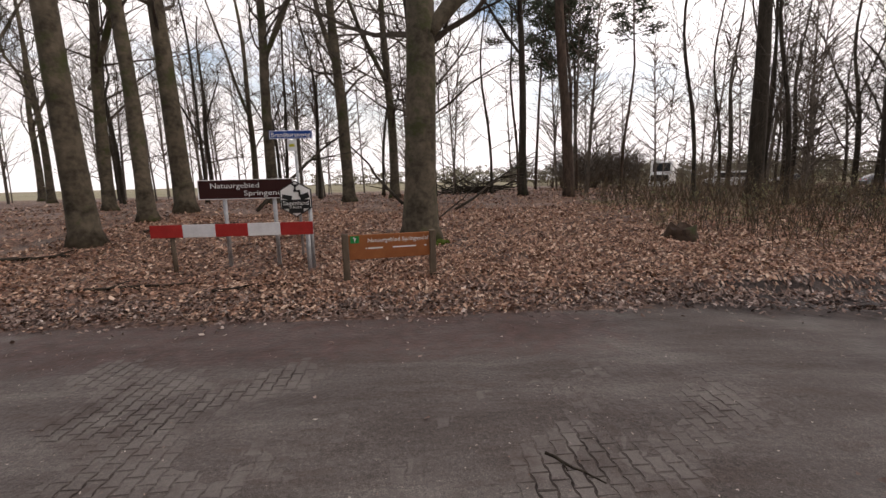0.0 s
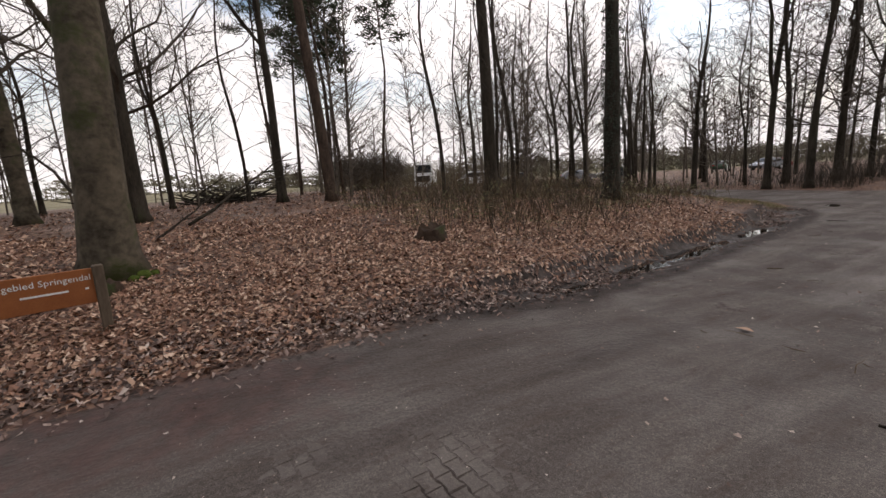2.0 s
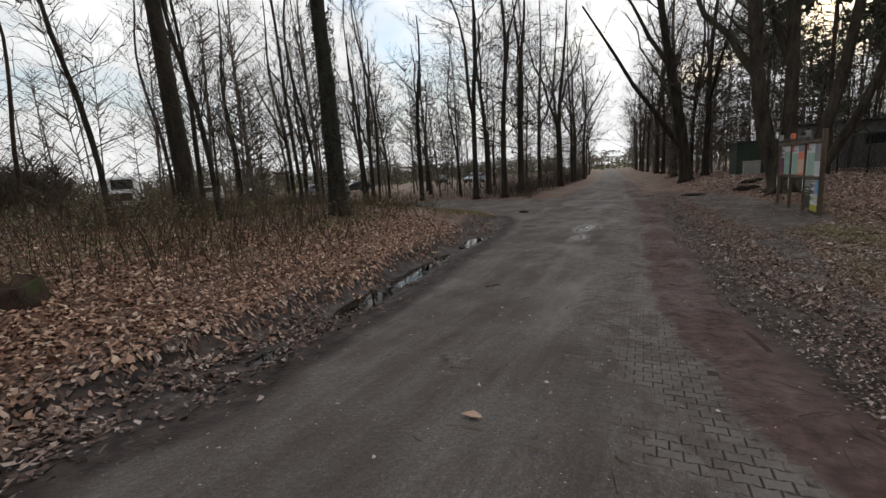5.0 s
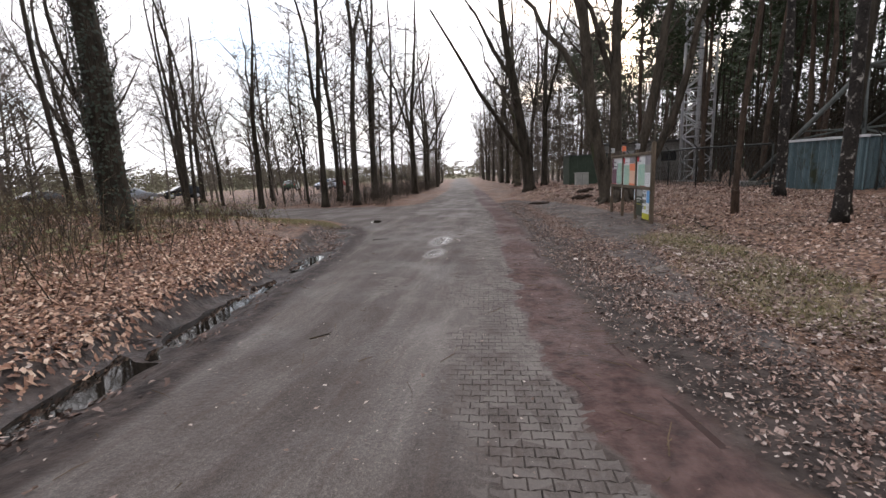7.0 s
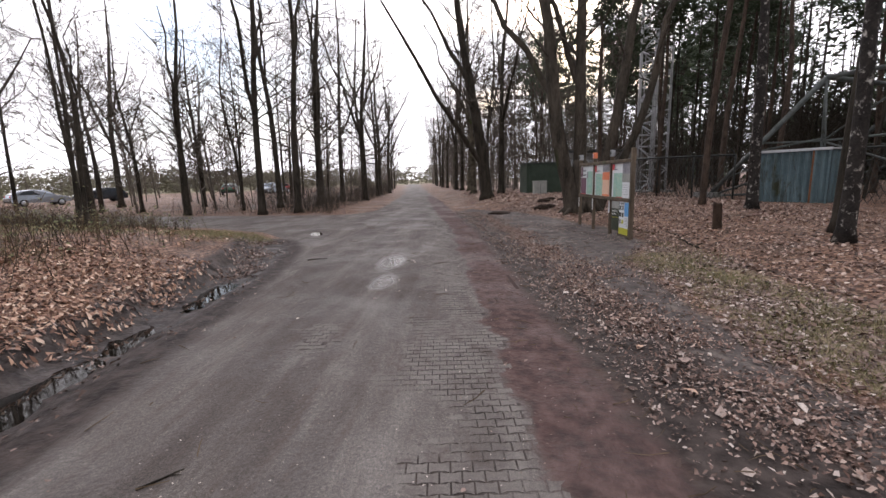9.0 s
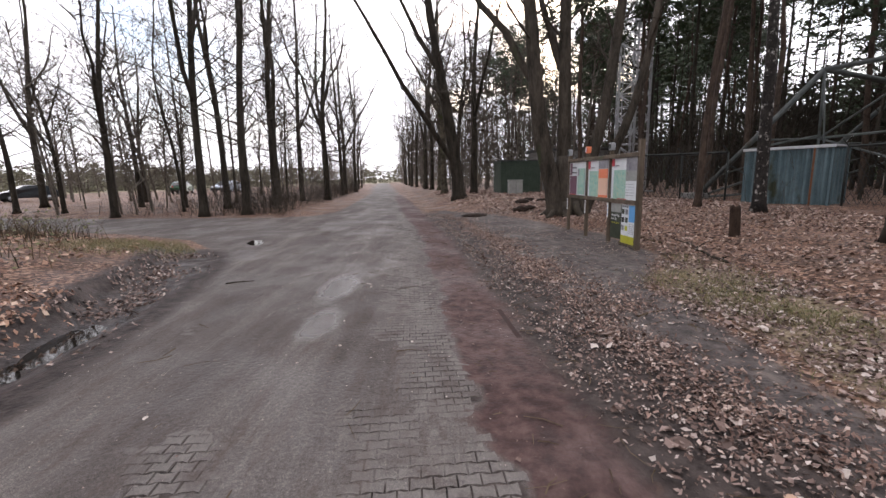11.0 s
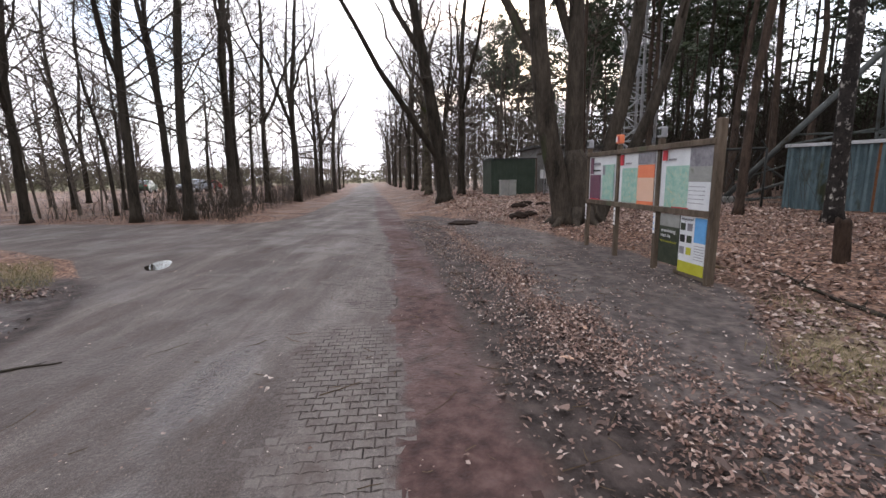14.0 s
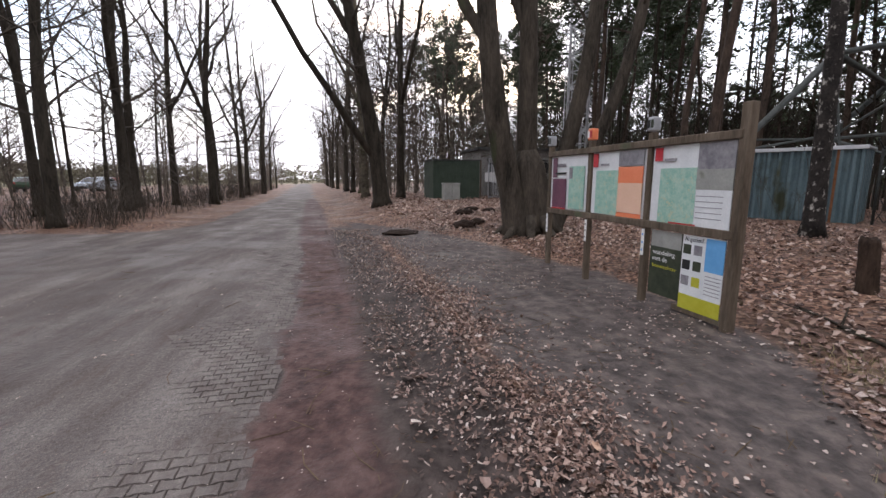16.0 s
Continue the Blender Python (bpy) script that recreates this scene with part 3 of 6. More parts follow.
def build_land():
    xs, ys = axis(-600, -8, 27, 900, 0.17), axis(-600, -7, 14, 700, 0.17)
    X, Y = np.meshgrid(xs, ys, indexing="ij")
    Z = land(X, Y)
    zn = zones(X, Y)
    nx, ny = X.shape
    idx = np.arange(nx * ny).reshape(nx, ny)
    quads = np.stack([idx[:-1, :-1], idx[1:, :-1], idx[1:, 1:], idx[:-1, 1:]], -1).reshape(-1, 4)
    P = np.stack([X.ravel(), Y.ravel(), Z.ravel()], 1)
    cx, cy = P[quads, 0].mean(1), P[quads, 1].mean(1)
    on_road = poly_dist(cx, cy, ROAD_POLY) > 0
    for name, sel, label, cat in (("ground", ~on_road, "forest floor of brown fallen leaves, mud and thin grass", "ground"), ("road", on_road, "worn paved forest road under a film of brown dirt", "road")):
        q = quads[sel]
        used, inv = np.unique(q, return_inverse=True)
        me = bpy.data.meshes.new(name)
        me.from_pydata(P[used].tolist(), [], inv.reshape(-1, 4).tolist())
        for key, val in zn.items():
            a = me.attributes.new(key, "FLOAT", "POINT")
            a.data.foreach_set("value", val.ravel()[used].astype(np.float32))
        me.materials.append(GROUND)
        me.shade_smooth()
        tagged(new(name, me), label, cat, kind="structure")


build_land()


# ---- trees ----
def add_spike(V, F, a, b, r):
    """A fine twig: three faces that run to a point."""
    d = (b - a).normalized()
    u = d.orthogonal().normalized() * r
    w = d.cross(u)
    i = len(V)
    V += [a + u, a - u * 0.5 + w * 0.866, a - u * 0.5 - w * 0.866, b]
    F += [(i, i + 1, i + 3), (i + 1, i + 2, i + 3), (i + 2, i, i + 3)]


def limb(rng, runs, start, way, length, r, level, last, counts, lift=0.12, fine=3):
    """One branch and, along it, its side branches; from the level fine on they are single twigs."""
    n = 2 if level >= fine else (7 if level == 1 else 3)
    pts, p, d = [Vector(start)], Vector(start), Vector(way).normalized()
    for i in range(n - 1):
        d = (d + Vector((rng.uniform(-.36, .36), rng.uniform(-.36, .36), rng.uniform(-.2, .22) + lift))).normalized()
        p = p + d * (length / (n - 1))
        pts.append(p.copy())
    rad = [r * (1 - 0.85 * i / (n - 1)) for i in range(n)]
    runs.append((pts, rad, 0 if level >= fine else 3, level))
    if level >= last:
        return
    for k in range(counts[level]):
        s = 0.15 + 0.85 * (k + rng.random()) / counts[level]
        i = min(int(s * (n - 1)), n - 2)
        f = s * (n - 1) - i
        q = pts[i].lerp(pts[i + 1], f)
        dd = (pts[i + 1] - pts[i]).normalized()
        ax = dd.orthogonal()
        ax.rotate(Matrix.Rotation(rng.uniform(0, 6.283), 3, dd))
        w = (dd * rng.uniform(0.5, 1.1) + ax.normalized() * rng.uniform(0.5, 1.0)).normalized()
        limb(rng, runs, q, w, length * rng.uniform(0.35, 0.65) * (1.1 - 0.4 * s), max(rad[i] * 0.55, 0.0095), level + 1, last, counts, lift, fine)


def stem_path(rng, height, lean, bend=0.25, n=15, start=(0, 0, 0)):
    pts = []
    ph = rng.uniform(0, 6)
    for i in range(n):
        s = i / (n - 1)
        pts.append(Vector((start[0] + lean[0] * s ** 1.2 + bend * (math.sin(ph + 4 * s) + 0.5 * math.sin(2 * ph + 11 * s)) * s, start[1] + lean[1] * s ** 1.2 + bend * (math.cos(ph * 1.7 + 3.3 * s) + 0.5 * math.sin(ph + 9 * s)) * s, start[2] + height * s)))
    return pts


def along(pts, s):
    x = s * (len(pts) - 1)
    i = min(int(x), len(pts) - 2)
    return pts[i].lerp(pts[i + 1], x - i)


def stem_radii(r, n, flare=1.5, taper=0.8):
    out = []
    for i in range(n):
        s = i / (n - 1)
        out.append(r * (1 - taper * s) * (flare if i == 0 else 1.0))
    return out


def crown(rng, runs, pts, height, r, start, nb, blen, up, counts, last=3, lift=0.12):
    for k in range(nb):
        s = start + (0.99 - start) * ((k + rng.random()) / nb) ** 1.25
        a = 2.4 * k + rng.uniform(-.5, .5)
        e = radians(rng.uniform(*up))
        w = Vector((math.cos(a) * math.cos(e), math.sin(a) * math.cos(e), math.sin(e)))
        limb(rng, runs, along(pts, s), w, height * blen * rng.uniform(0.6, 1.1) * (1.15 - 0.75 * s), max(r * (1 - 0.8 * s) * 0.3, 0.012), 1, last, counts, lift)


def tree_parts(parent, stems, runs, bark, twig, sides=10):
    V, F = [], []
    for pts, rad in stems:
        fine, fr = [pts[0]], [rad[0]]
        q = pts[0].lerp(pts[1], 0.3)
        fine += [q] + pts[1:]
        fr += [rad[0] / 1.5 * 1.08] + list(rad[1:])
        add_tube(V, F, fine, fr, sides)
    # root flare and ridged bark
    for v in V:
        k = 0.035 * noise.noise(Vector((v.x * 1.5, v.y * 1.5, v.z * 0.7))) + 0.02 * noise.noise(Vector((v.x * 6, v.y * 6, v.z * 1.6)))
        v += Vector((k, -k * 0.8, 0))
    mesh_ob("trunk", V, F, bark, parent, True)
    V, F = [], []
    for pts, rad, sd, lv in runs:
        if sd:
            add_tube(V, F, pts, rad, sd, False)
        else:
            add_spike(V, F, pts[0], pts[-1], rad[0])
    tagged(mesh_ob("branches", V, F, twig, parent, False), kind="stuff")


def broadleaf(name, seed, height, r, bark, twig, lean=(0, 0), start=0.3, nb=22, blen=0.3, up=(20, 60), counts=(0, 6, 6), fork=(), at=(0, 0, 0), bend=0.3, lift=0.12, flare=1.5):
    """A bare deciduous tree. fork: (height share, azimuth, elevation, length share, radius share) of heavy limbs."""
    rng = random.Random(seed)
    root = empty(name, pose(*at))
    pts = stem_path(rng, height, lean, bend)
    stems, runs = [(pts, stem_radii(r, len(pts), flare))], []
    crown(rng, runs, pts, height, r, start, nb, blen, up, counts, lift=lift)
    for s, az, el, ln, rs in fork:
        p = along(pts, s)
        d = Vector((math.cos(radians(az)) * math.cos(radians(el)), math.sin(radians(az)) * math.cos(radians(el)), math.sin(radians(el))))
        q = [p + d * (ln * height * k / 6) + Vector((0, 0, 0.05 * ln * height * (k / 6) ** 2)) + Vector((rng.uniform(-.06, .06), rng.uniform(-.06, .06), 0)) * k for k in range(7)]
        rr = r * (1 - 0.8 * s) * rs
        stems.append((q, [rr * (1 - 0.75 * k / 6) for k in range(7)]))
        crown(rng, runs, q, height * ln * 1.2, rr, 0.2, max(6, nb // 3), blen, up, counts, lift=lift)
    tree_parts(root, stems, runs, bark, twig)
    return root


def pine(name, seed, height, r, lean=(0, 0), start=0.62, nb=16, at=(0, 0, 0), tufts=10, bend=0.3, bark=None, dead=8):
    """A pine: a bare trunk, dead snags and a flat-topped crown of needle tufts."""
    rng = random.Random(seed)
    root = empty(name, pose(*at))
    pts = stem_path(rng, height, lean, bend)
    runs, tuft_at = [], []
    for k in range(nb):
        s = start + (0.98 - start) * (k + rng.random()) / nb
        a = 2.4 * k + rng.uniform(-.4, .4)
        e = radians(rng.uniform(-5, 40))
        w = Vector((math.cos(a) * math.cos(e), math.sin(a) * math.cos(e), math.sin(e)))
        sub = []
        limb(rng, sub, along(pts, s), w, height * 0.17 * rng.uniform(0.6, 1.2) * (1.35 - 0.7 * s), 0.035, 1, 2, (0, 6, 0), 0.1, 2)
        runs += sub
        for q, rad, sd, lv in sub:
            if lv == 2:
                tuft_at += [q[-1], q[-1].lerp(q[-2], 0.25), q[-1].lerp(q[-2], 0.55)]
            else:
                tuft_at.append(q[-1])
    for k in range(dead):
        s = rng.uniform(0.25, start)
        a = rng.uniform(0, 6.28)
        limb(rng, runs, along(pts, s), Vector((math.cos(a), math.sin(a), rng.uniform(-.3, .3))), rng.uniform(0.4, 1.6), 0.016, 2, 3, (0, 0, 4), -0.02)
    tree_parts(root, [(pts, stem_radii(r, len(pts), 1.25, 0.72))], runs, bark or BARK_PINE, TWIG, 8)
    V, F = [], []
    for c in tuft_at:
        for k in range(tufts):
            d = Vector((rng.gauss(0, 1), rng.gauss(0, 1), rng.gauss(0.25, 0.7))).normalized()
            o = c + Vector((rng.gauss(0, .22), rng.gauss(0, .22), rng.gauss(0, .1)))
            sd = d.orthogonal().normalized() * rng.uniform(0.03, 0.07)
            L = rng.uniform(0.18, 0.42)
            i = len(V)
            V += [o - sd, o + sd, o + d * L]
            F.append((i, i + 1, i + 2))
    tagged(mesh_ob("needles", V, F, NEEDLE, root), kind="stuff")
    return root


def tagged_tree(ob, label, group=""):
    return tagged(ob, label, "tree", group)


def stand(proto, x, y, scale, turn, dz=-0.06):
    return copy_thing(proto, pose(x, y, land_z(x, y) + dz, 0, 0, turn) @ Matrix.Diagonal((scale, scale, scale, 1)))


def place(ob, x, y, dz=-0.06):
    ob.matrix_world = pose(x, y, land_z(x, y) + dz)
    return ob


# the near trees, each its own
beech_e = tagged_tree(place(broadleaf("beech_tree", 11, 17, 0.36, BARK_BEECH, TWIG, (0.6, 0.5), 0.22, 16, 0.3, (10, 55), fork=((0.24, 10, 50, 0.5, 0.75), (0.34, 190, 66, 0.5, 0.6)), bend=0.12), -0.42, 9.2), "big smooth grey beech with moss on its roots among fallen leaves")
ivy_tree = tagged_tree(place(broadleaf("oak_tree", 12, 18, 0.3, BARK_OAK, TWIG, (0.2, 0.2), 0.42, 18, 0.28, (10, 50), bend=0.1), 13.45, 11.35), "dark straight trunk clad with ivy in the brush")
tagged_tree(place(broadleaf("oak_tree", 13, 17, 0.27, BARK_OAK, TWIG, (-0.2, 0.9), 0.5, 18, 0.27, (15, 55), fork=((0.45, 150, 70, 0.4, 0.6),), bend=0.2), 10.6, 14.5), "dark slender trunk forking high in the brush")
tagged_tree(place(pine("pine_tree", 14, 17, 0.24, (-1.6, 0.6), 0.6, 18), 5.25, 17.5), "tall pine with a leaning reddish grey trunk")
tagged_tree(place(broadleaf("oak_tree", 15, 16, 0.2, BARK_OAK, TWIG, (-0.5, 0.4), 0.4, 20, 0.3, (15, 55), fork=((0.38, 170, 55, 0.4, 0.6),)), 3.8, 19.6), "slender dark trunk in the leaf litter")
tagged_tree(place(broadleaf("oak_tree", 16, 15, 0.25, BARK_OAK, TWIG, (-0.2, 0.6), 0.2, 24, 0.4, (-5, 45), lift=0.04), -0.75, 16.2), "dark tree with low spreading branches")
lean_tree = tagged_tree(place(broadleaf("oak_tree", 17, 17, 0.38, BARK_OAK, TWIG, (-2.2, 2.6), 0.3, 18, 0.26, (15, 60), fork=((0.12, 130, 48, 0.62, 0.55), (0.4, 95, 60, 0.42, 0.6)), bend=0.25), 35, 1.6), "dark oak leaning out over the road")


def clump_tree():
    """Several heavy stems from one stool."""
    rng = random.Random(18)
    root = empty("multi_stemmed_tree", pose(0, 0, 0))
    stems, runs = [], []
    for bx, by, lx, ly, r, h in ((-0.05, 0.3, -1.0, 3.4, 0.3, 15), (0.2, 0.05, 0.0, 0.3, 0.27, 16), (0.05, -0.3, -0.5, -3.0, 0.22, 15), (-0.1, -0.5, -0.5, -5.6, 0.17, 14.5), (0.4, 0.25, 1.4, 2.2, 0.17, 14)):
        pts = [p + Vector((lx, ly, 0)) * 0.1 * math.sin(min(i / 14 * 2.0, 1) * math.pi) for i, p in enumerate(stem_path(rng, h, (lx, ly), 0.3, 15, (bx, by, 0)))]
        stems.append((pts, stem_radii(r * 1.08, len(pts), 1.75, 0.72)))
        crown(rng, runs, pts, h, r, 0.33, 11, 0.26, (15, 60), (0, 5, 5))
        if r > 0.23:
            p = along(pts, 0.3)
            d = Vector((lx * 0.6 + rng.uniform(-3, 3), ly * 0.6 + rng.uniform(-3, 3), 9)).normalized()
            q = [p + d * (1.2 * k) + Vector((rng.uniform(-.08, .08), rng.uniform(-.08, .08), 0)) * k for k in range(7)]
            stems.append((q, [r * 0.55 * (1 - 0.7 * k / 6) for k in range(7)]))
            crown(rng, runs, q, 8, r * 0.5, 0.3, 7, 0.3, (15, 60), (0, 5, 5))
    stems.append(([Vector(q) for q in ((0.05, -0.05, -0.1), (0.05, -0.05, 0.35), (0.05, 0.0, 0.8), (0.03, 0.05, 1.3), (0.0, 0.1, 1.8), (0.0, 0.15, 2.2))], [0.66, 0.6, 0.53, 0.48, 0.4, 0.22]))
    tree_parts(root, stems, runs, BARK_GREY, TWIG, 14)
    V, F = [], []
    for k in range(9):
        a = k * 0.7
        pts = [(math.cos(a) * rr, math.sin(a) * rr, zz) for rr, zz in ((0.45, 0.5), (0.62, 0.2), (0.85, 0.04), (1.15, -0.1))]
        add_tube(V, F, pts, [0.16, 0.14, 0.1, 0.05], 7)
    mesh_ob("roots", V, F, BARK_GREY, root, True)
    return root


tagged_tree(place(clump_tree(), 25.3, -2.0), "old grey tree with several stems behind the info board")
birch_a = tagged_tree(place(broadleaf("birch_tree", 19, 16, 0.17, BARK_BIRCH, TWIG, (0.5, 0.2), 0.5, 16, 0.22, (10, 60), bend=0.2), 21.6, -6.45), "dark birch trunk with flaking pale patches")
tagged_tree(place(broadleaf("birch_tree", 20, 15, 0.14, BARK_BIRCH, TWIG, (0.3, -0.3), 0.45, 14, 0.22, (10, 60), bend=0.2), 15.7, -4.55), "birch trunk with pale bark and dark cracks")
tagged_tree(place(broadleaf("oak_tree", 21, 15, 0.15, BARK_OAK, TWIG, (0.2, -0.5), 0.45, 14, 0.24, (10, 60), bend=0.2), 16.5, -5.1), "dark trunk beside a birch on the leafy bank")



def ivy(tree, r, h, count, seed):
    rng = random.Random(seed)
    V, F = [], []
    for k in range(count):
        z, a = h * rng.random() ** 0.8, rng.uniform(0, 6.28)
        rr = r * (1.12 - 0.02 * z) + rng.uniform(0, 0.07)
        o = Vector((rr * math.cos(a), rr * math.sin(a), z))
        s = rng.uniform(0.02, 0.045)
        u = Vector((-math.sin(a), math.cos(a), rng.uniform(-.4, .4))) * s
        w = Vector((math.cos(a) * 0.5, math.sin(a) * 0.5, -1)) * s * 1.2
        i = len(V)
        V += [o, o + u + w * 0.5, o + w * 1.3, o - u + w * 0.5]
        F.append((i, i + 1, i + 2, i + 3))
    tagged(mesh_ob("ivy", V, F, IVY, tree), kind="stuff")


def moss_cap(tree, spots):
    bm = bmesh.new()
    for x, y, z, r in spots:
        g = bmesh.ops.create_icosphere(bm, subdivisions=2, radius=r)
        for v in g["verts"]:
            k = 1 + 0.4 * noise.noise(v.co * 9 + Vector((x, y, z)))
            v.co = Vector((v.co.x * k + x, v.co.y * k + y, v.co.z * k * 0.6 + z))
    tagged(bm_ob("moss", bm, MOSS, tree, True), kind="stuff")


ivy(ivy_tree, 0.3, 6.5, 2600, 4)
moss_cap(beech_e, [(0.42, -0.3, 0.04, 0.13), (0.55, -0.15, 0.02, 0.1), (0.3, -0.42, 0.02, 0.1), (-0.4, -0.32, 0.03, 0.09)])

# kinds that repeat
beeches = [broadleaf("beech_tree", 30 + i, 16, (0.26, 0.22, 0.24)[i], BARK_BEECH, TWIG, ((0.3, 0.4), (-0.5, 0.2), (0.1, -0.5))[i], (0.26, 0.34, 0.2)[i], 22, 0.34, (5, 56), lift=0.07, fork=((0.33, 60 + 100 * i, 62, 0.5, 0.7),)) for i in range(3)]
oaks = [broadleaf("oak_tree", 40 + i, 15, (0.2, 0.17, 0.22)[i], BARK_OAK, TWIG, ((0.3, 0.2), (-0.4, 0.4), (0.2, -0.3))[i], (0.2, 0.26, 0.22)[i], 21, 0.4, (4, 54), lift=0.07, fork=((0.3, 90 * i, 62, 0.5, 0.75), (0.42, 90 * i + 170, 66, 0.4, 0.65)) if i else ((0.5, 40, 70, 0.4, 0.7),)) for i in range(3)]
thins = [broadleaf("young_tree", 50 + i, 11, 0.075, BARK_OAK, TWIG, (0.4 * i - 0.4, 0.3), 0.18, 20, 0.22, (25, 65), (0, 5, 5), bend=0.35) for i in range(3)]
pines = [pine("pine_tree", 60 + i, 16, (0.15, 0.12, 0.135)[i], ((0.5, 0.3), (-0.8, 0.2), (0.1, 0.7))[i], (0.58, 0.66, 0.5)[i], (20, 13, 24)[i]) for i in range(3)]
LABELS = {"beech_tree": "bare grey beech in the leafy wood", "oak_tree": "bare dark deciduous tree beside the road", "young_tree": "thin bare young tree in the brush", "pine_tree": "tall pine with a dark crown high up"}
for o in beeches + oaks + thins + pines:
    tagged_tree(o, LABELS[o.name.split(".")[0]], {"beech_tree": "beeches of the wood", "oak_tree": "trees beside the road", "young_tree": "young trees in the brush", "pine_tree": "pines of the wood"}[o.name.split(".")[0]])

def plant(plan):
    """Trees from rows of kind, number, x, y, scale, turn."""
    for kinds, i, x, y, s, turn in plan:
        if kinds is pines or (kinds is oaks and y > 16):
            s *= 0.74
        stand(kinds[i], x, y, s, turn)


plant([  # wood
    (beeches, 0, -7.9, 9.6, 1.1, 175), (beeches, 1, -8.9, 13.2, 1.1, 40), (beeches, 0, -9.0, 15.4, 1.3, 150), (beeches, 2, -12.9, 17.0, 1.0, 90), (beeches, 1, -7.4, 19.4, 1.15, 200), (beeches, 0, -4.0, 19.3, 1.05, 70), (beeches, 2, -2.2, 21.5, 1.0, 310), (oaks, 1, -0.2, 22.5, 0.9, 20), (oaks, 0, -16, 22, 0.9, 60), (beeches, 1, -20, 19, 0.9, 260), (oaks, 2, -14, 27, 0.95, 0), (oaks, 1, -10.5, 29, 1.0, 80), (oaks, 0, -5.5, 27, 0.85, 190), (thins, 0, 2.9, 23.8, 1.2, 0), (thins, 1, -6.3, 23, 1.2, 50), (thins, 2, -11.2, 21, 1.2, 100), (thins, 0, -3.2, 25, 1.2, 200)])
plant([  # wood edge
    (beeches, 0, -26, 24, 0.9, 20), (oaks, 1, -22, 30, 0.9, 33), (thins, 1, -18, 26, 1.2, 0), (thins, 2, -8.5, 24.5, 1.3, 45), (pines, 1, 4.4, 24, 0.95, 0), (pines, 0, 6.4, 21.5, 1.0, 50), (pines, 2, 7.6, 24, 0.95, 120), (pines, 1, 9.4, 22.5, 0.92, 200), (pines, 2, 6.0, 27, 1.0, 250), (thins, 0, 10.5, 13.0, 1.0, 20), (thins, 1, 12.0, 16.0, 1.1, 80)])
plant([  # thicket
    (thins, 2, 15.4, 15.0, 1.1, 160), (oaks, 0, 17.5, 21.5, 0.9, 0), (oaks, 1, 20.5, 19.0, 0.95, 80), (thins, 0, 18.3, 17, 1.2, 10), (oaks, 2, 24.3, 24.0, 0.95, 120), (thins, 1, 22.5, 21, 1.2, 60), (oaks, 2, 26.8, 21.0, 1.0, 240), (oaks, 0, 23, 29, 1.0, 20), (thins, 2, 20, 27, 1.2, 0), (oaks, 1, 30, 32, 1.0, 50), (thins, 0, 16.5, 25.5, 1.2, 33), (oaks, 0, 28, 36, 0.95, 130), (thins, 1, 18.6, 13.6, 0.9, 15), (thins, 2, 22.3, 17.2, 1.1, 140), (thins, 0, 26.4, 24.5, 1.2, 260)])
plant([  # north row
    (oaks, 2, 30.0, 18.4, 1.15, 30), (oaks, 1, 29.6, 13.9, 1.15, 100), (oaks, 0, 29.9, 12.0, 1.05, 190), (oaks, 1, 33.0, 14.4, 1.1, 300), (oaks, 2, 36.0, 12.9, 1.1, 20), (oaks, 0, 38.3, 13.6, 1.05, 140), (oaks, 1, 40.5, 12.7, 1.1, 220), (oaks, 2, 42.5, 11.4, 1.1, 330), (oaks, 0, 47, 12.6, 1.05, 0), (oaks, 1, 52, 12.4, 1.1, 40), (oaks, 2, 57, 13.2, 1.05, 90), (oaks, 0, 64, 13.4, 1.1, 130), (oaks, 1, 72, 15.0, 1.1, 200), (oaks, 2, 82, 16.4, 1.1, 20), (oaks, 0, 95, 18.2, 1.1, 300)])
plant([  # north back
    (oaks, 0, 36, 21.2, 1.05, 60), (oaks, 1, 33, 23.4, 1.0, 10), (thins, 0, 31.6, 16, 1.1, 0), (thins, 1, 34.4, 17.5, 1.1, 70), (thins, 2, 38.5, 16.5, 1.2, 170), (thins, 0, 44, 15, 1.2, 220), (oaks, 2, 42, 25, 1.0, 0), (oaks, 0, 48, 20, 1.0, 222), (oaks, 1, 56, 22, 1.0, 100)])
plant([  # south row
    (oaks, 2, 39.5, 0.4, 1.1, 20), (beeches, 0, 43.5, 2.4, 1.0, 60), (oaks, 1, 47, 1.2, 1.1, 110), (beeches, 1, 51, 2.8, 1.0, 200), (oaks, 0, 55, 3.6, 1.1, 280), (oaks, 2, 60, 4.4, 1.1, 340), (beeches, 2, 66, 4.8, 1.1, 20), (oaks, 1, 73, 6.2, 1.1, 90), (oaks, 0, 81, 7.4, 1.1, 150), (oaks, 2, 90, 8.4, 1.1, 220), (oaks, 1, 100, 9.8, 1.1, 280), (oaks, 0, 113, 11.2, 1.1, 10)])
rng = random.Random(5)
for k in range(56):
    u, v = rng.random(), rng.random()
    x, y = 24 + 56 * u + rng.uniform(-2, 2), -11.5 - 24 * v + 0.1 * (x if k else 30)
    stand(pines[k % 3], x, y, rng.uniform(0.9, 1.2), rng.uniform(0, 360))
stand(beeches[0], -30, 33, 1.0, 15)
stand(oaks[0], 34, 27, 0.8, 15)
# the first of each kind stands at a place of its own too
for o, x, y in zip(beeches + oaks + thins + pines, (-17.5, -24, -13, 22, 26, 38, 8.6, 14.2, 19.2, 31, 34.5, 29), (15.5, 27, 31, 33, 27, 29, 14.6, 19.6, 14.4, -12.5, -15, -16.5)):
    o.matrix_world = pose(x, y, land_z(x, y) - 0.06)


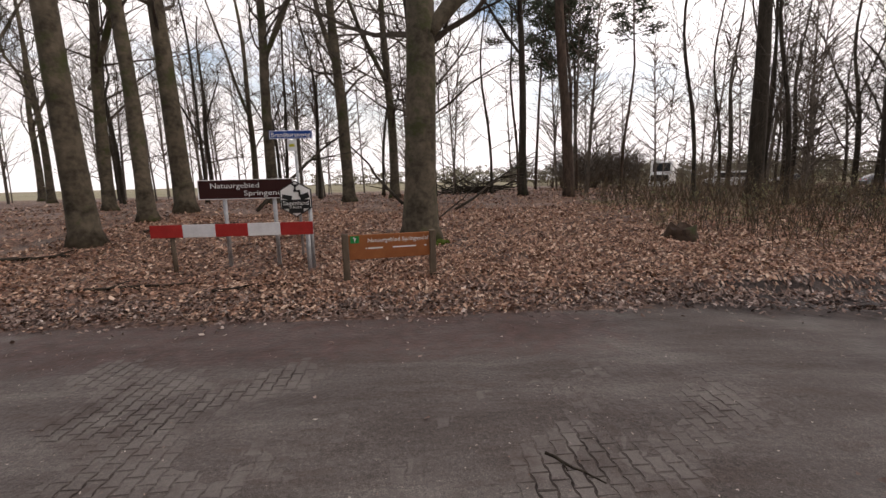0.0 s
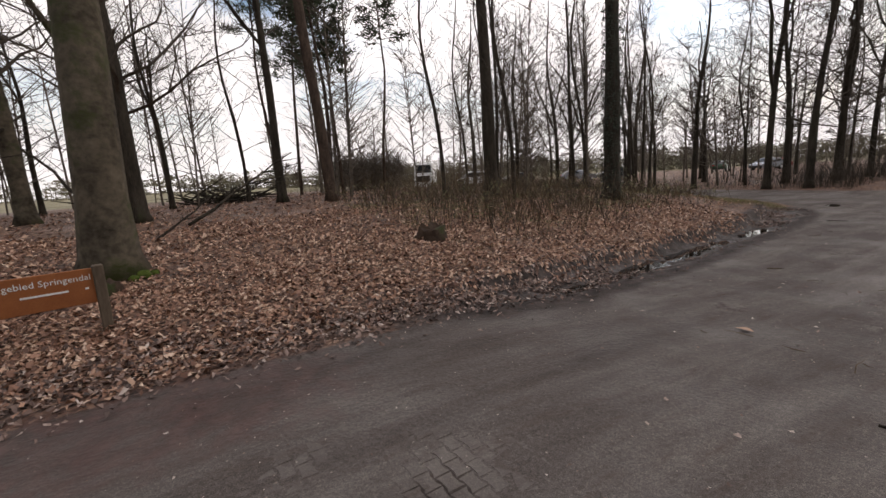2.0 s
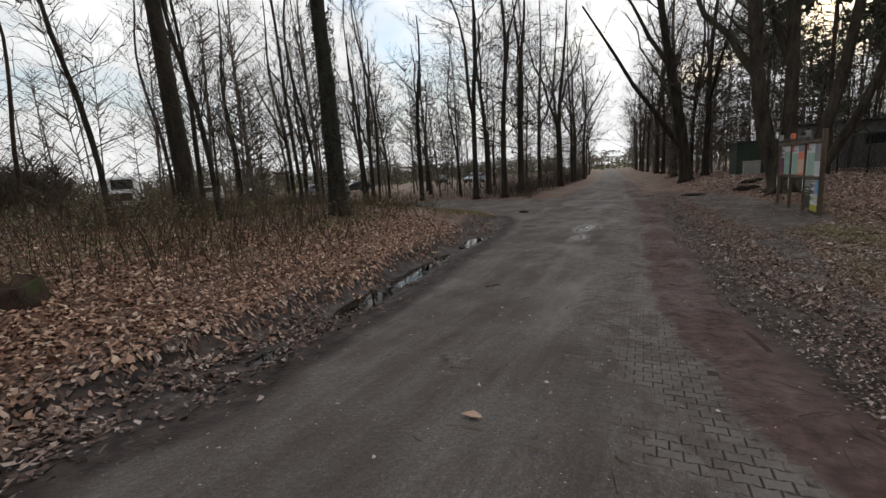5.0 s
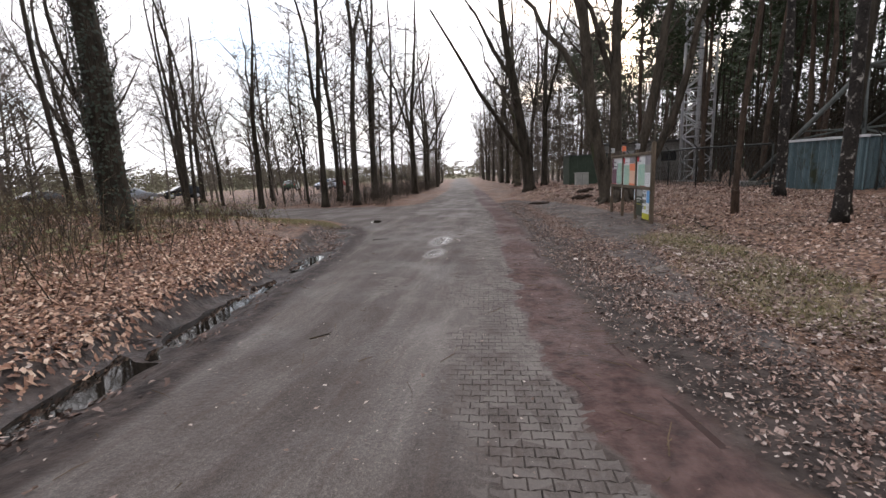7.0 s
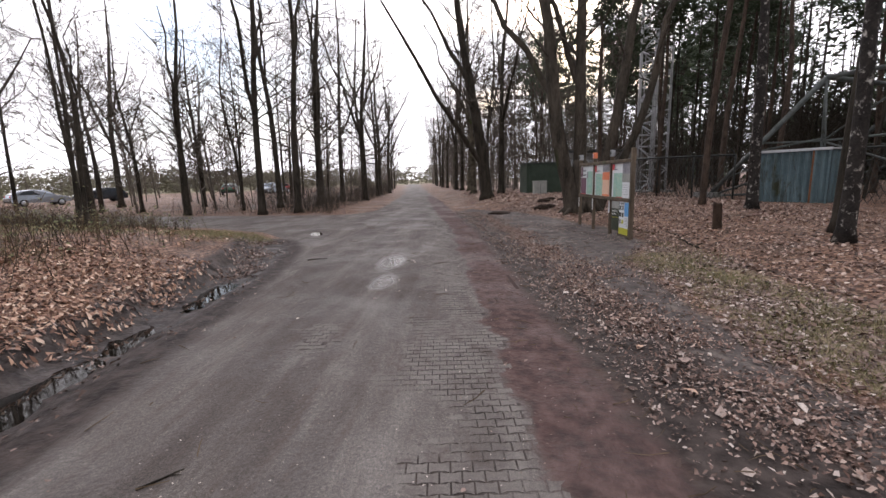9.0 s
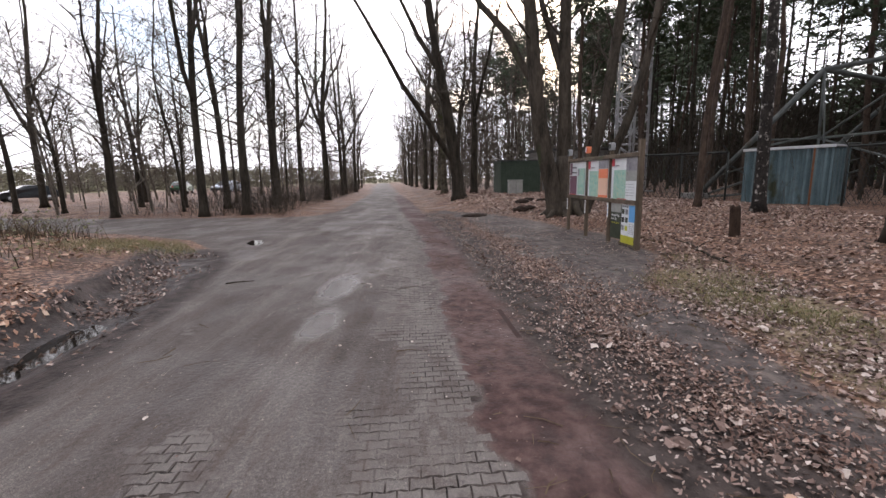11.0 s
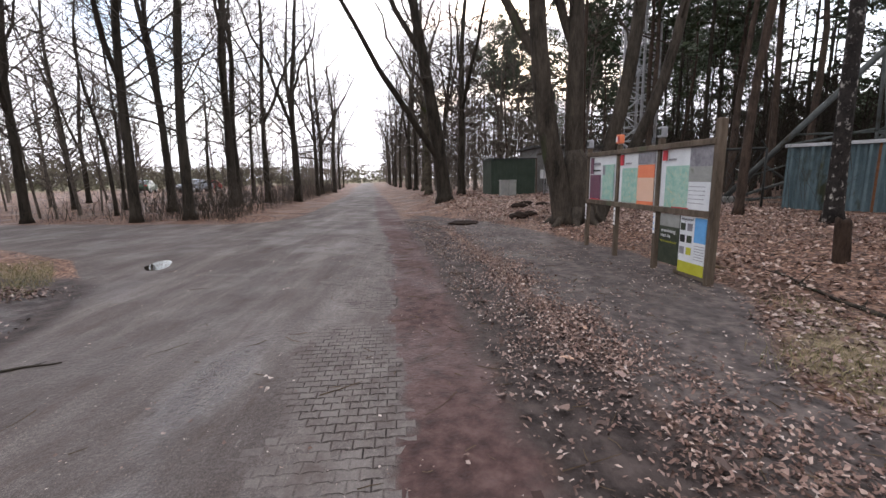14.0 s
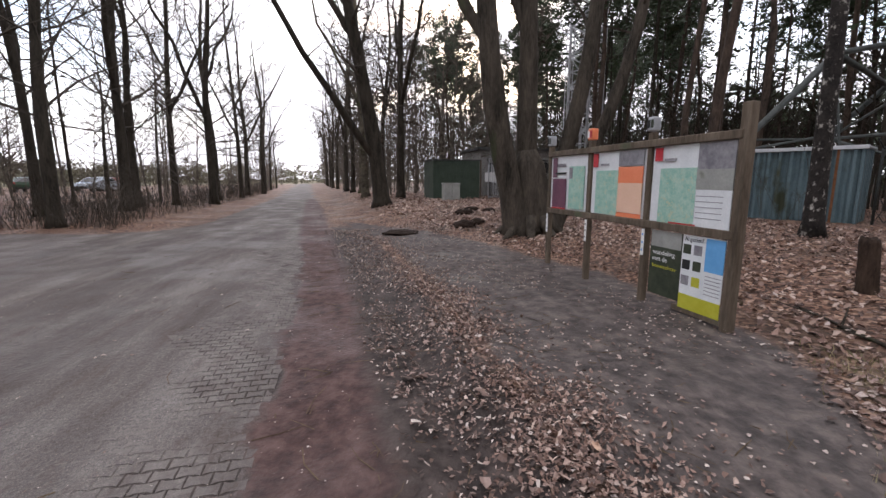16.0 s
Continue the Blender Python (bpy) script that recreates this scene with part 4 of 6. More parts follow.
def far_woods(name, seed, spots, h, label, mat, tw, needles=True, low=0.5, dense=70, leaf=1.0, foliage=None, reach=1.0, bole=0.05):
    """Distant woodland as one mass of trunks, twigs and ragged crowns."""
    rng = random.Random(seed)
    V, F, NV, NF = [], [], [], []
    for x, y in spots:
        z = land_z(x, y)
        H = h * rng.uniform(0.75, 1.15)
        r = rng.uniform(bole, max(0.1, 2.4 * bole))
        lx, ly = rng.uniform(-.9, .9), rng.uniform(-.9, .9)
        add_tube(V, F, [(x, y, z - 0.1), (x + lx * .5, y + ly * .5, z + H * .5), (x + lx, y + ly, z + H)], [r, r * .7, r * .15], 4, False)
        for k in range(tw):
            s = rng.uniform(0.12, 0.98)
            a, L = rng.uniform(0, 6.28), rng.uniform(0.8, 2.8) * (1.2 - 0.6 * s) * reach
            p = Vector((x + lx * s, y + ly * s, z + H * s))
            if k % 3:
                e = rng.uniform(0.3, 0.9)
                b = a + rng.uniform(-1.0, 1.0)
                p = p + Vector((math.cos(b), math.sin(b), rng.uniform(0.3, 1.1))) * e * L * 0.7
                L *= 0.6
            add_spike(V, F, p, p + Vector((math.cos(a) * L, math.sin(a) * L, rng.uniform(0.1, 1.3) * L)), 0.013 if k % 3 else 0.03)
        if needles:
            for k in range(dense):
                if k % 9 == 0:
                    s = rng.uniform(low, 1.02)
                    a, L = rng.uniform(0, 6.28), rng.uniform(0.2, 2.3) * (1.3 - 0.8 * s) * reach
                    c = Vector((x + lx + math.cos(a) * L, y + ly + math.sin(a) * L, z + H * s))
                p = c + Vector((rng.gauss(0, .42), rng.gauss(0, .42), rng.gauss(0, .13))) * leaf
                i = len(NV)
                for m in range(3):
                    NV.append(p + Vector((rng.uniform(-.34, .34) * leaf, rng.uniform(-.34, .34) * leaf, rng.uniform(-.2, .2) * leaf)))
                NF.append((i, i + 1, i + 2))
    ob = empty(name, pose(0, 0, 0))
    tagged(mesh_ob("trunks", V, F, mat, ob), kind="stuff")
    if NF:
        tagged(mesh_ob("crowns", NV, NF, foliage or NEEDLE, ob), kind="stuff")
    return tagged(ob, label, "woodland", kind="stuff")


rng = random.Random(8)
far_woods("pine_forest", 1, [(24 + 112 * rng.random(), -13 - 32 * rng.random() + 4) for k in range(280)] + [(6 + 20 * rng.random(), -17 - 22 * rng.random()) for k in range(95)], 15, "dense dark pine forest behind the fence", BARK_OAK, 24, low=0.42, dense=150, leaf=0.85)
far_woods("deep_forest", 21, [(4 + 130 * rng.random(), -36 - 24 * rng.random()) for k in range(210)], 10, "dark depth of the pine forest", BARK_OAK, 6, low=0.02, dense=75, leaf=2.6)
far_woods("forest_understory", 13, [(9 + 60 * rng.random() ** 1.3, -14.5 - 17 * rng.random()) for k in range(190)], 6.5, "dark twiggy understory among the pines", BARK_OAK, 95, False)
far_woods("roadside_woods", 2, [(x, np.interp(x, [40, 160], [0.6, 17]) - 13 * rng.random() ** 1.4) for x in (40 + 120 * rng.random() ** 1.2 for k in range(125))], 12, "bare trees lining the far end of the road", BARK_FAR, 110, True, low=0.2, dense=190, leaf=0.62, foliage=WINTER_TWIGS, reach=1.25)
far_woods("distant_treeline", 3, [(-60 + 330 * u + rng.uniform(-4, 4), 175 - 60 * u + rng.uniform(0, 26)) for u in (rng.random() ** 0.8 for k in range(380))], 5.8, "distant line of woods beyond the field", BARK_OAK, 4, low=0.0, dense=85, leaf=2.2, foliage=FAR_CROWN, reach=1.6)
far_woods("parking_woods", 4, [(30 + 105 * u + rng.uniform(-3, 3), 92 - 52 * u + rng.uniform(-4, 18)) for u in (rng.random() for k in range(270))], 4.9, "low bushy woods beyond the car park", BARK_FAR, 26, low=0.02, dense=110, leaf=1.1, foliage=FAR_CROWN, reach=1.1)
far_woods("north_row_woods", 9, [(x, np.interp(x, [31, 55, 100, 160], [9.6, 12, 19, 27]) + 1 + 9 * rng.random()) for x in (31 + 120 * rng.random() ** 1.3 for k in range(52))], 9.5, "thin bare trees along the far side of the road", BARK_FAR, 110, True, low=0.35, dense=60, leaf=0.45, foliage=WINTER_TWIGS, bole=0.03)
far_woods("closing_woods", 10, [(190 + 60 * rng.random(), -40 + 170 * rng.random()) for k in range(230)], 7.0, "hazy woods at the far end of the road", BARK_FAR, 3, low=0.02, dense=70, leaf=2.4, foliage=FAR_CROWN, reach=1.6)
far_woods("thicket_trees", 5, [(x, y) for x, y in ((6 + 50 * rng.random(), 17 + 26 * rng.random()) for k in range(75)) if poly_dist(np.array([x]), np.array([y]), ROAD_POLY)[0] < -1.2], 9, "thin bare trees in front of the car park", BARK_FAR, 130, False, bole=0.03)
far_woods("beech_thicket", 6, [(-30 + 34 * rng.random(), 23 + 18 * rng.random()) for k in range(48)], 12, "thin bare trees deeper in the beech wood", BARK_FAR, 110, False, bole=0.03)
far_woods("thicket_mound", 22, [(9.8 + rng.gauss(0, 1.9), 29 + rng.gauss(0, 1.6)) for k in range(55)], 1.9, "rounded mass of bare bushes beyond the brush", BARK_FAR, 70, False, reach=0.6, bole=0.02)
# Added out of view; keeps sky light off surfaces that face the start.
far_woods("unseen_woods_behind", 23, [(-14 - 30 * rng.random(), -34 + 44 * rng.random()) for k in range(130)] + [(-16 + 24 * rng.random(), -9 - 24 * rng.random()) for k in range(100)], 14, "tall woods that close the place behind the start", BARK_OAK, 8, low=0.12, dense=80, leaf=2.0)


# ---- undergrowth ----
def brush(name, seed, count, spot, hmin, hmax, label, mat):
    rng = random.Random(seed)
    V, F = [], []
    made = 0
    while made < count:
        x, y, k = spot(rng)
        if k < rng.random():
            continue
        made += 1
        z = land_z(x, y)
        H = (hmin + (hmax - hmin) * rng.random() ** 2) * (0.6 if 12 < x < 28 and y < 20 and y > 0 else 1.0)
        a, L = rng.uniform(0, 6.28), rng.uniform(0.1, 0.9) * H
        p0, p1, p2 = Vector((x, y, z - 0.03)), Vector((x + math.cos(a) * L * .35, y + math.sin(a) * L * .35, z + H * .55)), Vector((x + math.cos(a) * L, y + math.sin(a) * L, z + H))
        r = rng.uniform(0.004, 0.009)
        add_tube(V, F, [p0, p1], [r, r * .75], 3, False)
        add_spike(V, F, p1, p2, r * .75)
        for j in range(5):
            s = rng.uniform(0.25, 1)
            p = p0.lerp(p1, s * 2) if s < .5 else p1.lerp(p2, s * 2 - 1)
            b = rng.uniform(0, 6.28)
            l2 = H * rng.uniform(0.12, 0.35)
            add_spike(V, F, p, p + Vector((math.cos(b) * l2, math.sin(b) * l2, rng.uniform(0.1, 1.0) * l2)), r * .6)
    return tagged(mesh_ob(name, V, F, mat), label, "undergrowth", kind="stuff")


def spot_north(rng):
    x = rng.uniform(4, 27)
    e = np.interp(x, [4, 8, 11, 14.5, 17, 19.4, 21.3, 22.9, 24.6, 27], [4.9, 5.55, 6.1, 6.6, 7.2, 8.4, 10, 13, 17, 27])
    y = e + rng.uniform(1.6, 13)
    k = ss(1.6, 4.5, y - e) * ss(3.5, 8, x) * (1 - 0.5 * ss(9, 13, y - e))
    if x > 17:
        k *= ss(9, 12.5, y)
    return x, y, float(k)


def spot_row(rng):
    x = 29.4 + 60 * rng.random() ** 2.0
    y = np.interp(x, [30, 55, 100], [9.6, 11.6, 18.5]) + abs(rng.gauss(0, 4.0 if x < 38 else 2.2)) + 0.4
    return x, y, float(ss(0.6, 1.6, -poly_dist(np.array([x]), np.array([y]), ROAD_POLY)[0]))


def spot_far_north(rng):
    x, y = rng.uniform(6, 30), rng.uniform(18, 40)
    return x, y, 0.0 if (x > 22 and y < 40 and x < 40 and poly_dist(np.array([x]), np.array([y]), ROAD_POLY)[0] > -1.0) else 1.0


def spot_south(rng):
    x = rng.uniform(24, 90)
    return x, np.interp(x, [24, 36, 100], [-8.5, -5.5, 9]) - abs(rng.gauss(0, 4)), 1.0


brush("brush", 1, 3600, spot_north, 0.25, 1.35, "tangle of thin bare brown stems and brambles", TWIG_BROWN)
brush("dark_brush", 7, 2600, spot_north, 0.2, 1.2, "dark bare bramble stems under the trees", TWIG)
brush("hedge_brush", 2, 3200, spot_row, 0.5, 2.4, "bare thicket along the far side of the road", TWIG)
brush("wood_brush", 3, 1500, spot_far_north, 0.4, 1.15, "bare bushes in front of the car park", TWIG_BROWN)
brush("forest_brush", 4, 1500, spot_south, 1.0, 4.5, "dark thicket at the edge of the pine forest", TWIG)


def bramble_leaves():
    """Small dull leaves that hang on in the brush."""
    rng = random.Random(12)
    V, F, T = [], [], []
    while len(F) < 6500:
        x, y, k = spot_north(rng)
        if k < rng.random():
            continue
        o = Vector((x, y, land_z(x, y) + abs(rng.gauss(0, 0.33))))
        for q in range(5):
            c = o + Vector((rng.gauss(0, .12), rng.gauss(0, .12), rng.gauss(0.03, .06)))
            u = Vector((rng.gauss(0, 1), rng.gauss(0, 1), rng.gauss(0, .6))).normalized() * rng.uniform(0.02, 0.045)
            w = u.orthogonal().normalized() * u.length * 0.6
            i = len(V)
            V += [c - u, c + w, c + u, c - w]
            F.append((i, i + 1, i + 2, i + 3))
            T += [rng.uniform(0, 0.75)] * 4
    ob = mesh_ob("bramble_leaves", V, F, GRASS)
    at = ob.data.attributes.new("tone", "FLOAT", "POINT")
    at.data.foreach_set("value", T)
    return tagged(ob, "dull green and brown bramble leaves in the brush", "undergrowth", kind="stuff")


bramble_leaves()


# ---- signs beside the leafy bank ----
UP = pose(0, 0, 0, 90, 0, 0)  # lettering that stands upright and faces south


def disc_mesh(name, n, r, thick, mat, parent, m, sx=1.0, sz=1.0, turn=0.0):
    """An upright plate with n corners, facing south."""
    V = [(math.sin(2 * math.pi * k / n + turn) * r * sx, y, math.cos(2 * math.pi * k / n + turn) * r * sz) for y in (-thick / 2, thick / 2) for k in range(n)]
    F = [tuple(range(n)), tuple(range(2 * n - 1, n - 1, -1))] + [(k, k + n, (k + 1) % n + n, (k + 1) % n) for k in range(n)]
    ob = mesh_ob(name, V, F, mat, parent)
    ob.matrix_local = m
    return ob


def barrier():
    x, y = -3.44, 7.1
    g = land_z(x, y)
    root = empty("barrier", pose(x, y, g, 0, 0, 1))
    w = 2.66 / 5
    for k in range(5):
        box("red_panel" if k % 2 == 0 else "white_panel", (w, 0.03, 0.21), (-1.33 + w * (k + 0.5), 0, 0.79 - g), RED_PAINT if k % 2 == 0 else WHITE_PAINT, root, 0.004)
    for px, mat in ((-1.02, WOOD_POST), (1.22, STEEL)):
        tube_ob("post", [([(px, 0.06, -0.2), (px, 0.06, 0.86 - g)], 0.038)], mat, root, 8)
    for px in (-1.02, 1.22):
        box("bracket", (0.1, 0.05, 0.06), (px, 0.03, 0.79 - g), STEEL, root, 0.004)
    return tagged(root, "red and white striped barrier board on low posts", "barrier")


def brown_sign():
    x, y = -3.3, 7.45
    g = land_z(x, y)
    root = empty("direction_sign", pose(x, y, g, 0, 0, 1))
    box("panel", (1.62, 0.03, 0.33), (0, 0, 1.45 - g), SIGN_BROWN, root, 0.01)
    bm = bmesh.new()
    for s, at in (((1.62, 0.006, 0.012), (0, -0.016, 1.61 - g)), ((1.62, 0.006, 0.012), (0, -0.016, 1.29 - g)), ((0.012, 0.006, 0.31), (-0.8, -0.016, 1.45 - g)), ((0.012, 0.006, 0.31), (0.8, -0.016, 1.45 - g))):
        add_box(bm, s, pose(*at))
    bm_ob("border", bm, LETTER, root)
    text_ob("lettering", "Natuurgebied", 0.125, pose(-0.18, -0.019, 1.51 - g) @ UP, LETTER, root, 0.82)
    text_ob("lettering", "Springendal", 0.125, pose(0.34, -0.019, 1.38 - g) @ UP, LETTER, root, 0.74)
    for px in (-0.4, 0.45):
        tube_ob("post", [([(px, 0.05, -0.25), (px, 0.05, 1.6 - g)], 0.035)], STEEL, root, 10)
        box("clamp", (0.1, 0.06, 0.03), (px, 0.03, 1.45 - g), STEEL, root, 0.004)
    return tagged(root, "dark brown sign with white lettering on two steel posts", "sign")


def route_sign():
    x, y = -2.38, 7.22
    g = land_z(x, y)
    root = empty("route_sign", pose(x, y, g, 0, 0, 1))
    c = 1.27 - g
    disc_mesh("rim", 6, 0.3, 0.02, BLACK, root, pose(0, -0.02, c))
    disc_mesh("panel", 6, 0.28, 0.02, LETTER, root, pose(0, -0.026, c))
    bm = bmesh.new()
    add_box(bm, (0.03, 0.006, 0.1), pose(0.0, -0.041, c + 0.19))
    add_box(bm, (0.11, 0.006, 0.03), pose(0.03, -0.041, c + 0.13))
    add_box(bm, (0.03, 0.006, 0.1), pose(0.07, -0.041, c + 0.09))
    add_box(bm, (0.09, 0.006, 0.03), pose(-0.02, -0.041, c + 0.23, 0, 35, 0))
    add_box(bm, (0.09, 0.006, 0.03), pose(0.04, -0.041, c + 0.23, 0, -35, 0))
    add_box(bm, (0.47, 0.006, 0.15), pose(0, -0.041, c - 0.085))
    add_box(bm, (0.24, 0.006, 0.08), pose(0, -0.041, c - 0.195))
    add_box(bm, (0.16, 0.006, 0.07), pose(-0.14, -0.04, c + 0.03, 0, 12, 0))
    add_box(bm, (0.15, 0.006, 0.09), pose(0.15, -0.04, c + 0.04, 0, -18, 0))
    bm_ob("pictogram", bm, BLACK, root)
    text_ob("lettering", "Sagenland", 0.1, pose(0, -0.047, c - 0.07) @ UP, LETTER, root, 0.42)
    text_ob("lettering", "route", 0.07, pose(0, -0.047, c - 0.135) @ UP, LETTER, root, 0.18)
    tube_ob("post", [([(0.2, 0.05, -0.25), (0.2, 0.05, c + 0.1)], 0.032)], STEEL, root, 10)
    return tagged(root, "white hexagonal route sign with black print on a steel post", "sign")


def street_sign():
    x, y = -2.75, 8.3
    g = land_z(x, y)
    root = empty("street_sign", pose(x, y, g, 0, 0, 1))
    z = 2.43 - g
    box("panel", (0.8, 0.02, 0.155), (0, 0, z), SIGN_BLUE, root, 0.006)
    bm = bmesh.new()
    for s, at in (((0.78, 0.004, 0.008), (0, -0.012, z + 0.068)), ((0.78, 0.004, 0.008), (0, -0.012, z - 0.068)), ((0.008, 0.004, 0.13), (-0.386, -0.012, z)), ((0.008, 0.004, 0.13), (0.386, -0.012, z))):
        add_box(bm, s, pose(*at))
    bm_ob("border", bm, LETTER, root)
    text_ob("lettering", "Brandtorenweg", 0.12, pose(0, -0.013, z - 0.005) @ UP, LETTER, root, 0.72)
    box("number_plate", (0.17, 0.012, 0.2), (0.02, -0.035, z - 0.2), PAPER_WHITE, root, 0.004)
    box("print", (0.1, 0.004, 0.05), (0.02, -0.043, z - 0.2), POSTER_YELLOW, root, 0.0)
    tube_ob("post", [([(0.06, 0.04, -0.3), (0.06, 0.04, z + 0.1)], 0.027)], STEEL, root, 10)
    return tagged(root, "blue street name sign with white letters on a steel pole", "sign")


def orange_sign():
    (ax, ay), (bx, by) = (-1.42, 6.35), (-0.13, 6.66)
    x, y = (ax + bx) / 2, (ay + by) / 2
    g = land_z(x, y)
    root = empty("nature_sign", pose(x, y, g, 0, 0, math.degrees(math.atan2(by - ay, bx - ax))))
    L = math.hypot(bx - ax, by - ay)
    box("board", (L - 0.06, 0.035, 0.37), (0, 0, 0.55 - g), WOOD_SIGN, root, 0.006)
    for px in (-L / 2, L / 2):
        bm = bmesh.new()
        add_box(bm, (0.1, 0.1, 0.98), pose(px, 0, 0.76 - g - 0.49), 0.012)
        bm_ob("post", bm, WOOD_POST, root)
    box("emblem", (0.13, 0.004, 0.11), (-L / 2 + 0.14, -0.0205, 0.67 - g), GREEN_LOGO, root, 0)
    bm = bmesh.new()
    add_box(bm, (0.012, 0.004, 0.05), pose(-L / 2 + 0.14, -0.024, 0.66 - g))
    add_box(bm, (0.05, 0.004, 0.018), pose(-L / 2 + 0.14, -0.024, 0.69 - g, 0, 30, 0))
    for px, w in ((-0.36, 0.02), (-0.22, 0.22), (0.22, 0.36), (0.55, 0.03)):
        add_box(bm, (w, 0.004, 0.02), pose(px, -0.02, 0.53 - g))
    bm_ob("small_print", bm, LETTER, root)
    text_ob("lettering", "Natuurgebied Springendal", 0.088, pose(0.13, -0.0205, 0.645 - g) @ UP, LETTER, root, 0.92)
    return tagged(root, "orange wooden nature reserve board between two short posts", "sign")


barrier(), brown_sign(), route_sign(), street_sign(), orange_sign()


# ---- information board ----
def info_board():
    (ax, ay), (bx, by) = (18.2, -1.42), (22.05, -1.1)
    g = -0.42
    ang = math.degrees(math.atan2(ay - by, ax - bx))  # along the board, from its far end to its near end
    root = empty("information_board", pose(bx, by, g, 0, 0, ang))
    L = math.hypot(bx - ax, by - ay)
    F = -1  # the board's face lies on this side
    # local x runs from the far post to the near one; the face looks towards the road
    # with that turn the road lies on local -y
    posts = [0.0, L / 3 - 0.02, 2 * L / 3, L]
    for i, px in enumerate(posts):
        top = 2.36 if i == 3 else 2.2
        bm = bmesh.new()
        add_box(bm, (0.105, 0.105, top + 0.3) if i == 3 else (0.085, 0.085, top + 0.3), pose(px, 0, (top - 0.3) / 2), 0.012, 2)
        bm_ob("post", bm, WOOD_POST, root)
    for z in (2.06, 1.06):
        box("rail", (L, 0.07, 0.09), (L / 2, F * 0.035, z), WOOD_POST, root, 0.008)
    W = L / 3 - 0.12
    Y = F * 0.02

    def sheet(name, cx, cz, w, h, mat, lift=0.0):
        return box(name, (w, 0.008, h), (cx, Y + F * (0.006 + lift), cz), mat, root, 0)

    for i in range(3):
        cx = (posts[i] + posts[i + 1]) / 2
        box("backing", (W + 0.02, 0.02, 0.92), (cx, 0.0, 1.56), PAPER_WHITE, root, 0.002)
    c = (posts[0] + posts[1]) / 2
    sheet("purple_sheet", c - 0.28, 1.38, 0.46, 0.5, POSTER_PURPLE)
    sheet("picture", c - 0.44, 1.82, 0.14, 0.34, POSTER_PURPLE, 0.002)
    sheet("print", c - 0.22, 1.86, 0.28, 0.05, POSTER_GREY, 0.002)
    sheet("print", c - 0.24, 1.72, 0.36, 0.03, BLACK, 0.002)
    sheet("map", c + 0.27, 1.48, 0.46, 0.7, MAP_GREEN)
    sheet("red_band", c - 0.28, 1.115, 0.46, 0.025, POSTER_RED, 0.002)
    sheet("map_key", c + 0.1, 1.72, 0.1, 0.18, POSTER_GREY, 0.003)
    c = (posts[1] + posts[2]) / 2
    sheet("map", c - 0.2, 1.43, 0.54, 0.63, MAP_GREEN)
    sheet("emblem", c - 0.5, 1.9, 0.12, 0.2, POSTER_RED)
    sheet("print", c - 0.27, 1.83, 0.2, 0.03, POSTER_GREY, 0.002)
    sheet("picture", c + 0.3, 1.9, 0.5, 0.2, POSTER_GREY)
    sheet("orange_band", c + 0.3, 1.68, 0.5, 0.22, MAP_ORANGE)
    sheet("peach_sheet", c + 0.3, 1.37, 0.5, 0.4, MAP_PEACH)
    sheet("orange_band", c + 0.3, 1.135, 0.5, 0.06, MAP_ORANGE)
    c = (posts[2] + posts[3]) / 2
    sheet("map", c - 0.16, 1.42, 0.56, 0.66, MAP_GREEN)
    sheet("emblem", c - 0.49, 1.92, 0.12, 0.16, POSTER_RED)
    sheet("print", c - 0.3, 1.85, 0.18, 0.03, POSTER_GREY, 0.002)
    sheet("picture", c + 0.34, 1.76, 0.46, 0.5, POSTER_GREY)
    sheet("text_sheet", c + 0.34, 1.3, 0.46, 0.42, PAPER_WHITE)
    sheet("band", c + 0.34, 1.62, 0.46, 0.22, CABINET, 0.002)
    for k in range(5):
        sheet("print", c + 0.3, 1.44 - 0.06 * k, 0.34, 0.008, POSTER_GREY, 0.003)
    sheet("red_band", c - 0.05, 1.112, 0.4, 0.02, POSTER_RED, 0.003)
    # lower pair of posters
    sheet("dark_poster", posts[3] - 0.9, 0.6, 0.5, 0.8, POSTER_DARK)
    sheet("landscape", posts[3] - 0.9, 0.9, 0.48, 0.2, CABINET, 0.002)
    text_ob("lettering", "wandeling", 0.08, pose(posts[3] - 0.92, Y + F * 0.013, 0.73) @ UP, LETTER, root, 0.36)
    text_ob("lettering", "met de", 0.08, pose(posts[3] - 0.98, Y + F * 0.013, 0.65) @ UP, LETTER, root, 0.24)
    text_ob("lettering", "boswachter", 0.065, pose(posts[3] - 0.9, Y + F * 0.013, 0.56) @ UP, POSTER_YELLOW, root, 0.4)
    sheet("white_poster", posts[3] - 0.36, 0.58, 0.56, 0.84, PAPER_WHITE)
    sheet("blue_panel", posts[3] - 0.2, 0.81, 0.24, 0.36, POSTER_BLUE, 0.002)
    sheet("yellow_base", posts[3] - 0.36, 0.23, 0.56, 0.17, POSTER_YELLOW, 0.002)
    for r in range(3):
        for q in range(2):
            sheet("photo", posts[3] - 0.57 + 0.15 * q, 0.84 - 0.18 * r, 0.11, 0.11, (POSTER_DARK, POSTER_GREY, BLACK, POSTER_DARK, POSTER_GREY, POSTER_YELLOW)[2 * r + q], 0.002)
    text_ob("lettering", "Al gezien?", 0.07, pose(posts[3] - 0.48, Y + F * 0.013, 0.955) @ UP, BLACK, root, 0.26)
    for k in range(6):
        sheet("print", posts[3] - 0.2, 0.58 - 0.04 * k, 0.2, 0.008, POSTER_GREY, 0.002)
    box("rail", (0.72, 0.06, 0.07), (posts[3] - 0.38, F * 0.0, 0.12), WOOD_POST, root, 0.006)
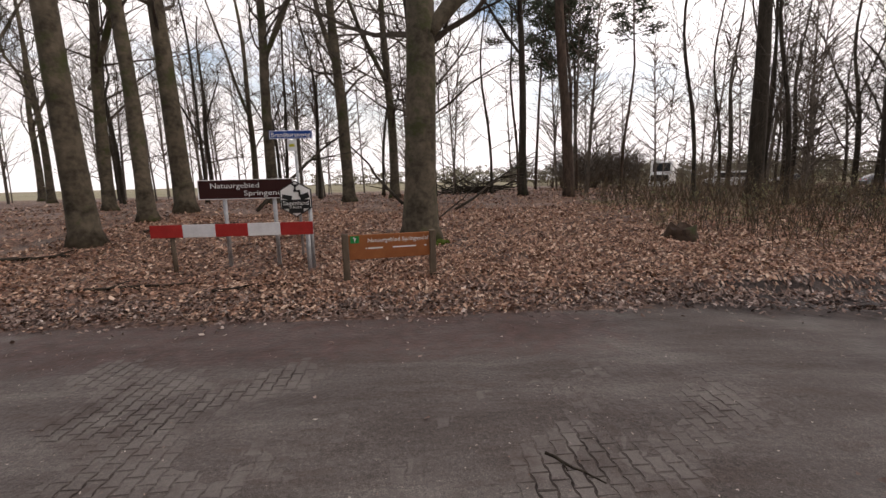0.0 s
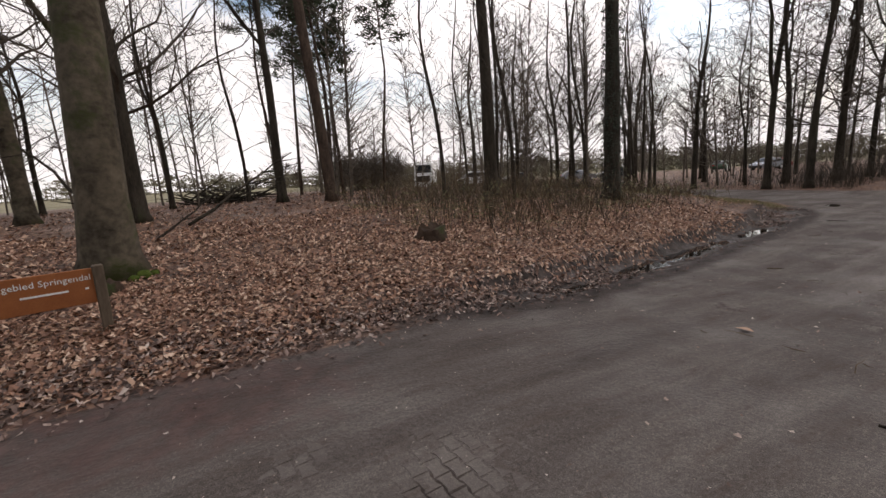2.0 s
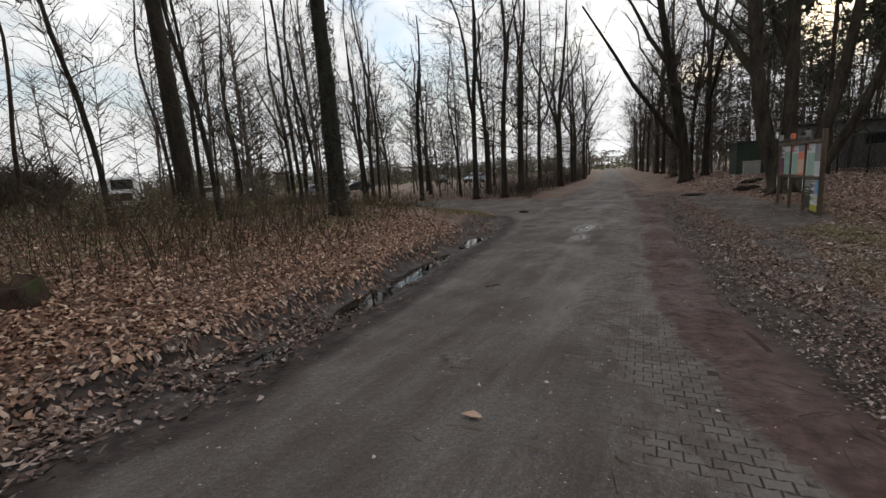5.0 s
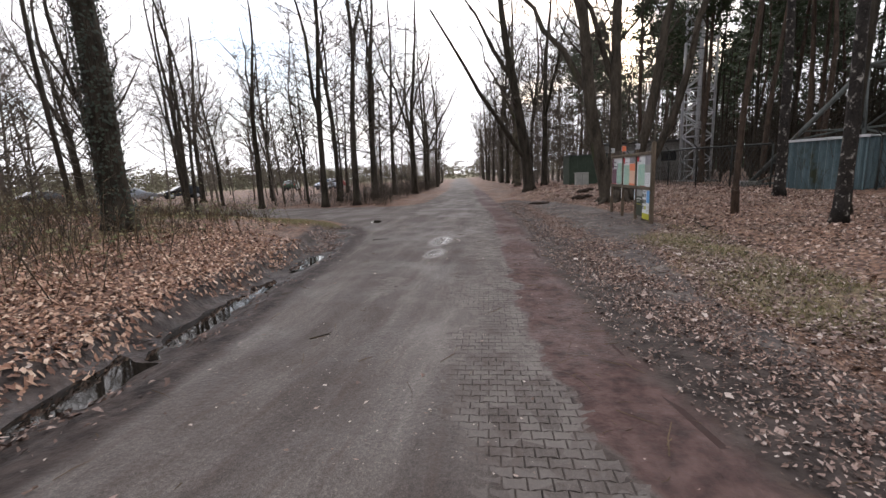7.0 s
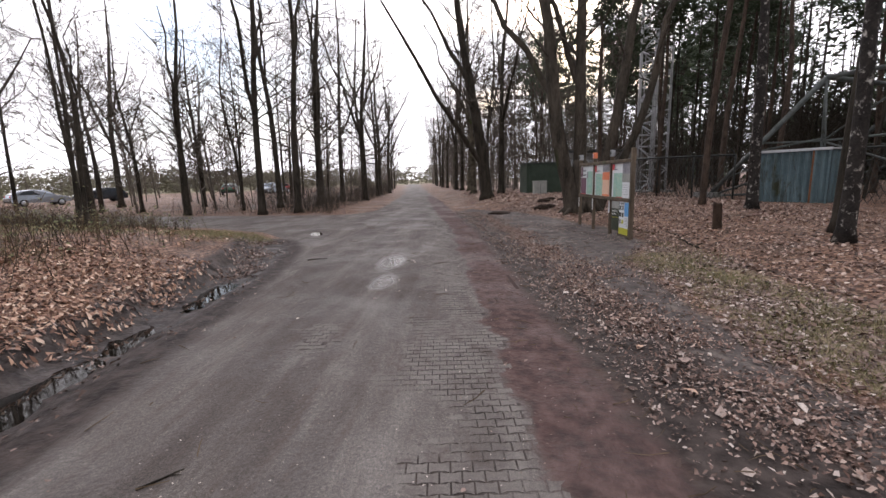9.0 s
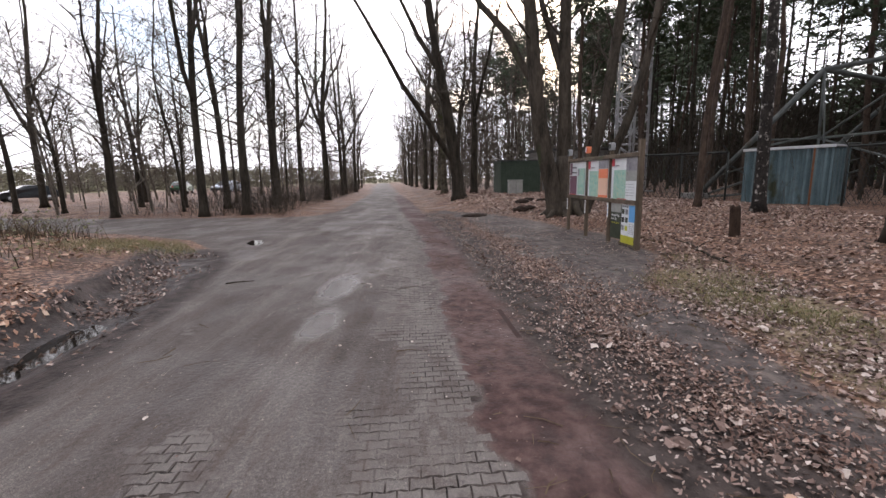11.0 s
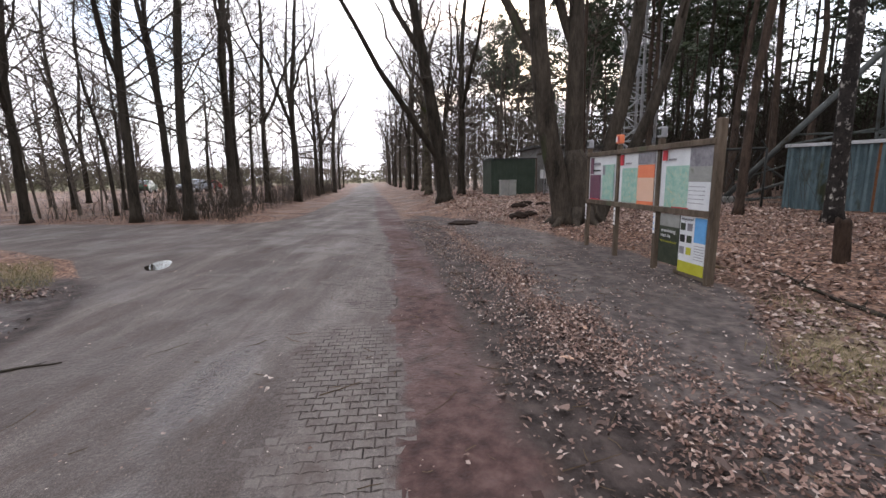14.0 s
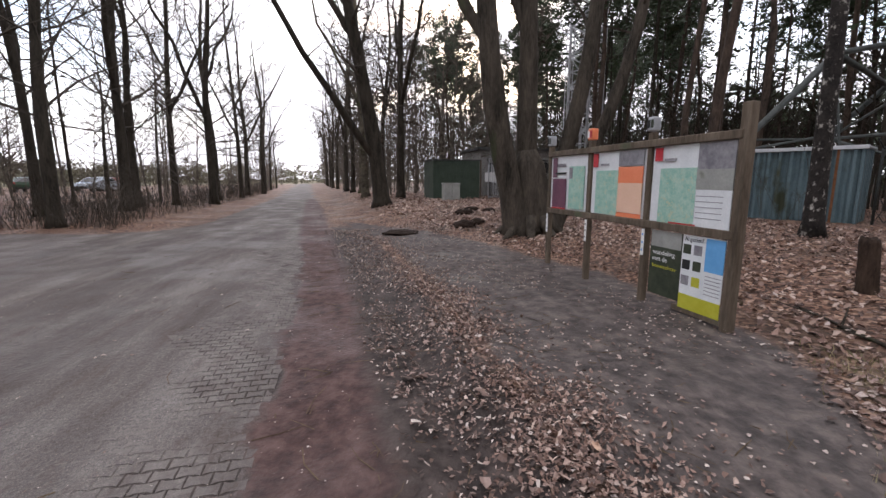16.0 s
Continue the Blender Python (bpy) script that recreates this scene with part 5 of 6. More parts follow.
    # way marks on the posts
    for px, cap, mark in ((posts[0], STEEL, "w"), (posts[1], MAP_ORANGE, "w"), (posts[2], STEEL, "b")):
        box("post_cap", (0.115, 0.115, 0.17), (px, 0, 2.3), cap, root, 0.012)
        box("cap_label", (0.05, 0.004, 0.1), (px - 0.03, F * 0.06, 2.3), BLACK if cap is STEEL else LETTER, root, 0)
        box("cap_label", (0.045, 0.004, 0.1), (px + 0.032, F * 0.06, 2.3), POSTER_DARK if cap is STEEL else POSTER_RED, root, 0)
        box("way_mark", (0.05, 0.006, 0.34), (px, F * 0.047, 0.82), LETTER, root, 0)
        for k in range(3):
            box("arrow", (0.02, 0.003, 0.03), (px, F * 0.052, 0.72 + 0.1 * k), BLACK if mark == "w" else POSTER_BLUE, root, 0)
    return tagged(root, "wooden information board with maps and posters on four posts", "information board")


info_board()


# ---- yard behind: container, fence, sheds, masts ----
def container():
    (ax, ay), (bx, by) = (23.8, -10.4), (26.1, -9.1)
    g = land_z(25, -9.6) - 0.16
    ang = math.degrees(math.atan2(by - ay, bx - ax))
    root = empty("corrugated_shed", pose(ax, ay, g, 0, 0, ang))
    L, H, D = math.hypot(bx - ax, by - ay), 2.12, 1.3

    def wavy(name, length, m):
        n = int(length / 0.066)
        prof = [(length * i / n, 0.042 * (1 if (i // 2) % 2 else -1)) for i in range(n + 1)]
        V = [(px, py + t, z) for z in (0, H) for t in (0, 0.004) for px, py in prof]
        k = n + 1
        F = []
        for i in range(n):
            F += [(i, i + 1, 2 * k + i + 1, 2 * k + i), (k + i, 3 * k + i, 3 * k + i + 1, k + i + 1), (2 * k + i, 2 * k + i + 1, 3 * k + i + 1, 3 * k + i)]
        ob = mesh_ob(name, V, F, CONTAINER, root)
        ob.matrix_local = m
    wavy("side_sheet", L, pose(0, 0, 0))
    wavy("side_sheet", L, pose(0, -D, 0))
    wavy("end_sheet", D, pose(0, 0, 0, 0, 0, -90))
    wavy("end_sheet", D, pose(L, 0, 0, 0, 0, -90))
    box("roof", (L + 0.16, D + 0.16, 0.06), (L / 2, -D / 2, H + 0.035), STEEL_DULL, root, 0.01)
    box("roof_edge", (L + 0.18, 0.05, 0.1), (L / 2, 0.07, H + 0.03), STEEL_DULL, root, 0.008)
    for px in (0.5,):
        box("rusty_seam", (0.06, 0.03, H), (px, 0.03, H / 2), RUST, root, 0.004)
    for px, py in ((0, 0), (L, 0), (0, -D), (L, -D)):
        box("corner_post", (0.07, 0.07, H), (px, py, H / 2), CONTAINER, root, 0.006)
    return tagged(root, "blue-green corrugated metal shed with a flat roof", "shed")


container()


def fence_run(pts, h, label):
    root = empty("wire_fence", pose(0, 0, 0))
    V, F = [], []
    for (ax, ay), (bx, by) in zip(pts, pts[1:]):
        L = math.hypot(bx - ax, by - ay)
        n = max(1, round(L / 2.4))
        for k in range(n + 1):
            x, y = ax + (bx - ax) * k / n, ay + (by - ay) * k / n
            z = land_z(x, y)
            tube_ob("post", [([(x, y, z - 0.2), (x, y, z + h)], 0.035), ([(x, y, z + h), (x + 0.0, y + 0.22, z + h + 0.25)], 0.022)], FENCE, root, 6)
        za, zb = land_z(ax, ay), land_z(bx, by)
        add_tube(V, F, [(ax, ay, za + h), (bx, by, zb + h)], [0.045, 0.045], 5)
        m = int(L / 0.22)
        for k in range(m):
            for s in (-1, 1):
                x0, x1 = k / m, min(max((k + s * h / 0.22 * 0.55) / m, 0), 1)
                q = abs(x1 - x0) * m * 0.22 / (0.55 * h) * h
                z0 = za + (zb - za) * x0
                add_tube(V, F, [(ax + (bx - ax) * x0, ay + (by - ay) * x0, z0 + 0.05), (ax + (bx - ax) * x1, ay + (by - ay) * x1, z0 + min(q, h))], [0.01, 0.01], 3, False)
        for k in range(3):
            zz = 0.1 + h * k / 2.2
            add_tube(V, F, [(ax, ay, za + zz), (bx, by, zb + zz)], [0.006, 0.006], 3, False)
    mesh_ob("mesh", V, F, FENCE, root)
    return tagged(root, label, "fence")


fence_run([(38.4, -4.6), (34.5, -5.6), (29.5, -6.7), (26.4, -8.6)], 1.95, "dark wire fence with steel posts round the yard")
fence_run([(23.6, -10.7), (18.5, -12.0), (12, -13.5)], 1.95, "dark wire fence along the pine forest")


def lattice_mast(name, x, y, w, h, label, step=0.75, top=None):
    g = land_z(x, y)
    root = empty(name, pose(x, y, g - 0.05, 0, 0, 28))
    c = [(-w / 2, -w / 2), (w / 2, -w / 2), (w / 2, w / 2), (-w / 2, w / 2)]
    tube_ob("legs", [([(px, py, 0), (px, py, h)], 0.075) for px, py in c], STEEL_DULL, root, 6)
    runs, n = [], int(h / step)
    for i in range(n):
        for k in range(4):
            a, b = c[k], c[(k + 1) % 4]
            z = i * step
            if (i + k) % 2:
                a, b = b, a
            runs.append(([(a[0], a[1], z), (b[0], b[1], z + step)], 0.034))
            runs.append(([(a[0], a[1], z), (b[0], b[1], z)], 0.032))
    tube_ob("braces", runs, STEEL_DULL, root, 4)
    runs = []
    for px in (w / 2 + 0.25, w / 2 + 0.7):
        runs.append(([(px, 0, 0), (px, 0, h)], 0.025))
    for i in range(int(h / 0.35)):
        runs.append(([(w / 2 + 0.25, 0, i * 0.35), (w / 2 + 0.7, 0, i * 0.35)], 0.014))
    for i in range(int(h / 2.5)):
        runs.append(([(w / 2, -w / 2, 1 + i * 2.5), (w / 2 + 0.25, 0, 1 + i * 2.5)], 0.02))
    tube_ob("ladder", runs, STEEL_DULL, root, 4)
    box("foundation", (w + 0.8, w + 0.8, 0.3), (0, 0, 0.0), CONCRETE, root, 0.02)
    return tagged(root, label, "mast")


lattice_mast("lattice_mast", 36.8, -9.3, 1.25, 21, "tall galvanised steel lattice mast with a ladder")


def tower_base():
    """The foot of a wide steel tower: raking legs, a level ring and crossed braces."""
    root = empty("steel_tower", pose(0, 0, 0))
    g = land_z(28, -10)
    a, b, e, f = Vector((28.6, -8.7, g)), Vector((25.7, -11.4, g + 4.75)), Vector((19.4, -13.9, g + 4.65)), Vector((14.5, -15.8, g))
    back = Vector((3.2, -6.5, 0))
    runs, thin = [], []
    for o in (Vector((0, 0, 0)), back):
        for p, q, r in ((a, b, 0.1), (b, e, 0.09), (e, f, 0.1)):
            runs.append(([p + o, q + o], r))
        m1, m2 = a.lerp(b, 0.5), b.lerp(e, 0.5)
        foot = Vector((b.x - 0.1, b.y, g + 2.3))
        for p, q, r in ((b, foot, 0.09), (m1, foot, 0.06), (foot, m2, 0.06), (a.lerp(b, 0.42), foot + Vector((0, 0, 0.1)), 0.07), (foot, e.lerp(f, 0.45), 0.08), (foot, Vector((21, -13.2, g + 0.4)), 0.07), (a, Vector((25.5, -11.0, g + 1.5)), 0.09), (Vector((21, -13.2, g + 0.4)), e, 0.06), (a.lerp(b, 0.2), Vector((25.6, -11.0, g + 2.0)), 0.05), (b, a.lerp(b, 0.5) + Vector((-2.2, -1, -0.4)), 0.05), (foot, Vector((25.6, -11.4, g)), 0.08)):
            thin.append(([p + o, q + o], r * 0.6))
    for p in (a, b, e):
        runs.append(([p, p + back], 0.1))
        thin.append(([p.lerp(b, 0.3), p + back], 0.05))
    tube_ob("legs", runs, LATTICE_PAINT, root, 6)
    tube_ob("braces", thin, LATTICE_PAINT, root, 5)
    for p in (a, f, a + back, f + back, Vector((25.6, -11.4, g))):
        box("footing", (0.9, 0.9, 0.5), (p.x, p.y, land_z(p.x, p.y)), CONCRETE, root, 0.03)
    return tagged(root, "grey-green steel lattice legs of a tower behind the shed", "tower")


tower_base()


def green_shed():
    g = land_z(39.5, -2.8) - 0.05
    root = empty("green_shed", pose(38.6, -2.7, g, 0, 0, 4))
    H, W, D = 2.2, 2.7, 2.6
    box("body", (D, W, H), (D / 2, 0, H / 2), SHED_GREEN, root, 0.015)
    for k in range(14):
        box("board", (0.02, W / 14 - 0.012, H - 0.06), (-0.012, -W / 2 + W / 14 * (k + 0.5), H / 2), SHED_GREEN, root, 0.003)
    box("roof", (D + 0.16, W + 0.16, 0.07), (D / 2, 0, H + 0.04), ROOF_FELT, root, 0.01)
    box("corner_post", (0.08, 0.08, H + 0.1), (-0.05, -W / 2 - 0.05, H / 2), WOOD_POST, root, 0.006)
    return tagged(root, "dark green wooden shed with vertical boards", "shed")


def concrete_house():
    g = land_z(43, -8) - 0.05
    root = empty("utility_building", pose(42.4, -8.0, g, 0, 0, 3))
    box("wall", (4.4, 6.0, 3.0), (2.2, 0, 1.5), CONCRETE, root, 0.02)
    box("roof", (4.8, 6.4, 0.22), (2.2, 0, 3.1), ROOF_FELT, root, 0.02)
    box("door", (0.05, 0.95, 2.05), (-0.02, 2.0, 1.05), WHITE_PAINT, root, 0.006)
    for k in range(5):
        box("door_slat", (0.02, 0.05, 1.9), (-0.05, 1.64 + 0.18 * k, 1.05), CABINET, root, 0.003)
    box("window", (0.04, 1.1, 0.7), (-0.015, -1.4, 1.9), GLASS_DARK, root, 0.004)
    box("window_sill", (0.1, 1.2, 0.06), (-0.05, -1.4, 1.52), CONCRETE, root, 0.006)
    return tagged(root, "low grey rendered building with a flat roof", "building")


def gate():
    g = land_z(38, -5)
    root = empty("yard_gate", pose(37.6, -4.3, g, 0, 0, -78))
    tube_ob("frame", [([(0, 0, 0), (0, 0, 2.2), (1.9, 0, 2.2), (1.9, 0, 0)], 0.03), ([(0, 0, 0.12), (1.9, 0, 0.12)], 0.025)], STEEL, root, 6)
    tube_ob("bars", [([(0.12 * k, 0, 0.12), (0.12 * k, 0, 2.2)], 0.012) for k in range(1, 16)], STEEL, root, 5)
    box("notice", (0.75, 0.02, 0.5), (0.15, 0.04, 1.2), LETTER, root, 0.004)
    box("notice_print", (0.24, 0.006, 0.36), (0.05, 0.054, 1.2), BLACK, root, 0)
    return tagged(root, "barred steel yard gate with a white notice", "gate")


def cabinet():
    g = land_z(36.4, -1.95) - 0.02
    root = empty("service_cabinet", pose(36.4, -1.95, g, 0, 0, 6))
    box("body", (0.45, 0.85, 0.82), (0, 0, 0.43), CABINET, root, 0.012)
    box("lid", (0.5, 0.9, 0.06), (0, 0, 0.87), CABINET, root, 0.012)
    box("door_seam", (0.012, 0.012, 0.7), (-0.226, 0, 0.43), BLACK, root, 0)
    return tagged(root, "low grey service cabinet beside the green shed", "cabinet")


green_shed(), concrete_house(), gate(), cabinet()


# ---- stumps, molehills, logs ----
def stump(x, y, r, h, label, lean=0.0, ragged=0.04, cut=True):
    rng = random.Random(int(x * 100))
    n, V, F = 16, [], []
    levels = (-0.12, 0.0, 0.06, h * 0.5, h * 0.9, h)
    for j, z in enumerate(levels):
        for k in range(n):
            a = 2 * math.pi * k / n
            flare = 1.0 + (0.45 + 0.25 * math.sin(3 * a)) * math.exp(-max(z, 0) / 0.09) * (0.8 if h < 0.4 else 0.25)
            rr = r * flare * (1 + rng.uniform(-.05, .05)) * (0.94 if j == 5 else 1)
            V.append((rr * math.cos(a) + lean * z, rr * math.sin(a), z + (rng.uniform(-ragged, ragged) if j >= 4 else 0)))
    for j in range(len(levels) - 1):
        for k in range(n):
            F.append((j * n + k, j * n + (k + 1) % n, (j + 1) * n + (k + 1) % n, (j + 1) * n + k))
    V.append((lean * h, 0, h - 0.03))
    F += [((len(levels) - 1) * n + k, (len(levels) - 1) * n + (k + 1) % n, len(V) - 1) for k in range(n)]
    root = empty("tree_stump", pose(x, y, land_z(x, y), 0, 0, 0))
    mesh_ob("stump_wood", V, F, STUMP_WOOD, root, True)
    return tagged(root, label, "stump")


stump(4.9, 8.65, 0.27, 0.2, "low rotten tree stump in the leaves", 0, 0.12)
stump(18.65, -3.8, 0.105, 0.66, "short upright weathered stump on the leafy bank", 0.1, 0.03)
stump(-0.35, 8.3, 0.12, 0.14, "small mossy stump by the beech", 0, 0.04)


def molehill(x, y, r, h):
    rng = random.Random(int(x * 50))
    bm = bmesh.new()
    bmesh.ops.create_icosphere(bm, subdivisions=3, radius=1.0)
    for v in bm.verts:
        k = 1 + 0.28 * noise.noise(v.co * 2.2 + Vector((x, y, 0))) + 0.12 * noise.noise(v.co * 6)
        v.co = Vector((v.co.x * r * k, v.co.y * r * k, max(v.co.z, -0.3) * h * k))
    ob = bm_ob("molehill", bm, SOIL, None, True)
    ob.location = (x, y, land_z(x, y) + 0.01)
    return tagged(ob, "heap of dark crumbly soil on the leaves", "molehill", "molehills by the path")


for x, y, r, h in ((26.6, -0.5, 0.36, 0.17), (26.95, -0.95, 0.28, 0.14), (29.0, -1.0, 0.34, 0.16), (29.9, -1.5, 0.3, 0.14), (29.4, -2.05, 0.26, 0.12), (26.6, 1.3, 0.55, 0.07)):
    molehill(x, y, r, h)


def log(x, y, deg, length, r, label, lift=0.0, rise=0.0, twigs=3, mat=None):
    rng = random.Random(int(x * 77 + y * 13))
    c, s = math.cos(radians(deg)), math.sin(radians(deg))
    n = 7
    pts = []
    for k in range(n):
        t = length * (k / (n - 1) - 0.5)
        px, py = x + c * t + rng.uniform(-.02, .02) * length, y + s * t + rng.uniform(-.02, .02) * length
        pts.append((px, py, (land_z(px, py) if not rise else land_z(pts[0][0], pts[0][1]) + rise * k / (n - 1) if pts else land_z(px, py)) + r * 0.6 + lift))
    runs = [(pts, [r * (1 - 0.6 * k / (n - 1)) for k in range(n)])]
    for k in range(twigs):
        p = Vector(pts[rng.randrange(1, n - 1)])
        a = radians(deg) + rng.choice((-1, 1)) * rng.uniform(0.5, 1.1)
        L = length * rng.uniform(0.15, 0.35)
        runs.append(([p, p + Vector((math.cos(a) * L, math.sin(a) * L, rng.uniform(0, 0.25) * L * (1 if r > 0.02 else 0.1)))], [r * 0.5, r * 0.15]))
    V, F = [], []
    for q, rad in runs:
        add_tube(V, F, q, rad, 8 if r > 0.03 else 5)
    ob = mesh_ob("fallen_branch", V, F, mat or BARK_OAK, None, True)
    return tagged(ob, label, "branch", "fallen branches")


log(-13.5, 11.5, 8, 3.0, 0.14, "rotten log lying among leaves", twigs=1)
log(-8.2, 8.3, 20, 1.6, 0.05, "dead branch lying on leaves")
log(-4.6, 6.2, 12, 1.6, 0.03, "dead branch lying on leaves")
log(-2.6, 6.1, 20, 1.3, 0.03, "dead branch lying on leaves")
log(-1.7, 5.2, -15, 1.4, 0.014, "thin stick on the leaves", twigs=2)
log(-6.6, 11.5, 35, 2.2, 0.05, "dead branch lying on leaves")
log(0.7, 13.2, 55, 2.6, 0.028, "dead branch propped in the leaf litter", rise=1.0)
log(2.2, 15.5, 40, 4.2, 0.045, "fallen branch with twigs in the wood", rise=2.0, twigs=8)
log(-5.0, 17.5, 60, 5.5, 0.07, "dead pole leaning in the wood", rise=3.6)
log(-3.0, 18.5, 130, 5.0, 0.06, "dead pole leaning in the wood", rise=3.2)
log(0.67, 2.05, -46, 0.36, 0.011, "dark stick lying on the road", twigs=1)
log(4.24, 1.56, -80, 0.42, 0.01, "thin stick on the dirt", twigs=2)
log(14.05, 0.25, -62, 0.5, 0.009, "thin pale stick on the muddy path", twigs=2, mat=TWIG_BROWN)
log(17.6, -2.5, -12, 2.0, 0.03, "dead branch on the bank", twigs=4)
log(14.85, -1.35, -92, 0.6, 0.03, "dead branch on the bank", twigs=2)
log(19.8, -2.2, 5, 1.8, 0.03, "bare branch lying beside the info board", twigs=3, mat=TWIG_BROWN)
log(13.6, -5.4, 30, 1.8, 0.045, "mossy branch on the bank", twigs=2)
log(9.12, 4.43, -40, 0.24, 0.01, "short stick on the road", twigs=1)
log(16.05, 6.0, -68, 0.42, 0.014, "short stick on the road", twigs=1)


def single_leaf(x, y, deg, length):
    """One large dry leaf with a raised midrib and curled edges."""
    V, F, n = [], [], 9
    for i in range(n):
        t = i / (n - 1)
        w = length * 0.24 * math.sin(math.pi * t ** 0.85) * (1 + 0.14 * math.sin(17 * t))
        for k in (-1, -0.5, 0, 0.5, 1):
            V.append((length * (t - 0.5), w * k, 0.012 + length * 0.1 * k * k * math.sin(math.pi * t) + 0.006 * (k == 0)))
    for i in range(n - 1):
        for k in range(4):
            a = i * 5 + k
            F.append((a, a + 5, a + 6, a + 1))
    ob = mesh_ob("fallen_leaf", V, F, LEAF, None, True)
    at = ob.data.attributes.new("tone", "FLOAT", "POINT")
    at.data.foreach_set("value", [0.8] * len(V))
    ob.matrix_world = pose(x, y, land_z(x, y) + 0.004, 0, 0, deg)
    return tagged(ob, "large tan dry leaf lying on the road", "leaf", "large leaves on the road")


for x, y, deg, length in ((5.36, 3.05, 95, 0.15), (10.2, 0.95, 30, 0.12), (11.1, 1.0, 140, 0.13), (15.9, 1.35, 60, 0.13), (16.6, 0.95, 10, 0.12)):
    single_leaf(x, y, deg, length)


def brush_pile():
    rng = random.Random(3)
    V, F = [], []
    for k in range(160):
        a, L = rng.uniform(0, 6.28), rng.uniform(0.6, 2.2)
        x, y = 2.0 + rng.gauss(0, 0.9), 25.5 + rng.gauss(0, 0.6)
        z = land_z(2, 25.5) + abs(rng.gauss(0, 0.28))
        d = Vector((math.cos(a), math.sin(a), rng.uniform(-.15, .5)))
        r = rng.uniform(0.01, 0.05)
        add_tube(V, F, [Vector((x, y, z)), Vector((x, y, z)) + d * L], [r, r * 0.5], 5, False)
    return tagged(mesh_ob("brushwood_pile", V, F, BARK_OAK), "pile of cut brushwood in the wood", "brushwood", kind="stuff")


brush_pile()


# ---- parked vehicles ----
def car(name, paint, x, y, deg, label, van=False):
    g = land_z(x, y)
    root = empty(name, pose(x, y, g, 0, 0, deg))
    if van:
        prof = [(-2.35, 0.35), (-2.4, 1.0), (-2.3, 1.9), (-1.9, 1.98), (1.0, 1.98), (1.75, 1.2), (2.35, 1.0), (2.45, 0.5), (2.3, 0.3)]
        win = [(-2.15, 1.25), (-2.1, 1.8), (0.9, 1.8), (1.5, 1.22)]
    else:
        prof = [(-2.1, 0.35), (-2.15, 0.75), (-2.0, 1.0), (-1.35, 1.38), (-0.5, 1.47), (0.25, 1.42), (1.05, 0.98), (1.9, 0.83), (2.12, 0.62), (2.1, 0.32)]
        win = [(-1.65, 1.02), (-1.15, 1.32), (-0.45, 1.39), (0.2, 1.34), (0.8, 0.99)]
    n, W = len(prof), 0.86
    V, F = [], []
    for yy, tuck in ((-W, 1), (-W * 0.86, 0), (W * 0.86, 0), (W, 1)):
        for px, pz in prof:
            k = 1.0 if pz < 1.0 else 0.0
            V.append((px * (1 if k or not tuck else 0.985), yy * (1 if k else 0.86), pz - (0.02 if tuck else 0)))
    for j in range(3):
        for i in range(n):
            F.append((j * n + i, j * n + (i + 1) % n, (j + 1) * n + (i + 1) % n, (j + 1) * n + i))
    F += [tuple(range(n - 1, -1, -1)), tuple(range(3 * n, 4 * n))]
    mesh_ob("body", V, F, paint, root)
    for sy in (-1, 1):
        m = len(win)
        yy = sy * (W * 0.86 + 0.012)
        GV = [(px, yy + sy * (0.06 if pz < 1.05 and not van else 0.0), pz) for px, pz in win]
        mesh_ob("side_window", GV + [(a, b - sy * 0.01, c) for a, b, c in GV], [tuple(range(m)), tuple(range(2 * m - 1, m - 1, -1))] + [(i, i + m, (i + 1) % m + m, (i + 1) % m) for i in range(m)], GLASS_DARK, root)
    fx = [(1.08, 1.0), (0.3, 1.4)] if not van else [(1.72, 1.25), (1.06, 1.9)]
    rx = [(-2.0, 1.04), (-1.4, 1.37)] if not van else [(-2.39, 1.2), (-2.33, 1.75)]
    for nm, q, s in (("windscreen", fx, 0.012), ("rear_window", rx, -0.012)):
        GV = [(q[0][0] + s, -0.66, q[0][1]), (q[0][0] + s, 0.66, q[0][1]), (q[1][0] + s, 0.58, q[1][1]), (q[1][0] + s, -0.58, q[1][1])]
        mesh_ob(nm, GV + [(a - s, b, c - 0.01) for a, b, c in GV], [(0, 1, 2, 3), (7, 6, 5, 4), (0, 4, 5, 1), (1, 5, 6, 2), (2, 6, 7, 3), (3, 7, 4, 0)], GLASS_DARK, root)
    for wx in (-1.3, 1.35):
        for sy in (-1, 1):
            wheel = empty("wheel", pose(0, 0, 0))
            wheel.parent = root
            wheel.matrix_local = pose(wx, sy * 0.78, 0.31)
            tube_ob("tyre", [([(0, -0.1, 0), (0, 0.1, 0)], 0.31)], RUBBER, wheel, 18)
            tube_ob("rim", [([(0, sy * 0.09, 0), (0, sy * 0.115, 0)], 0.2)], STEEL, wheel, 12)
    for sy in (-0.6, 0.6):
        box("headlamp", (0.06, 0.3, 0.13), (2.06 if not van else 2.38, sy, 0.74), LETTER, root, 0.02)
        box("tail_lamp", (0.05, 0.2, 0.2), (-2.09 if not van else -2.4, sy, 0.86), POSTER_RED, root, 0.02)
    box("bumper", (0.12, 1.6, 0.2), (2.1 if not van else 2.4, 0, 0.45), BLACK, root, 0.03)
    box("bumper", (0.12, 1.6, 0.2), (-2.12 if not van else -2.4, 0, 0.45), BLACK, root, 0.03)
    return tagged(root, label, "van" if van else "car", "cars in the car park")


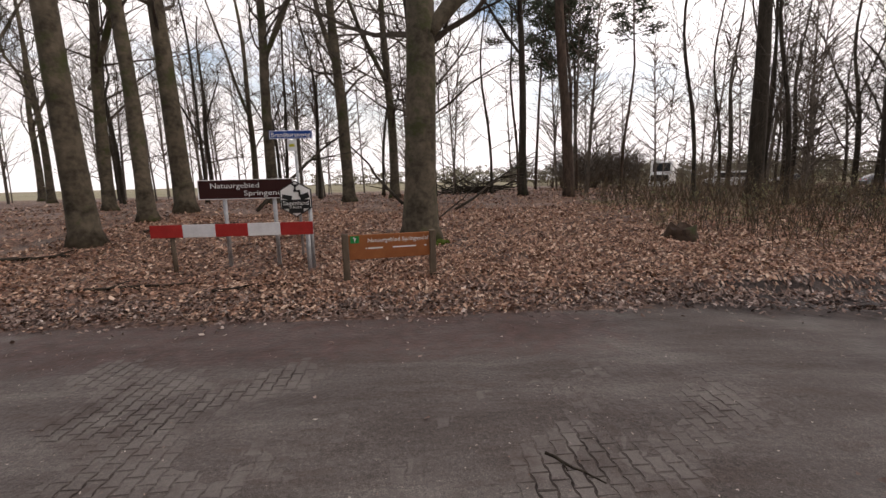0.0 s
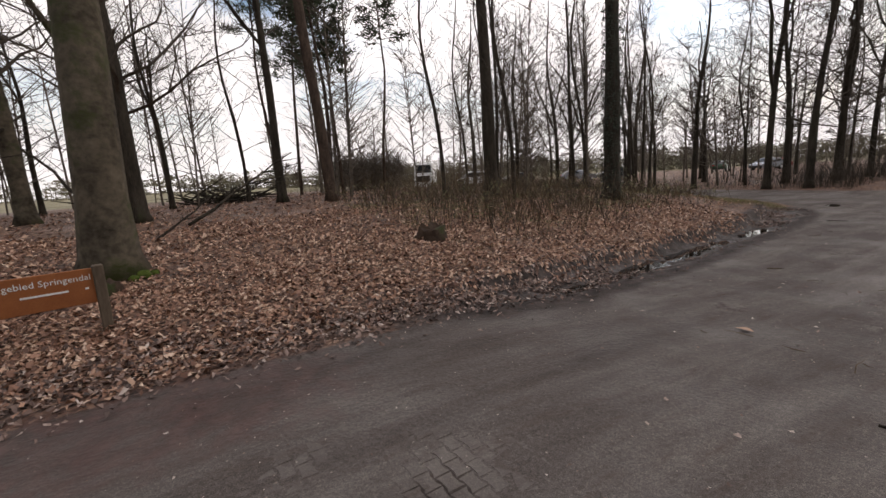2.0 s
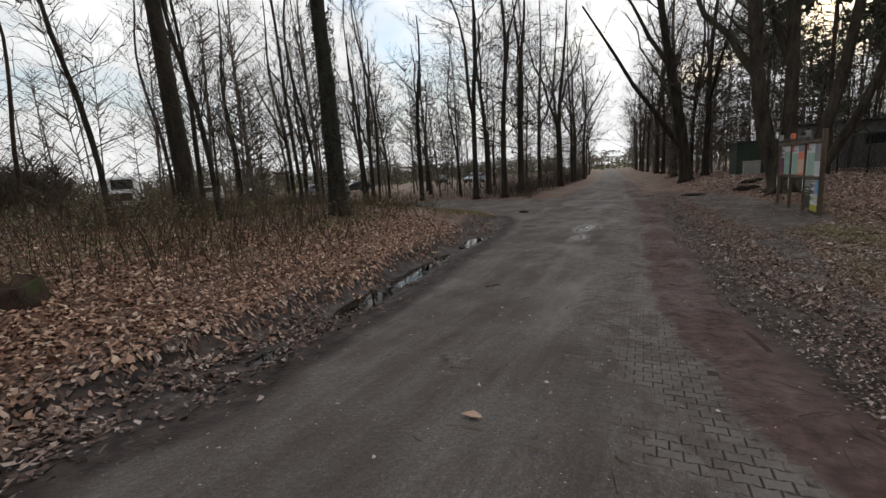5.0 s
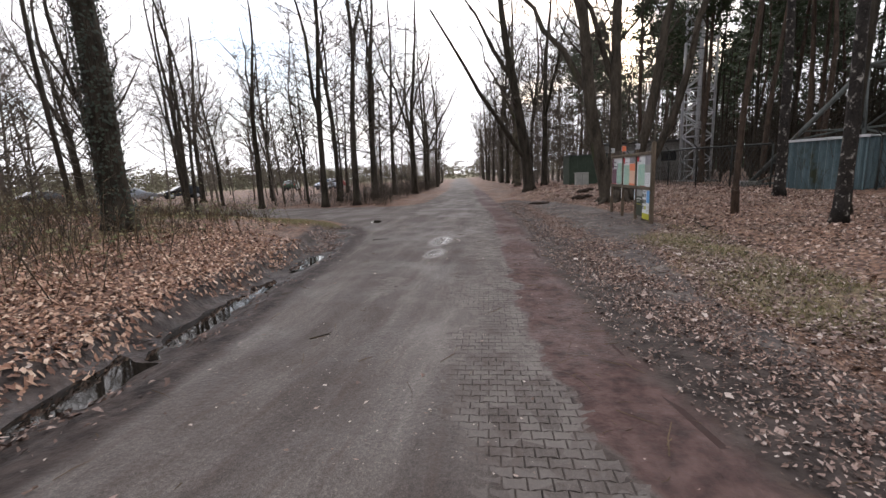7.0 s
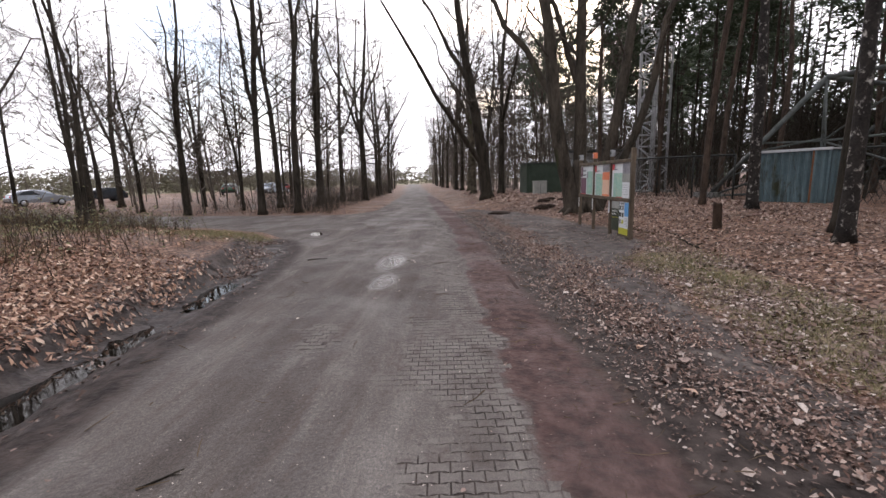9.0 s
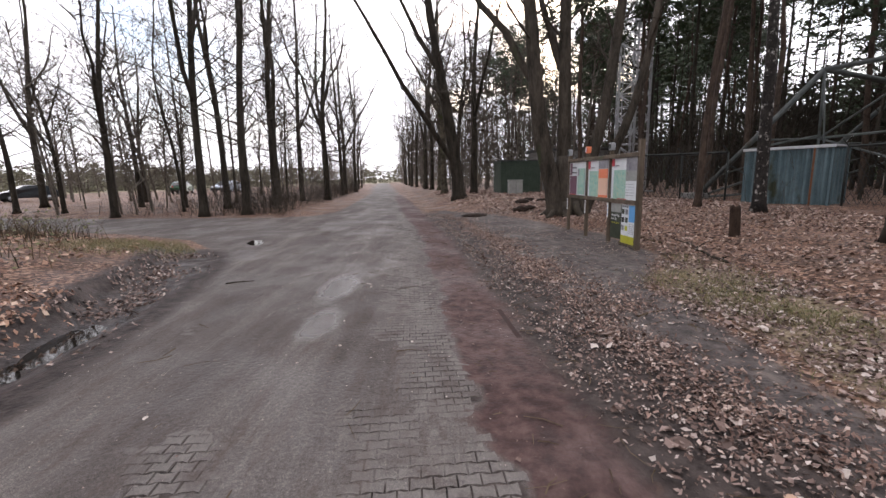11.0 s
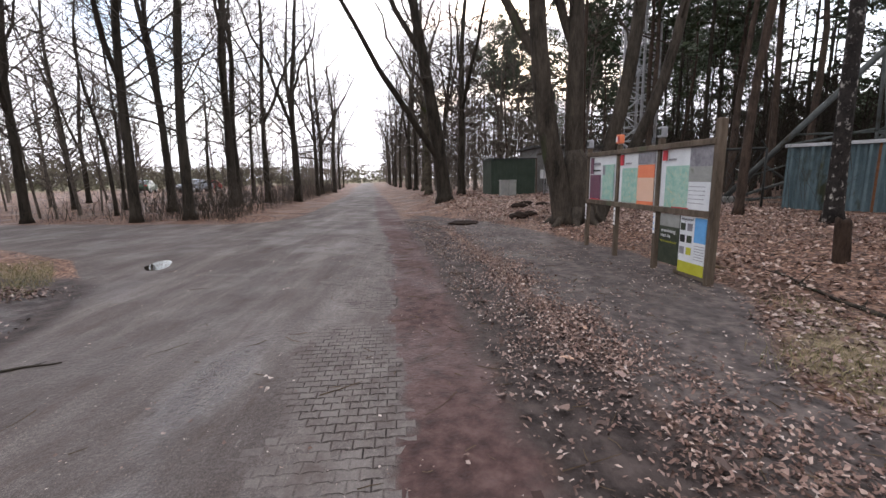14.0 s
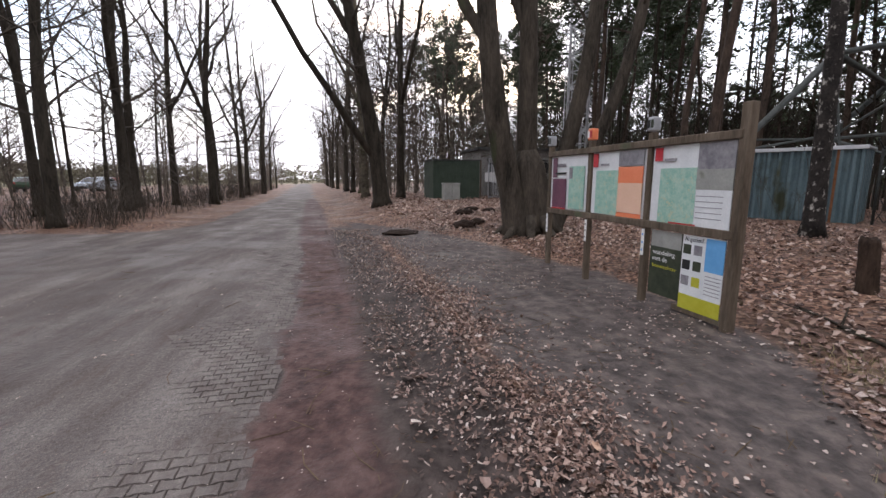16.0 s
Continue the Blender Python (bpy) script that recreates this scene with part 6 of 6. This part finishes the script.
car("van", CAR_WHITE, 34.5, 52.0, 160, "white van parked beyond the trees", True)
car("car", CAR_DARK, 40.5, 50.0, 165, "dark car parked beyond the brush")
car("car", CAR_SILVER, 44.0, 42.0, -25, "silver blue car parked beyond the brush")
car("car", CAR_DARK, 49.0, 40.5, 150, "dark grey car parked beyond the brush")
car("car", CAR_GREEN, 62.0, 34.0, 20, "green car parked beyond the trees")
car("car", CAR_RED, 69.0, 31.0, 160, "dark red car parked beyond the trees")
car("car", CAR_SILVER, 64, 29.5, 170, "silver car parked beyond the trees")


def camper():
    x, y = 25.3, 48.9
    root = empty("camper_van", pose(x, y, land_z(x, y), 0, 0, 57))
    box("body", (4.6, 2.2, 2.5), (0, 0, 1.95), CAR_WHITE, root, 0.12)
    box("cab", (1.5, 2.0, 1.3), (-2.9, 0, 1.1), CAR_WHITE, root, 0.15)
    box("windscreen", (0.06, 1.7, 0.7), (-3.66, 0, 1.35), GLASS_DARK, root, 0.02)
    box("overcab_window", (0.04, 1.7, 0.9), (-2.32, 0, 2.5), GLASS_DARK, root, 0.02)
    for sy in (-1.11, 1.11):
        box("side_window", (1.2, 0.03, 0.7), (0.3, sy, 2.1), GLASS_DARK, root, 0.02)
    for wx in (-2.8, 1.3):
        for sy in (-0.95, 0.95):
            tube_ob("wheel", [([(wx, sy - 0.12, 0.36), (wx, sy + 0.12, 0.36)], 0.36)], RUBBER, root, 18)
    return tagged(root, "tall white camper van parked beyond the brush", "camper")


camper()


# ---- water and fallen leaves ----
def puddles():
    for i, (px, py, a, b, deg) in enumerate(PUDDLES):
        rng = random.Random(i)
        n = 36
        V = []
        lvl = min(land_z(px + math.cos(radians(deg)) * u * a, py + math.sin(radians(deg)) * u * a) for u in (-0.7, -0.3, 0, 0.3, 0.7)) + 0.035
        for k in range(n):
            t = 2 * math.pi * k / n
            rr = 1.15 + 0.12 * math.sin(3 * t + i) + 0.08 * math.sin(7 * t + 2 * i)
            u, v = a * rr * math.cos(t), b * 1.6 * rr * math.sin(t)
            c, s = math.cos(radians(deg)), math.sin(radians(deg))
            V.append((px + u * c - v * s, py + u * s + v * c, lvl))
        V += [(x, y, z - 0.03) for x, y, z in V]
        F = [tuple(range(n)), tuple(range(2 * n - 1, n - 1, -1))] + [(k, k + n, (k + 1) % n + n, (k + 1) % n) for k in range(n)]
        tagged(mesh_ob("puddle", V, F, WATER), "shallow rain puddle at the road edge", "puddle", "puddles along the road")


puddles()


def scatter_leaves(name, seed, count, region, weight, size, label, mat, bias=0.0, curl=0.35, lobes=True):
    """Many small folded leaves as one mass."""
    r = np.random.default_rng(seed)
    x0, x1, y0, y1 = region
    xs, ys = [], []
    total = 0
    while total < count:
        x, y = r.uniform(x0, x1, count), r.uniform(y0, y1, count)
        ok = r.random(count) < weight(x, y)
        xs.append(x[ok]); ys.append(y[ok])
        total += int(ok.sum())
        if not ok.any():
            break
    x, y = np.concatenate(xs)[:count], np.concatenate(ys)[:count]
    n = len(x)
    z = land(x, y) + r.uniform(0.004, 0.03, n)
    e = 0.08
    gx, gy = (land(x + e, y) - land(x - e, y)) / (2 * e), (land(x, y + e) - land(x, y - e)) / (2 * e)
    a = r.uniform(0, 2 * np.pi, n)
    L = r.uniform(size[0], size[1], n)
    W = L * r.uniform(0.28, 0.42, n)
    u = np.stack([np.cos(a), np.sin(a), r.normal(0, curl, n)], 1)
    v = np.stack([-np.sin(a), np.cos(a), r.normal(0, curl, n)], 1)
    u[:, 2] += u[:, 0] * gx + u[:, 1] * gy
    v[:, 2] += v[:, 0] * gx + v[:, 1] * gy
    c = np.stack([x, y, z], 1)
    k1, k2 = r.uniform(0.0, 0.35, n)[:, None] * L[:, None], r.uniform(-0.1, 0.3, n)[:, None] * L[:, None]
    up = np.array([0, 0, 1.0])
    P = np.stack([c - u * L[:, None] * 0.5 + up * k2 * 0.5, c - u * L[:, None] * 0.12 + v * W[:, None] + up * k1, c + u * L[:, None] * 0.22 + v * W[:, None] * 0.8 + up * k1, c + u * L[:, None] * 0.52 + up * k2,
                  c + u * L[:, None] * 0.22 - v * W[:, None] * 0.8 + up * k1 * 0.7, c - u * L[:, None] * 0.12 - v * W[:, None] + up * k1 * 0.7], 1)
    P = P + r.normal(0, 0.07, P.shape) * L[:, None, None]
    low = P[:, :, 2].min(1) - (z - 0.02)
    P[:, :, 2] -= np.maximum(low - 0.03, 0)[:, None]
    base = (np.arange(n) * 6)[:, None]
    faces = np.concatenate([base + np.array([0, 1, 2, 3]), base + np.array([0, 3, 4, 5])], 0)
    if not lobes:
        P = P[:, [0, 2, 3, 5]]
        base = (np.arange(n) * 4)[:, None]
        faces = np.concatenate([base + np.array([0, 1, 2]), base + np.array([0, 2, 3])], 0)
    me = bpy.data.meshes.new(name)
    me.from_pydata(P.reshape(-1, 3).tolist(), [], faces.tolist())
    at = me.attributes.new("tone", "FLOAT", "POINT")
    tone = np.clip(r.beta(1.05, 1.3, n) + bias, 0.02, 0.98)
    at.data.foreach_set("value", np.repeat(tone, P.shape[1]).astype(np.float32))
    me.materials.append(mat)
    return tagged(new(name, me), label, "leaves", kind="stuff")


def w_north(x, y):
    d = -poly_dist(x, y, ROAD_POLY)
    north = y > np.interp(x, CENTRE_X, CENTRE_Y)
    return north * ss(0.6, 1.25, d + 0.3 * wob(x, y, 1.7) + 0.6 * (1 - ss(2, 6, x))) * (0.55 + 0.45 * np.clip(0.5 + wob(x, y, 0.8, 5), 0, 1)) * (1 - 0.75 * ss(7, 13, x) * ss(2.5, 5, d))


def w_ditch(x, y):
    d = -poly_dist(x, y, ROAD_POLY)
    return (y > np.interp(x, CENTRE_X, CENTRE_Y)) * np.exp(-((d - 0.6) / 0.46) ** 2) * np.clip(0.3 + 0.6 * (1 - ss(6, 9, x)) + wob(x, y, 2.3, 8), 0, 1) * (1 - np.clip(puddle_field(x, y) * 1.6, 0, 1))


def w_strip(x, y):
    s = np.interp(x, [p[0] for p in ROAD_S], [p[1] for p in ROAD_S])
    d = s - y
    path = poly_dist(x, y, PATH_POLY)
    return ss(0.0, 0.38, d + 0.1 * wob(x, y, 3.0)) * (1 - ss(-0.1, 0.35, path)) * np.clip(0.7 + 0.7 * wob(x, y, 1.6, 4), 0.05, 1) * (d < 3.2)


def w_south(x, y):
    d = np.interp(x, [p[0] for p in ROAD_S], [p[1] for p in ROAD_S]) - y
    path, gr = poly_dist(x, y, PATH_POLY), poly_dist(x, y, GRASS_POLY)
    return ss(2.0, 3.2, d) * (1 - ss(-0.4, 0.1, path)) * (1 - 0.5 * ss(-0.3, 0.3, gr)) * (0.6 + 0.4 * wob(x, y, 0.9))


def w_near(x, y):
    d = -poly_dist(x, y, ROAD_POLY)
    return w_north(x, y) * (1 - ss(3.2, 5.0, d)) * np.clip(0.55 + 0.8 * wob(x, y, 2.6, 11), 0.05, 1)


def w_heap(x, y):
    d = np.interp(x, [p[0] for p in ROAD_S], [p[1] for p in ROAD_S]) - y
    mid = np.exp(-((d - 1.25 - 0.2 * wob(x, y, 0.9, 3)) / 0.42) ** 2) * (1 - 0.8 * ss(20, 22, x))
    return mid * np.clip(0.6 + 0.8 * wob(x, y, 2.0, 7), 0.05, 1)


def w_crumb(x, y):
    return (poly_dist(x, y, ROAD_POLY) > 0.05) * np.clip(0.45 + wob(x, y, 1.2, 16), 0.05, 1)


def w_road(x, y):
    return (poly_dist(x, y, ROAD_POLY) > 0.1) * np.clip(0.3 + wob(x, y, 0.7, 6), 0.02, 1)


def w_path(x, y):
    return ss(-0.2, 0.3, poly_dist(x, y, PATH_POLY)) * np.clip(0.4 + wob(x, y, 1.3, 3), 0.05, 1)


scatter_leaves("fallen_leaves", 1, 52000, (-9, 15, 4.4, 14), w_north, (0.04, 0.085), "thick litter of brown beech and oak leaves", LEAF, 0.03, lobes=False)
scatter_leaves("far_fallen_leaves", 2, 13000, (-20, 30, 9, 28), w_north, (0.07, 0.14), "brown leaf litter deeper in the wood", LEAF, 0.03, lobes=False)
scatter_leaves("ditch_leaves", 3, 14000, (-6, 19, 4, 9), w_ditch, (0.03, 0.07), "pale wet leaves in the muddy ditch", LEAF_PALE, -0.02, lobes=False)
scatter_leaves("near_fallen_leaves", 21, 20000, (-3, 14, 4.4, 10), w_near, (0.035, 0.075), "loose top layer of tan and brown leaves", LEAF, 0.08, 0.4, lobes=False)
scatter_leaves("roadside_leaves", 4, 26000, (4, 28, -1.5, 3.4), w_strip, (0.015, 0.045), "strip of pale dead leaves beside the road", LEAF_PALE, 0.05, 0.35, lobes=False)
scatter_leaves("red_roadside_leaves", 24, 17000, (4, 28, -1.5, 3.4), w_heap, (0.02, 0.05), "reddish brown leaves heaped along the verge", LEAF_DULL, 0.04, 0.4, lobes=False)
scatter_leaves("leaf_crumbs", 25, 5200, (-5, 26, -3, 8), w_crumb, (0.006, 0.018), "crumbs of pale leaf and grit on the road", LEAF_PALE, 0.3, 0.1, lobes=False)
scatter_leaves("pale_bank_leaves", 15, 7000, (9, 30, -9, 1), w_south, (0.045, 0.085), "dull pinkish dead leaves on the bank", LEAF_PALE, 0.0, 0.35, False)
scatter_leaves("bank_leaves", 5, 11000, (9, 30, -9, 1), w_south, (0.045, 0.09), "reddish brown leaf litter on the bank", LEAF_DULL, 0.2)
scatter_leaves("scattered_leaves", 6, 260, (-5, 26, -1, 7), w_road, (0.02, 0.05), "single pale leaves on the road", LEAF_PALE, 0.15, 0.1)
scatter_leaves("path_leaves", 7, 3200, (5, 28, -1.6, 3), w_path, (0.012, 0.045), "scattered pale leaves on the muddy path", LEAF_PALE, 0.1, 0.12)
scatter_leaves("large_leaves", 9, 160, (5, 22, -0.6, 2.2), w_strip, (0.075, 0.125), "large pale leaves beside the road", LEAF_PALE, 0.08, 0.2)
scatter_leaves("far_bank_leaves", 8, 9000, (24, 48, -8, 6), w_south, (0.08, 0.15), "leaf litter under the roadside trees", LEAF_DULL, 0.3, lobes=False)


def grass_tufts(name, seed, count, region, weight, label):
    r = np.random.default_rng(seed)
    x0, x1, y0, y1 = region
    x, y = r.uniform(x0, x1, count * 6), r.uniform(y0, y1, count * 6)
    ok = r.random(count * 6) < weight(x, y)
    x, y = x[ok][:count], y[ok][:count]
    n = len(x)
    z = land(x, y) - 0.005
    a, h = r.uniform(0, 6.28, n), r.uniform(0.04, 0.13, n)
    t = r.normal(0, 0.6, (n, 2)) * h[:, None]
    w = 0.004
    P = np.stack([np.stack([x - np.sin(a) * w, y + np.cos(a) * w, z], 1), np.stack([x + np.sin(a) * w, y - np.cos(a) * w, z], 1), np.stack([x + t[:, 0], y + t[:, 1], z + h], 1)], 1)
    me = bpy.data.meshes.new(name)
    me.from_pydata(P.reshape(-1, 3).tolist(), [], (np.arange(n * 3).reshape(n, 3)).tolist())
    at = me.attributes.new("tone", "FLOAT", "POINT")
    at.data.foreach_set("value", np.repeat(np.clip(r.normal(0.7, 0.25, n), 0, 1), 3).astype(np.float32))
    me.materials.append(GRASS)
    return tagged(new(name, me), label, "grass", kind="stuff")


grass_tufts("verge_grass", 1, 9000, (8.5, 18, -2.6, 0), lambda x, y: ss(-0.5, 0.5, poly_dist(x, y, GRASS_POLY)) * np.clip(0.5 + wob(x, y, 1.4, 7), 0.05, 1), "thin yellow-green grass beside the path")
grass_tufts("corner_grass", 2, 7000, (16, 23, 7.5, 13), lambda x, y: np.clip(1.3 - np.hypot((x - 19.3) / 1.8, (y - 9.8) / 1.4), 0, 1) * (poly_dist(x, y, ROAD_POLY) < -0.3), "short grass on the corner of the side road")
grass_tufts("brush_grass", 3, 16000, (5, 22, 7, 15), lambda x, y: ss(1.8, 4, -poly_dist(x, y, ROAD_POLY)) * np.clip(0.35 + wob(x, y, 1.0, 9), 0.03, 1), "dry grass among the brambles")

scatter_leaves("verge_leaves", 14, 7500, (8, 19, -3, 0.3), lambda x, y: ss(-0.6, 0.3, poly_dist(x, y, GRASS_POLY)) * np.clip(0.5 + wob(x, y, 1.8, 6), 0.05, 1), (0.025, 0.07), "dead leaves and straw on the thin grass", LEAF_PALE, 0.05, 0.2)


def ground_twigs():
    """Short broken sticks lying about on the leaf strip, the path and the road's edge."""
    rng = random.Random(31)
    V, F = [], []
    while len(F) < 4200:
        x = rng.uniform(5, 24)
        y = road_line_s(x) + (rng.uniform(-2.6, 0.5) if rng.random() < 0.85 else rng.uniform(0.5, 4.5))
        a, L = rng.uniform(0, 6.28), 0.06 + 0.34 * rng.random() ** 2.5
        z = land_z(x, y) + 0.012
        r = rng.uniform(0.002, 0.005)
        b = a + rng.uniform(-.5, .5)
        p = Vector((x, y, z))
        q = p + Vector((math.cos(a), math.sin(a), 0)) * L * 0.5
        e = q + Vector((math.cos(b), math.sin(b), rng.uniform(-.03, .12))) * L * 0.5
        add_tube(V, F, [p, q, e], [r, r * .9, r * .5], 3, False)
    return tagged(mesh_ob("ground_twigs", V, F, TWIG_BROWN), "small broken sticks lying among the leaves", "twigs", kind="stuff")


def road_line_s(x):
    return float(np.interp(x, [p[0] for p in ROAD_S], [p[1] for p in ROAD_S]))


ground_twigs()


# ---- kerb and pavers ----
def road_line(x):
    return float(np.interp(x, [p[0] for p in ROAD_S], [p[1] for p in ROAD_S]))


def kerb():
    root = tagged(empty("kerb", pose(0, 0, 0)), "narrow sunken concrete edging along the road", "kerb", kind="structure")
    bm = bmesh.new()
    add_box(bm, (0.97, 0.07, 0.16), pose(0, 0, -0.08), 0.008)
    first = bm_ob("edging_stone", bm, KERB, root)
    rng = random.Random(2)
    x, k = 5.5, 0
    while x < 34:
        y0, y1 = road_line(x), road_line(x + 1)
        z0, z1 = land_z(x, y0), land_z(x + 1, y1)
        ob = first if k == 0 else new("edging_stone", first.data)
        ob.parent = root
        ob.matrix_world = pose(x + 0.5, (y0 + y1) / 2 - 0.02, (z0 + z1) / 2 - 0.004 + rng.uniform(-.007, .006), rng.uniform(-1.5, 1.5), -math.degrees(math.atan2(z1 - z0, 1)), math.degrees(math.atan2(y1 - y0, 1)))
        x += math.cos(math.atan2(y1 - y0, 1))
        k += 1


def paver_outline():
    h = [(-0.064, 0.052), (-0.034, 0.038), (0.034, 0.038), (0.064, 0.052)]
    return h + [(-u, -v) for u, v in h]


def pavers():
    """Bone-shaped concrete pavers where the dirt film is worn away; they sink under it elsewhere."""
    rng = random.Random(6)
    out = paver_outline()[::-1]
    n = len(out)
    top = [(u * 0.92, v * 0.92, 0.0) for u, v in out] + [(u * 0.98, v * 0.98, -0.01) for u, v in out]
    faces = [tuple(range(n - 1, -1, -1))[::-1]] + [(j * n + k, (j + 1) * n + k, (j + 1) * n + (k + 1) % n, j * n + (k + 1) % n) for j in (0,) for k in range(n)]
    me = bpy.data.meshes.new("paver")
    me.from_pydata(top, [], faces)
    bm = bmesh.new()
    bm.from_mesh(me)
    bmesh.ops.recalc_face_normals(bm, faces=bm.faces)
    bm.to_mesh(me)
    bm.free()
    faces = [tuple(p.vertices) for p in me.polygons]
    me.materials.append(PAVER)
    road = bpy.data.objects["road"]
    c, s = math.cos(radians(4.0)), math.sin(radians(4.0))
    spots = []
    for i in range(-60, 300):
        for j in range(-34, 46):
            a, b = i * 0.092, j * 0.131 + (0.0655 if i % 2 else 0)
            spots.append((a * c - b * s, a * s + b * c + 1.0))
    P = np.array(spots)
    x, y = P[:, 0], P[:, 1]
    sd = poly_dist(x, y, ROAD_POLY)
    show = worn(x, y)
    ok = (sd > 0.15) & (show > 0.56) & (x < 25) & (x > -4.6) & (y > -3)
    x, y, show = x[ok], y[ok], show[ok]
    z = land(x, y) + sunk(x, y) - 0.003 + np.clip((show - 0.9) * 0.006, -0.003, 0.002)
    near = np.argsort(np.abs(x - 12.5) + 0.5 * np.abs(y - 2.9))
    singles = set(near[:290].tolist())
    V, F = [], []
    for k in range(len(x)):
        m = pose(x[k], y[k], z[k] + rng.uniform(-.002, .0015), rng.uniform(-1.6, 1.6), rng.uniform(-1.6, 1.6), 94.0 + rng.uniform(-.8, .8))
        if k in singles:
            ob = new("paver", me)
            ob.parent = road
            ob.matrix_world = m
        else:
            i = len(V)
            V += [m @ Vector(p) for p in top]
            F += [tuple(q + i for q in f) for f in faces]
    tagged(mesh_ob("worn_pavers", V, F, PAVER, road), kind="stuff")


kerb()
pavers()
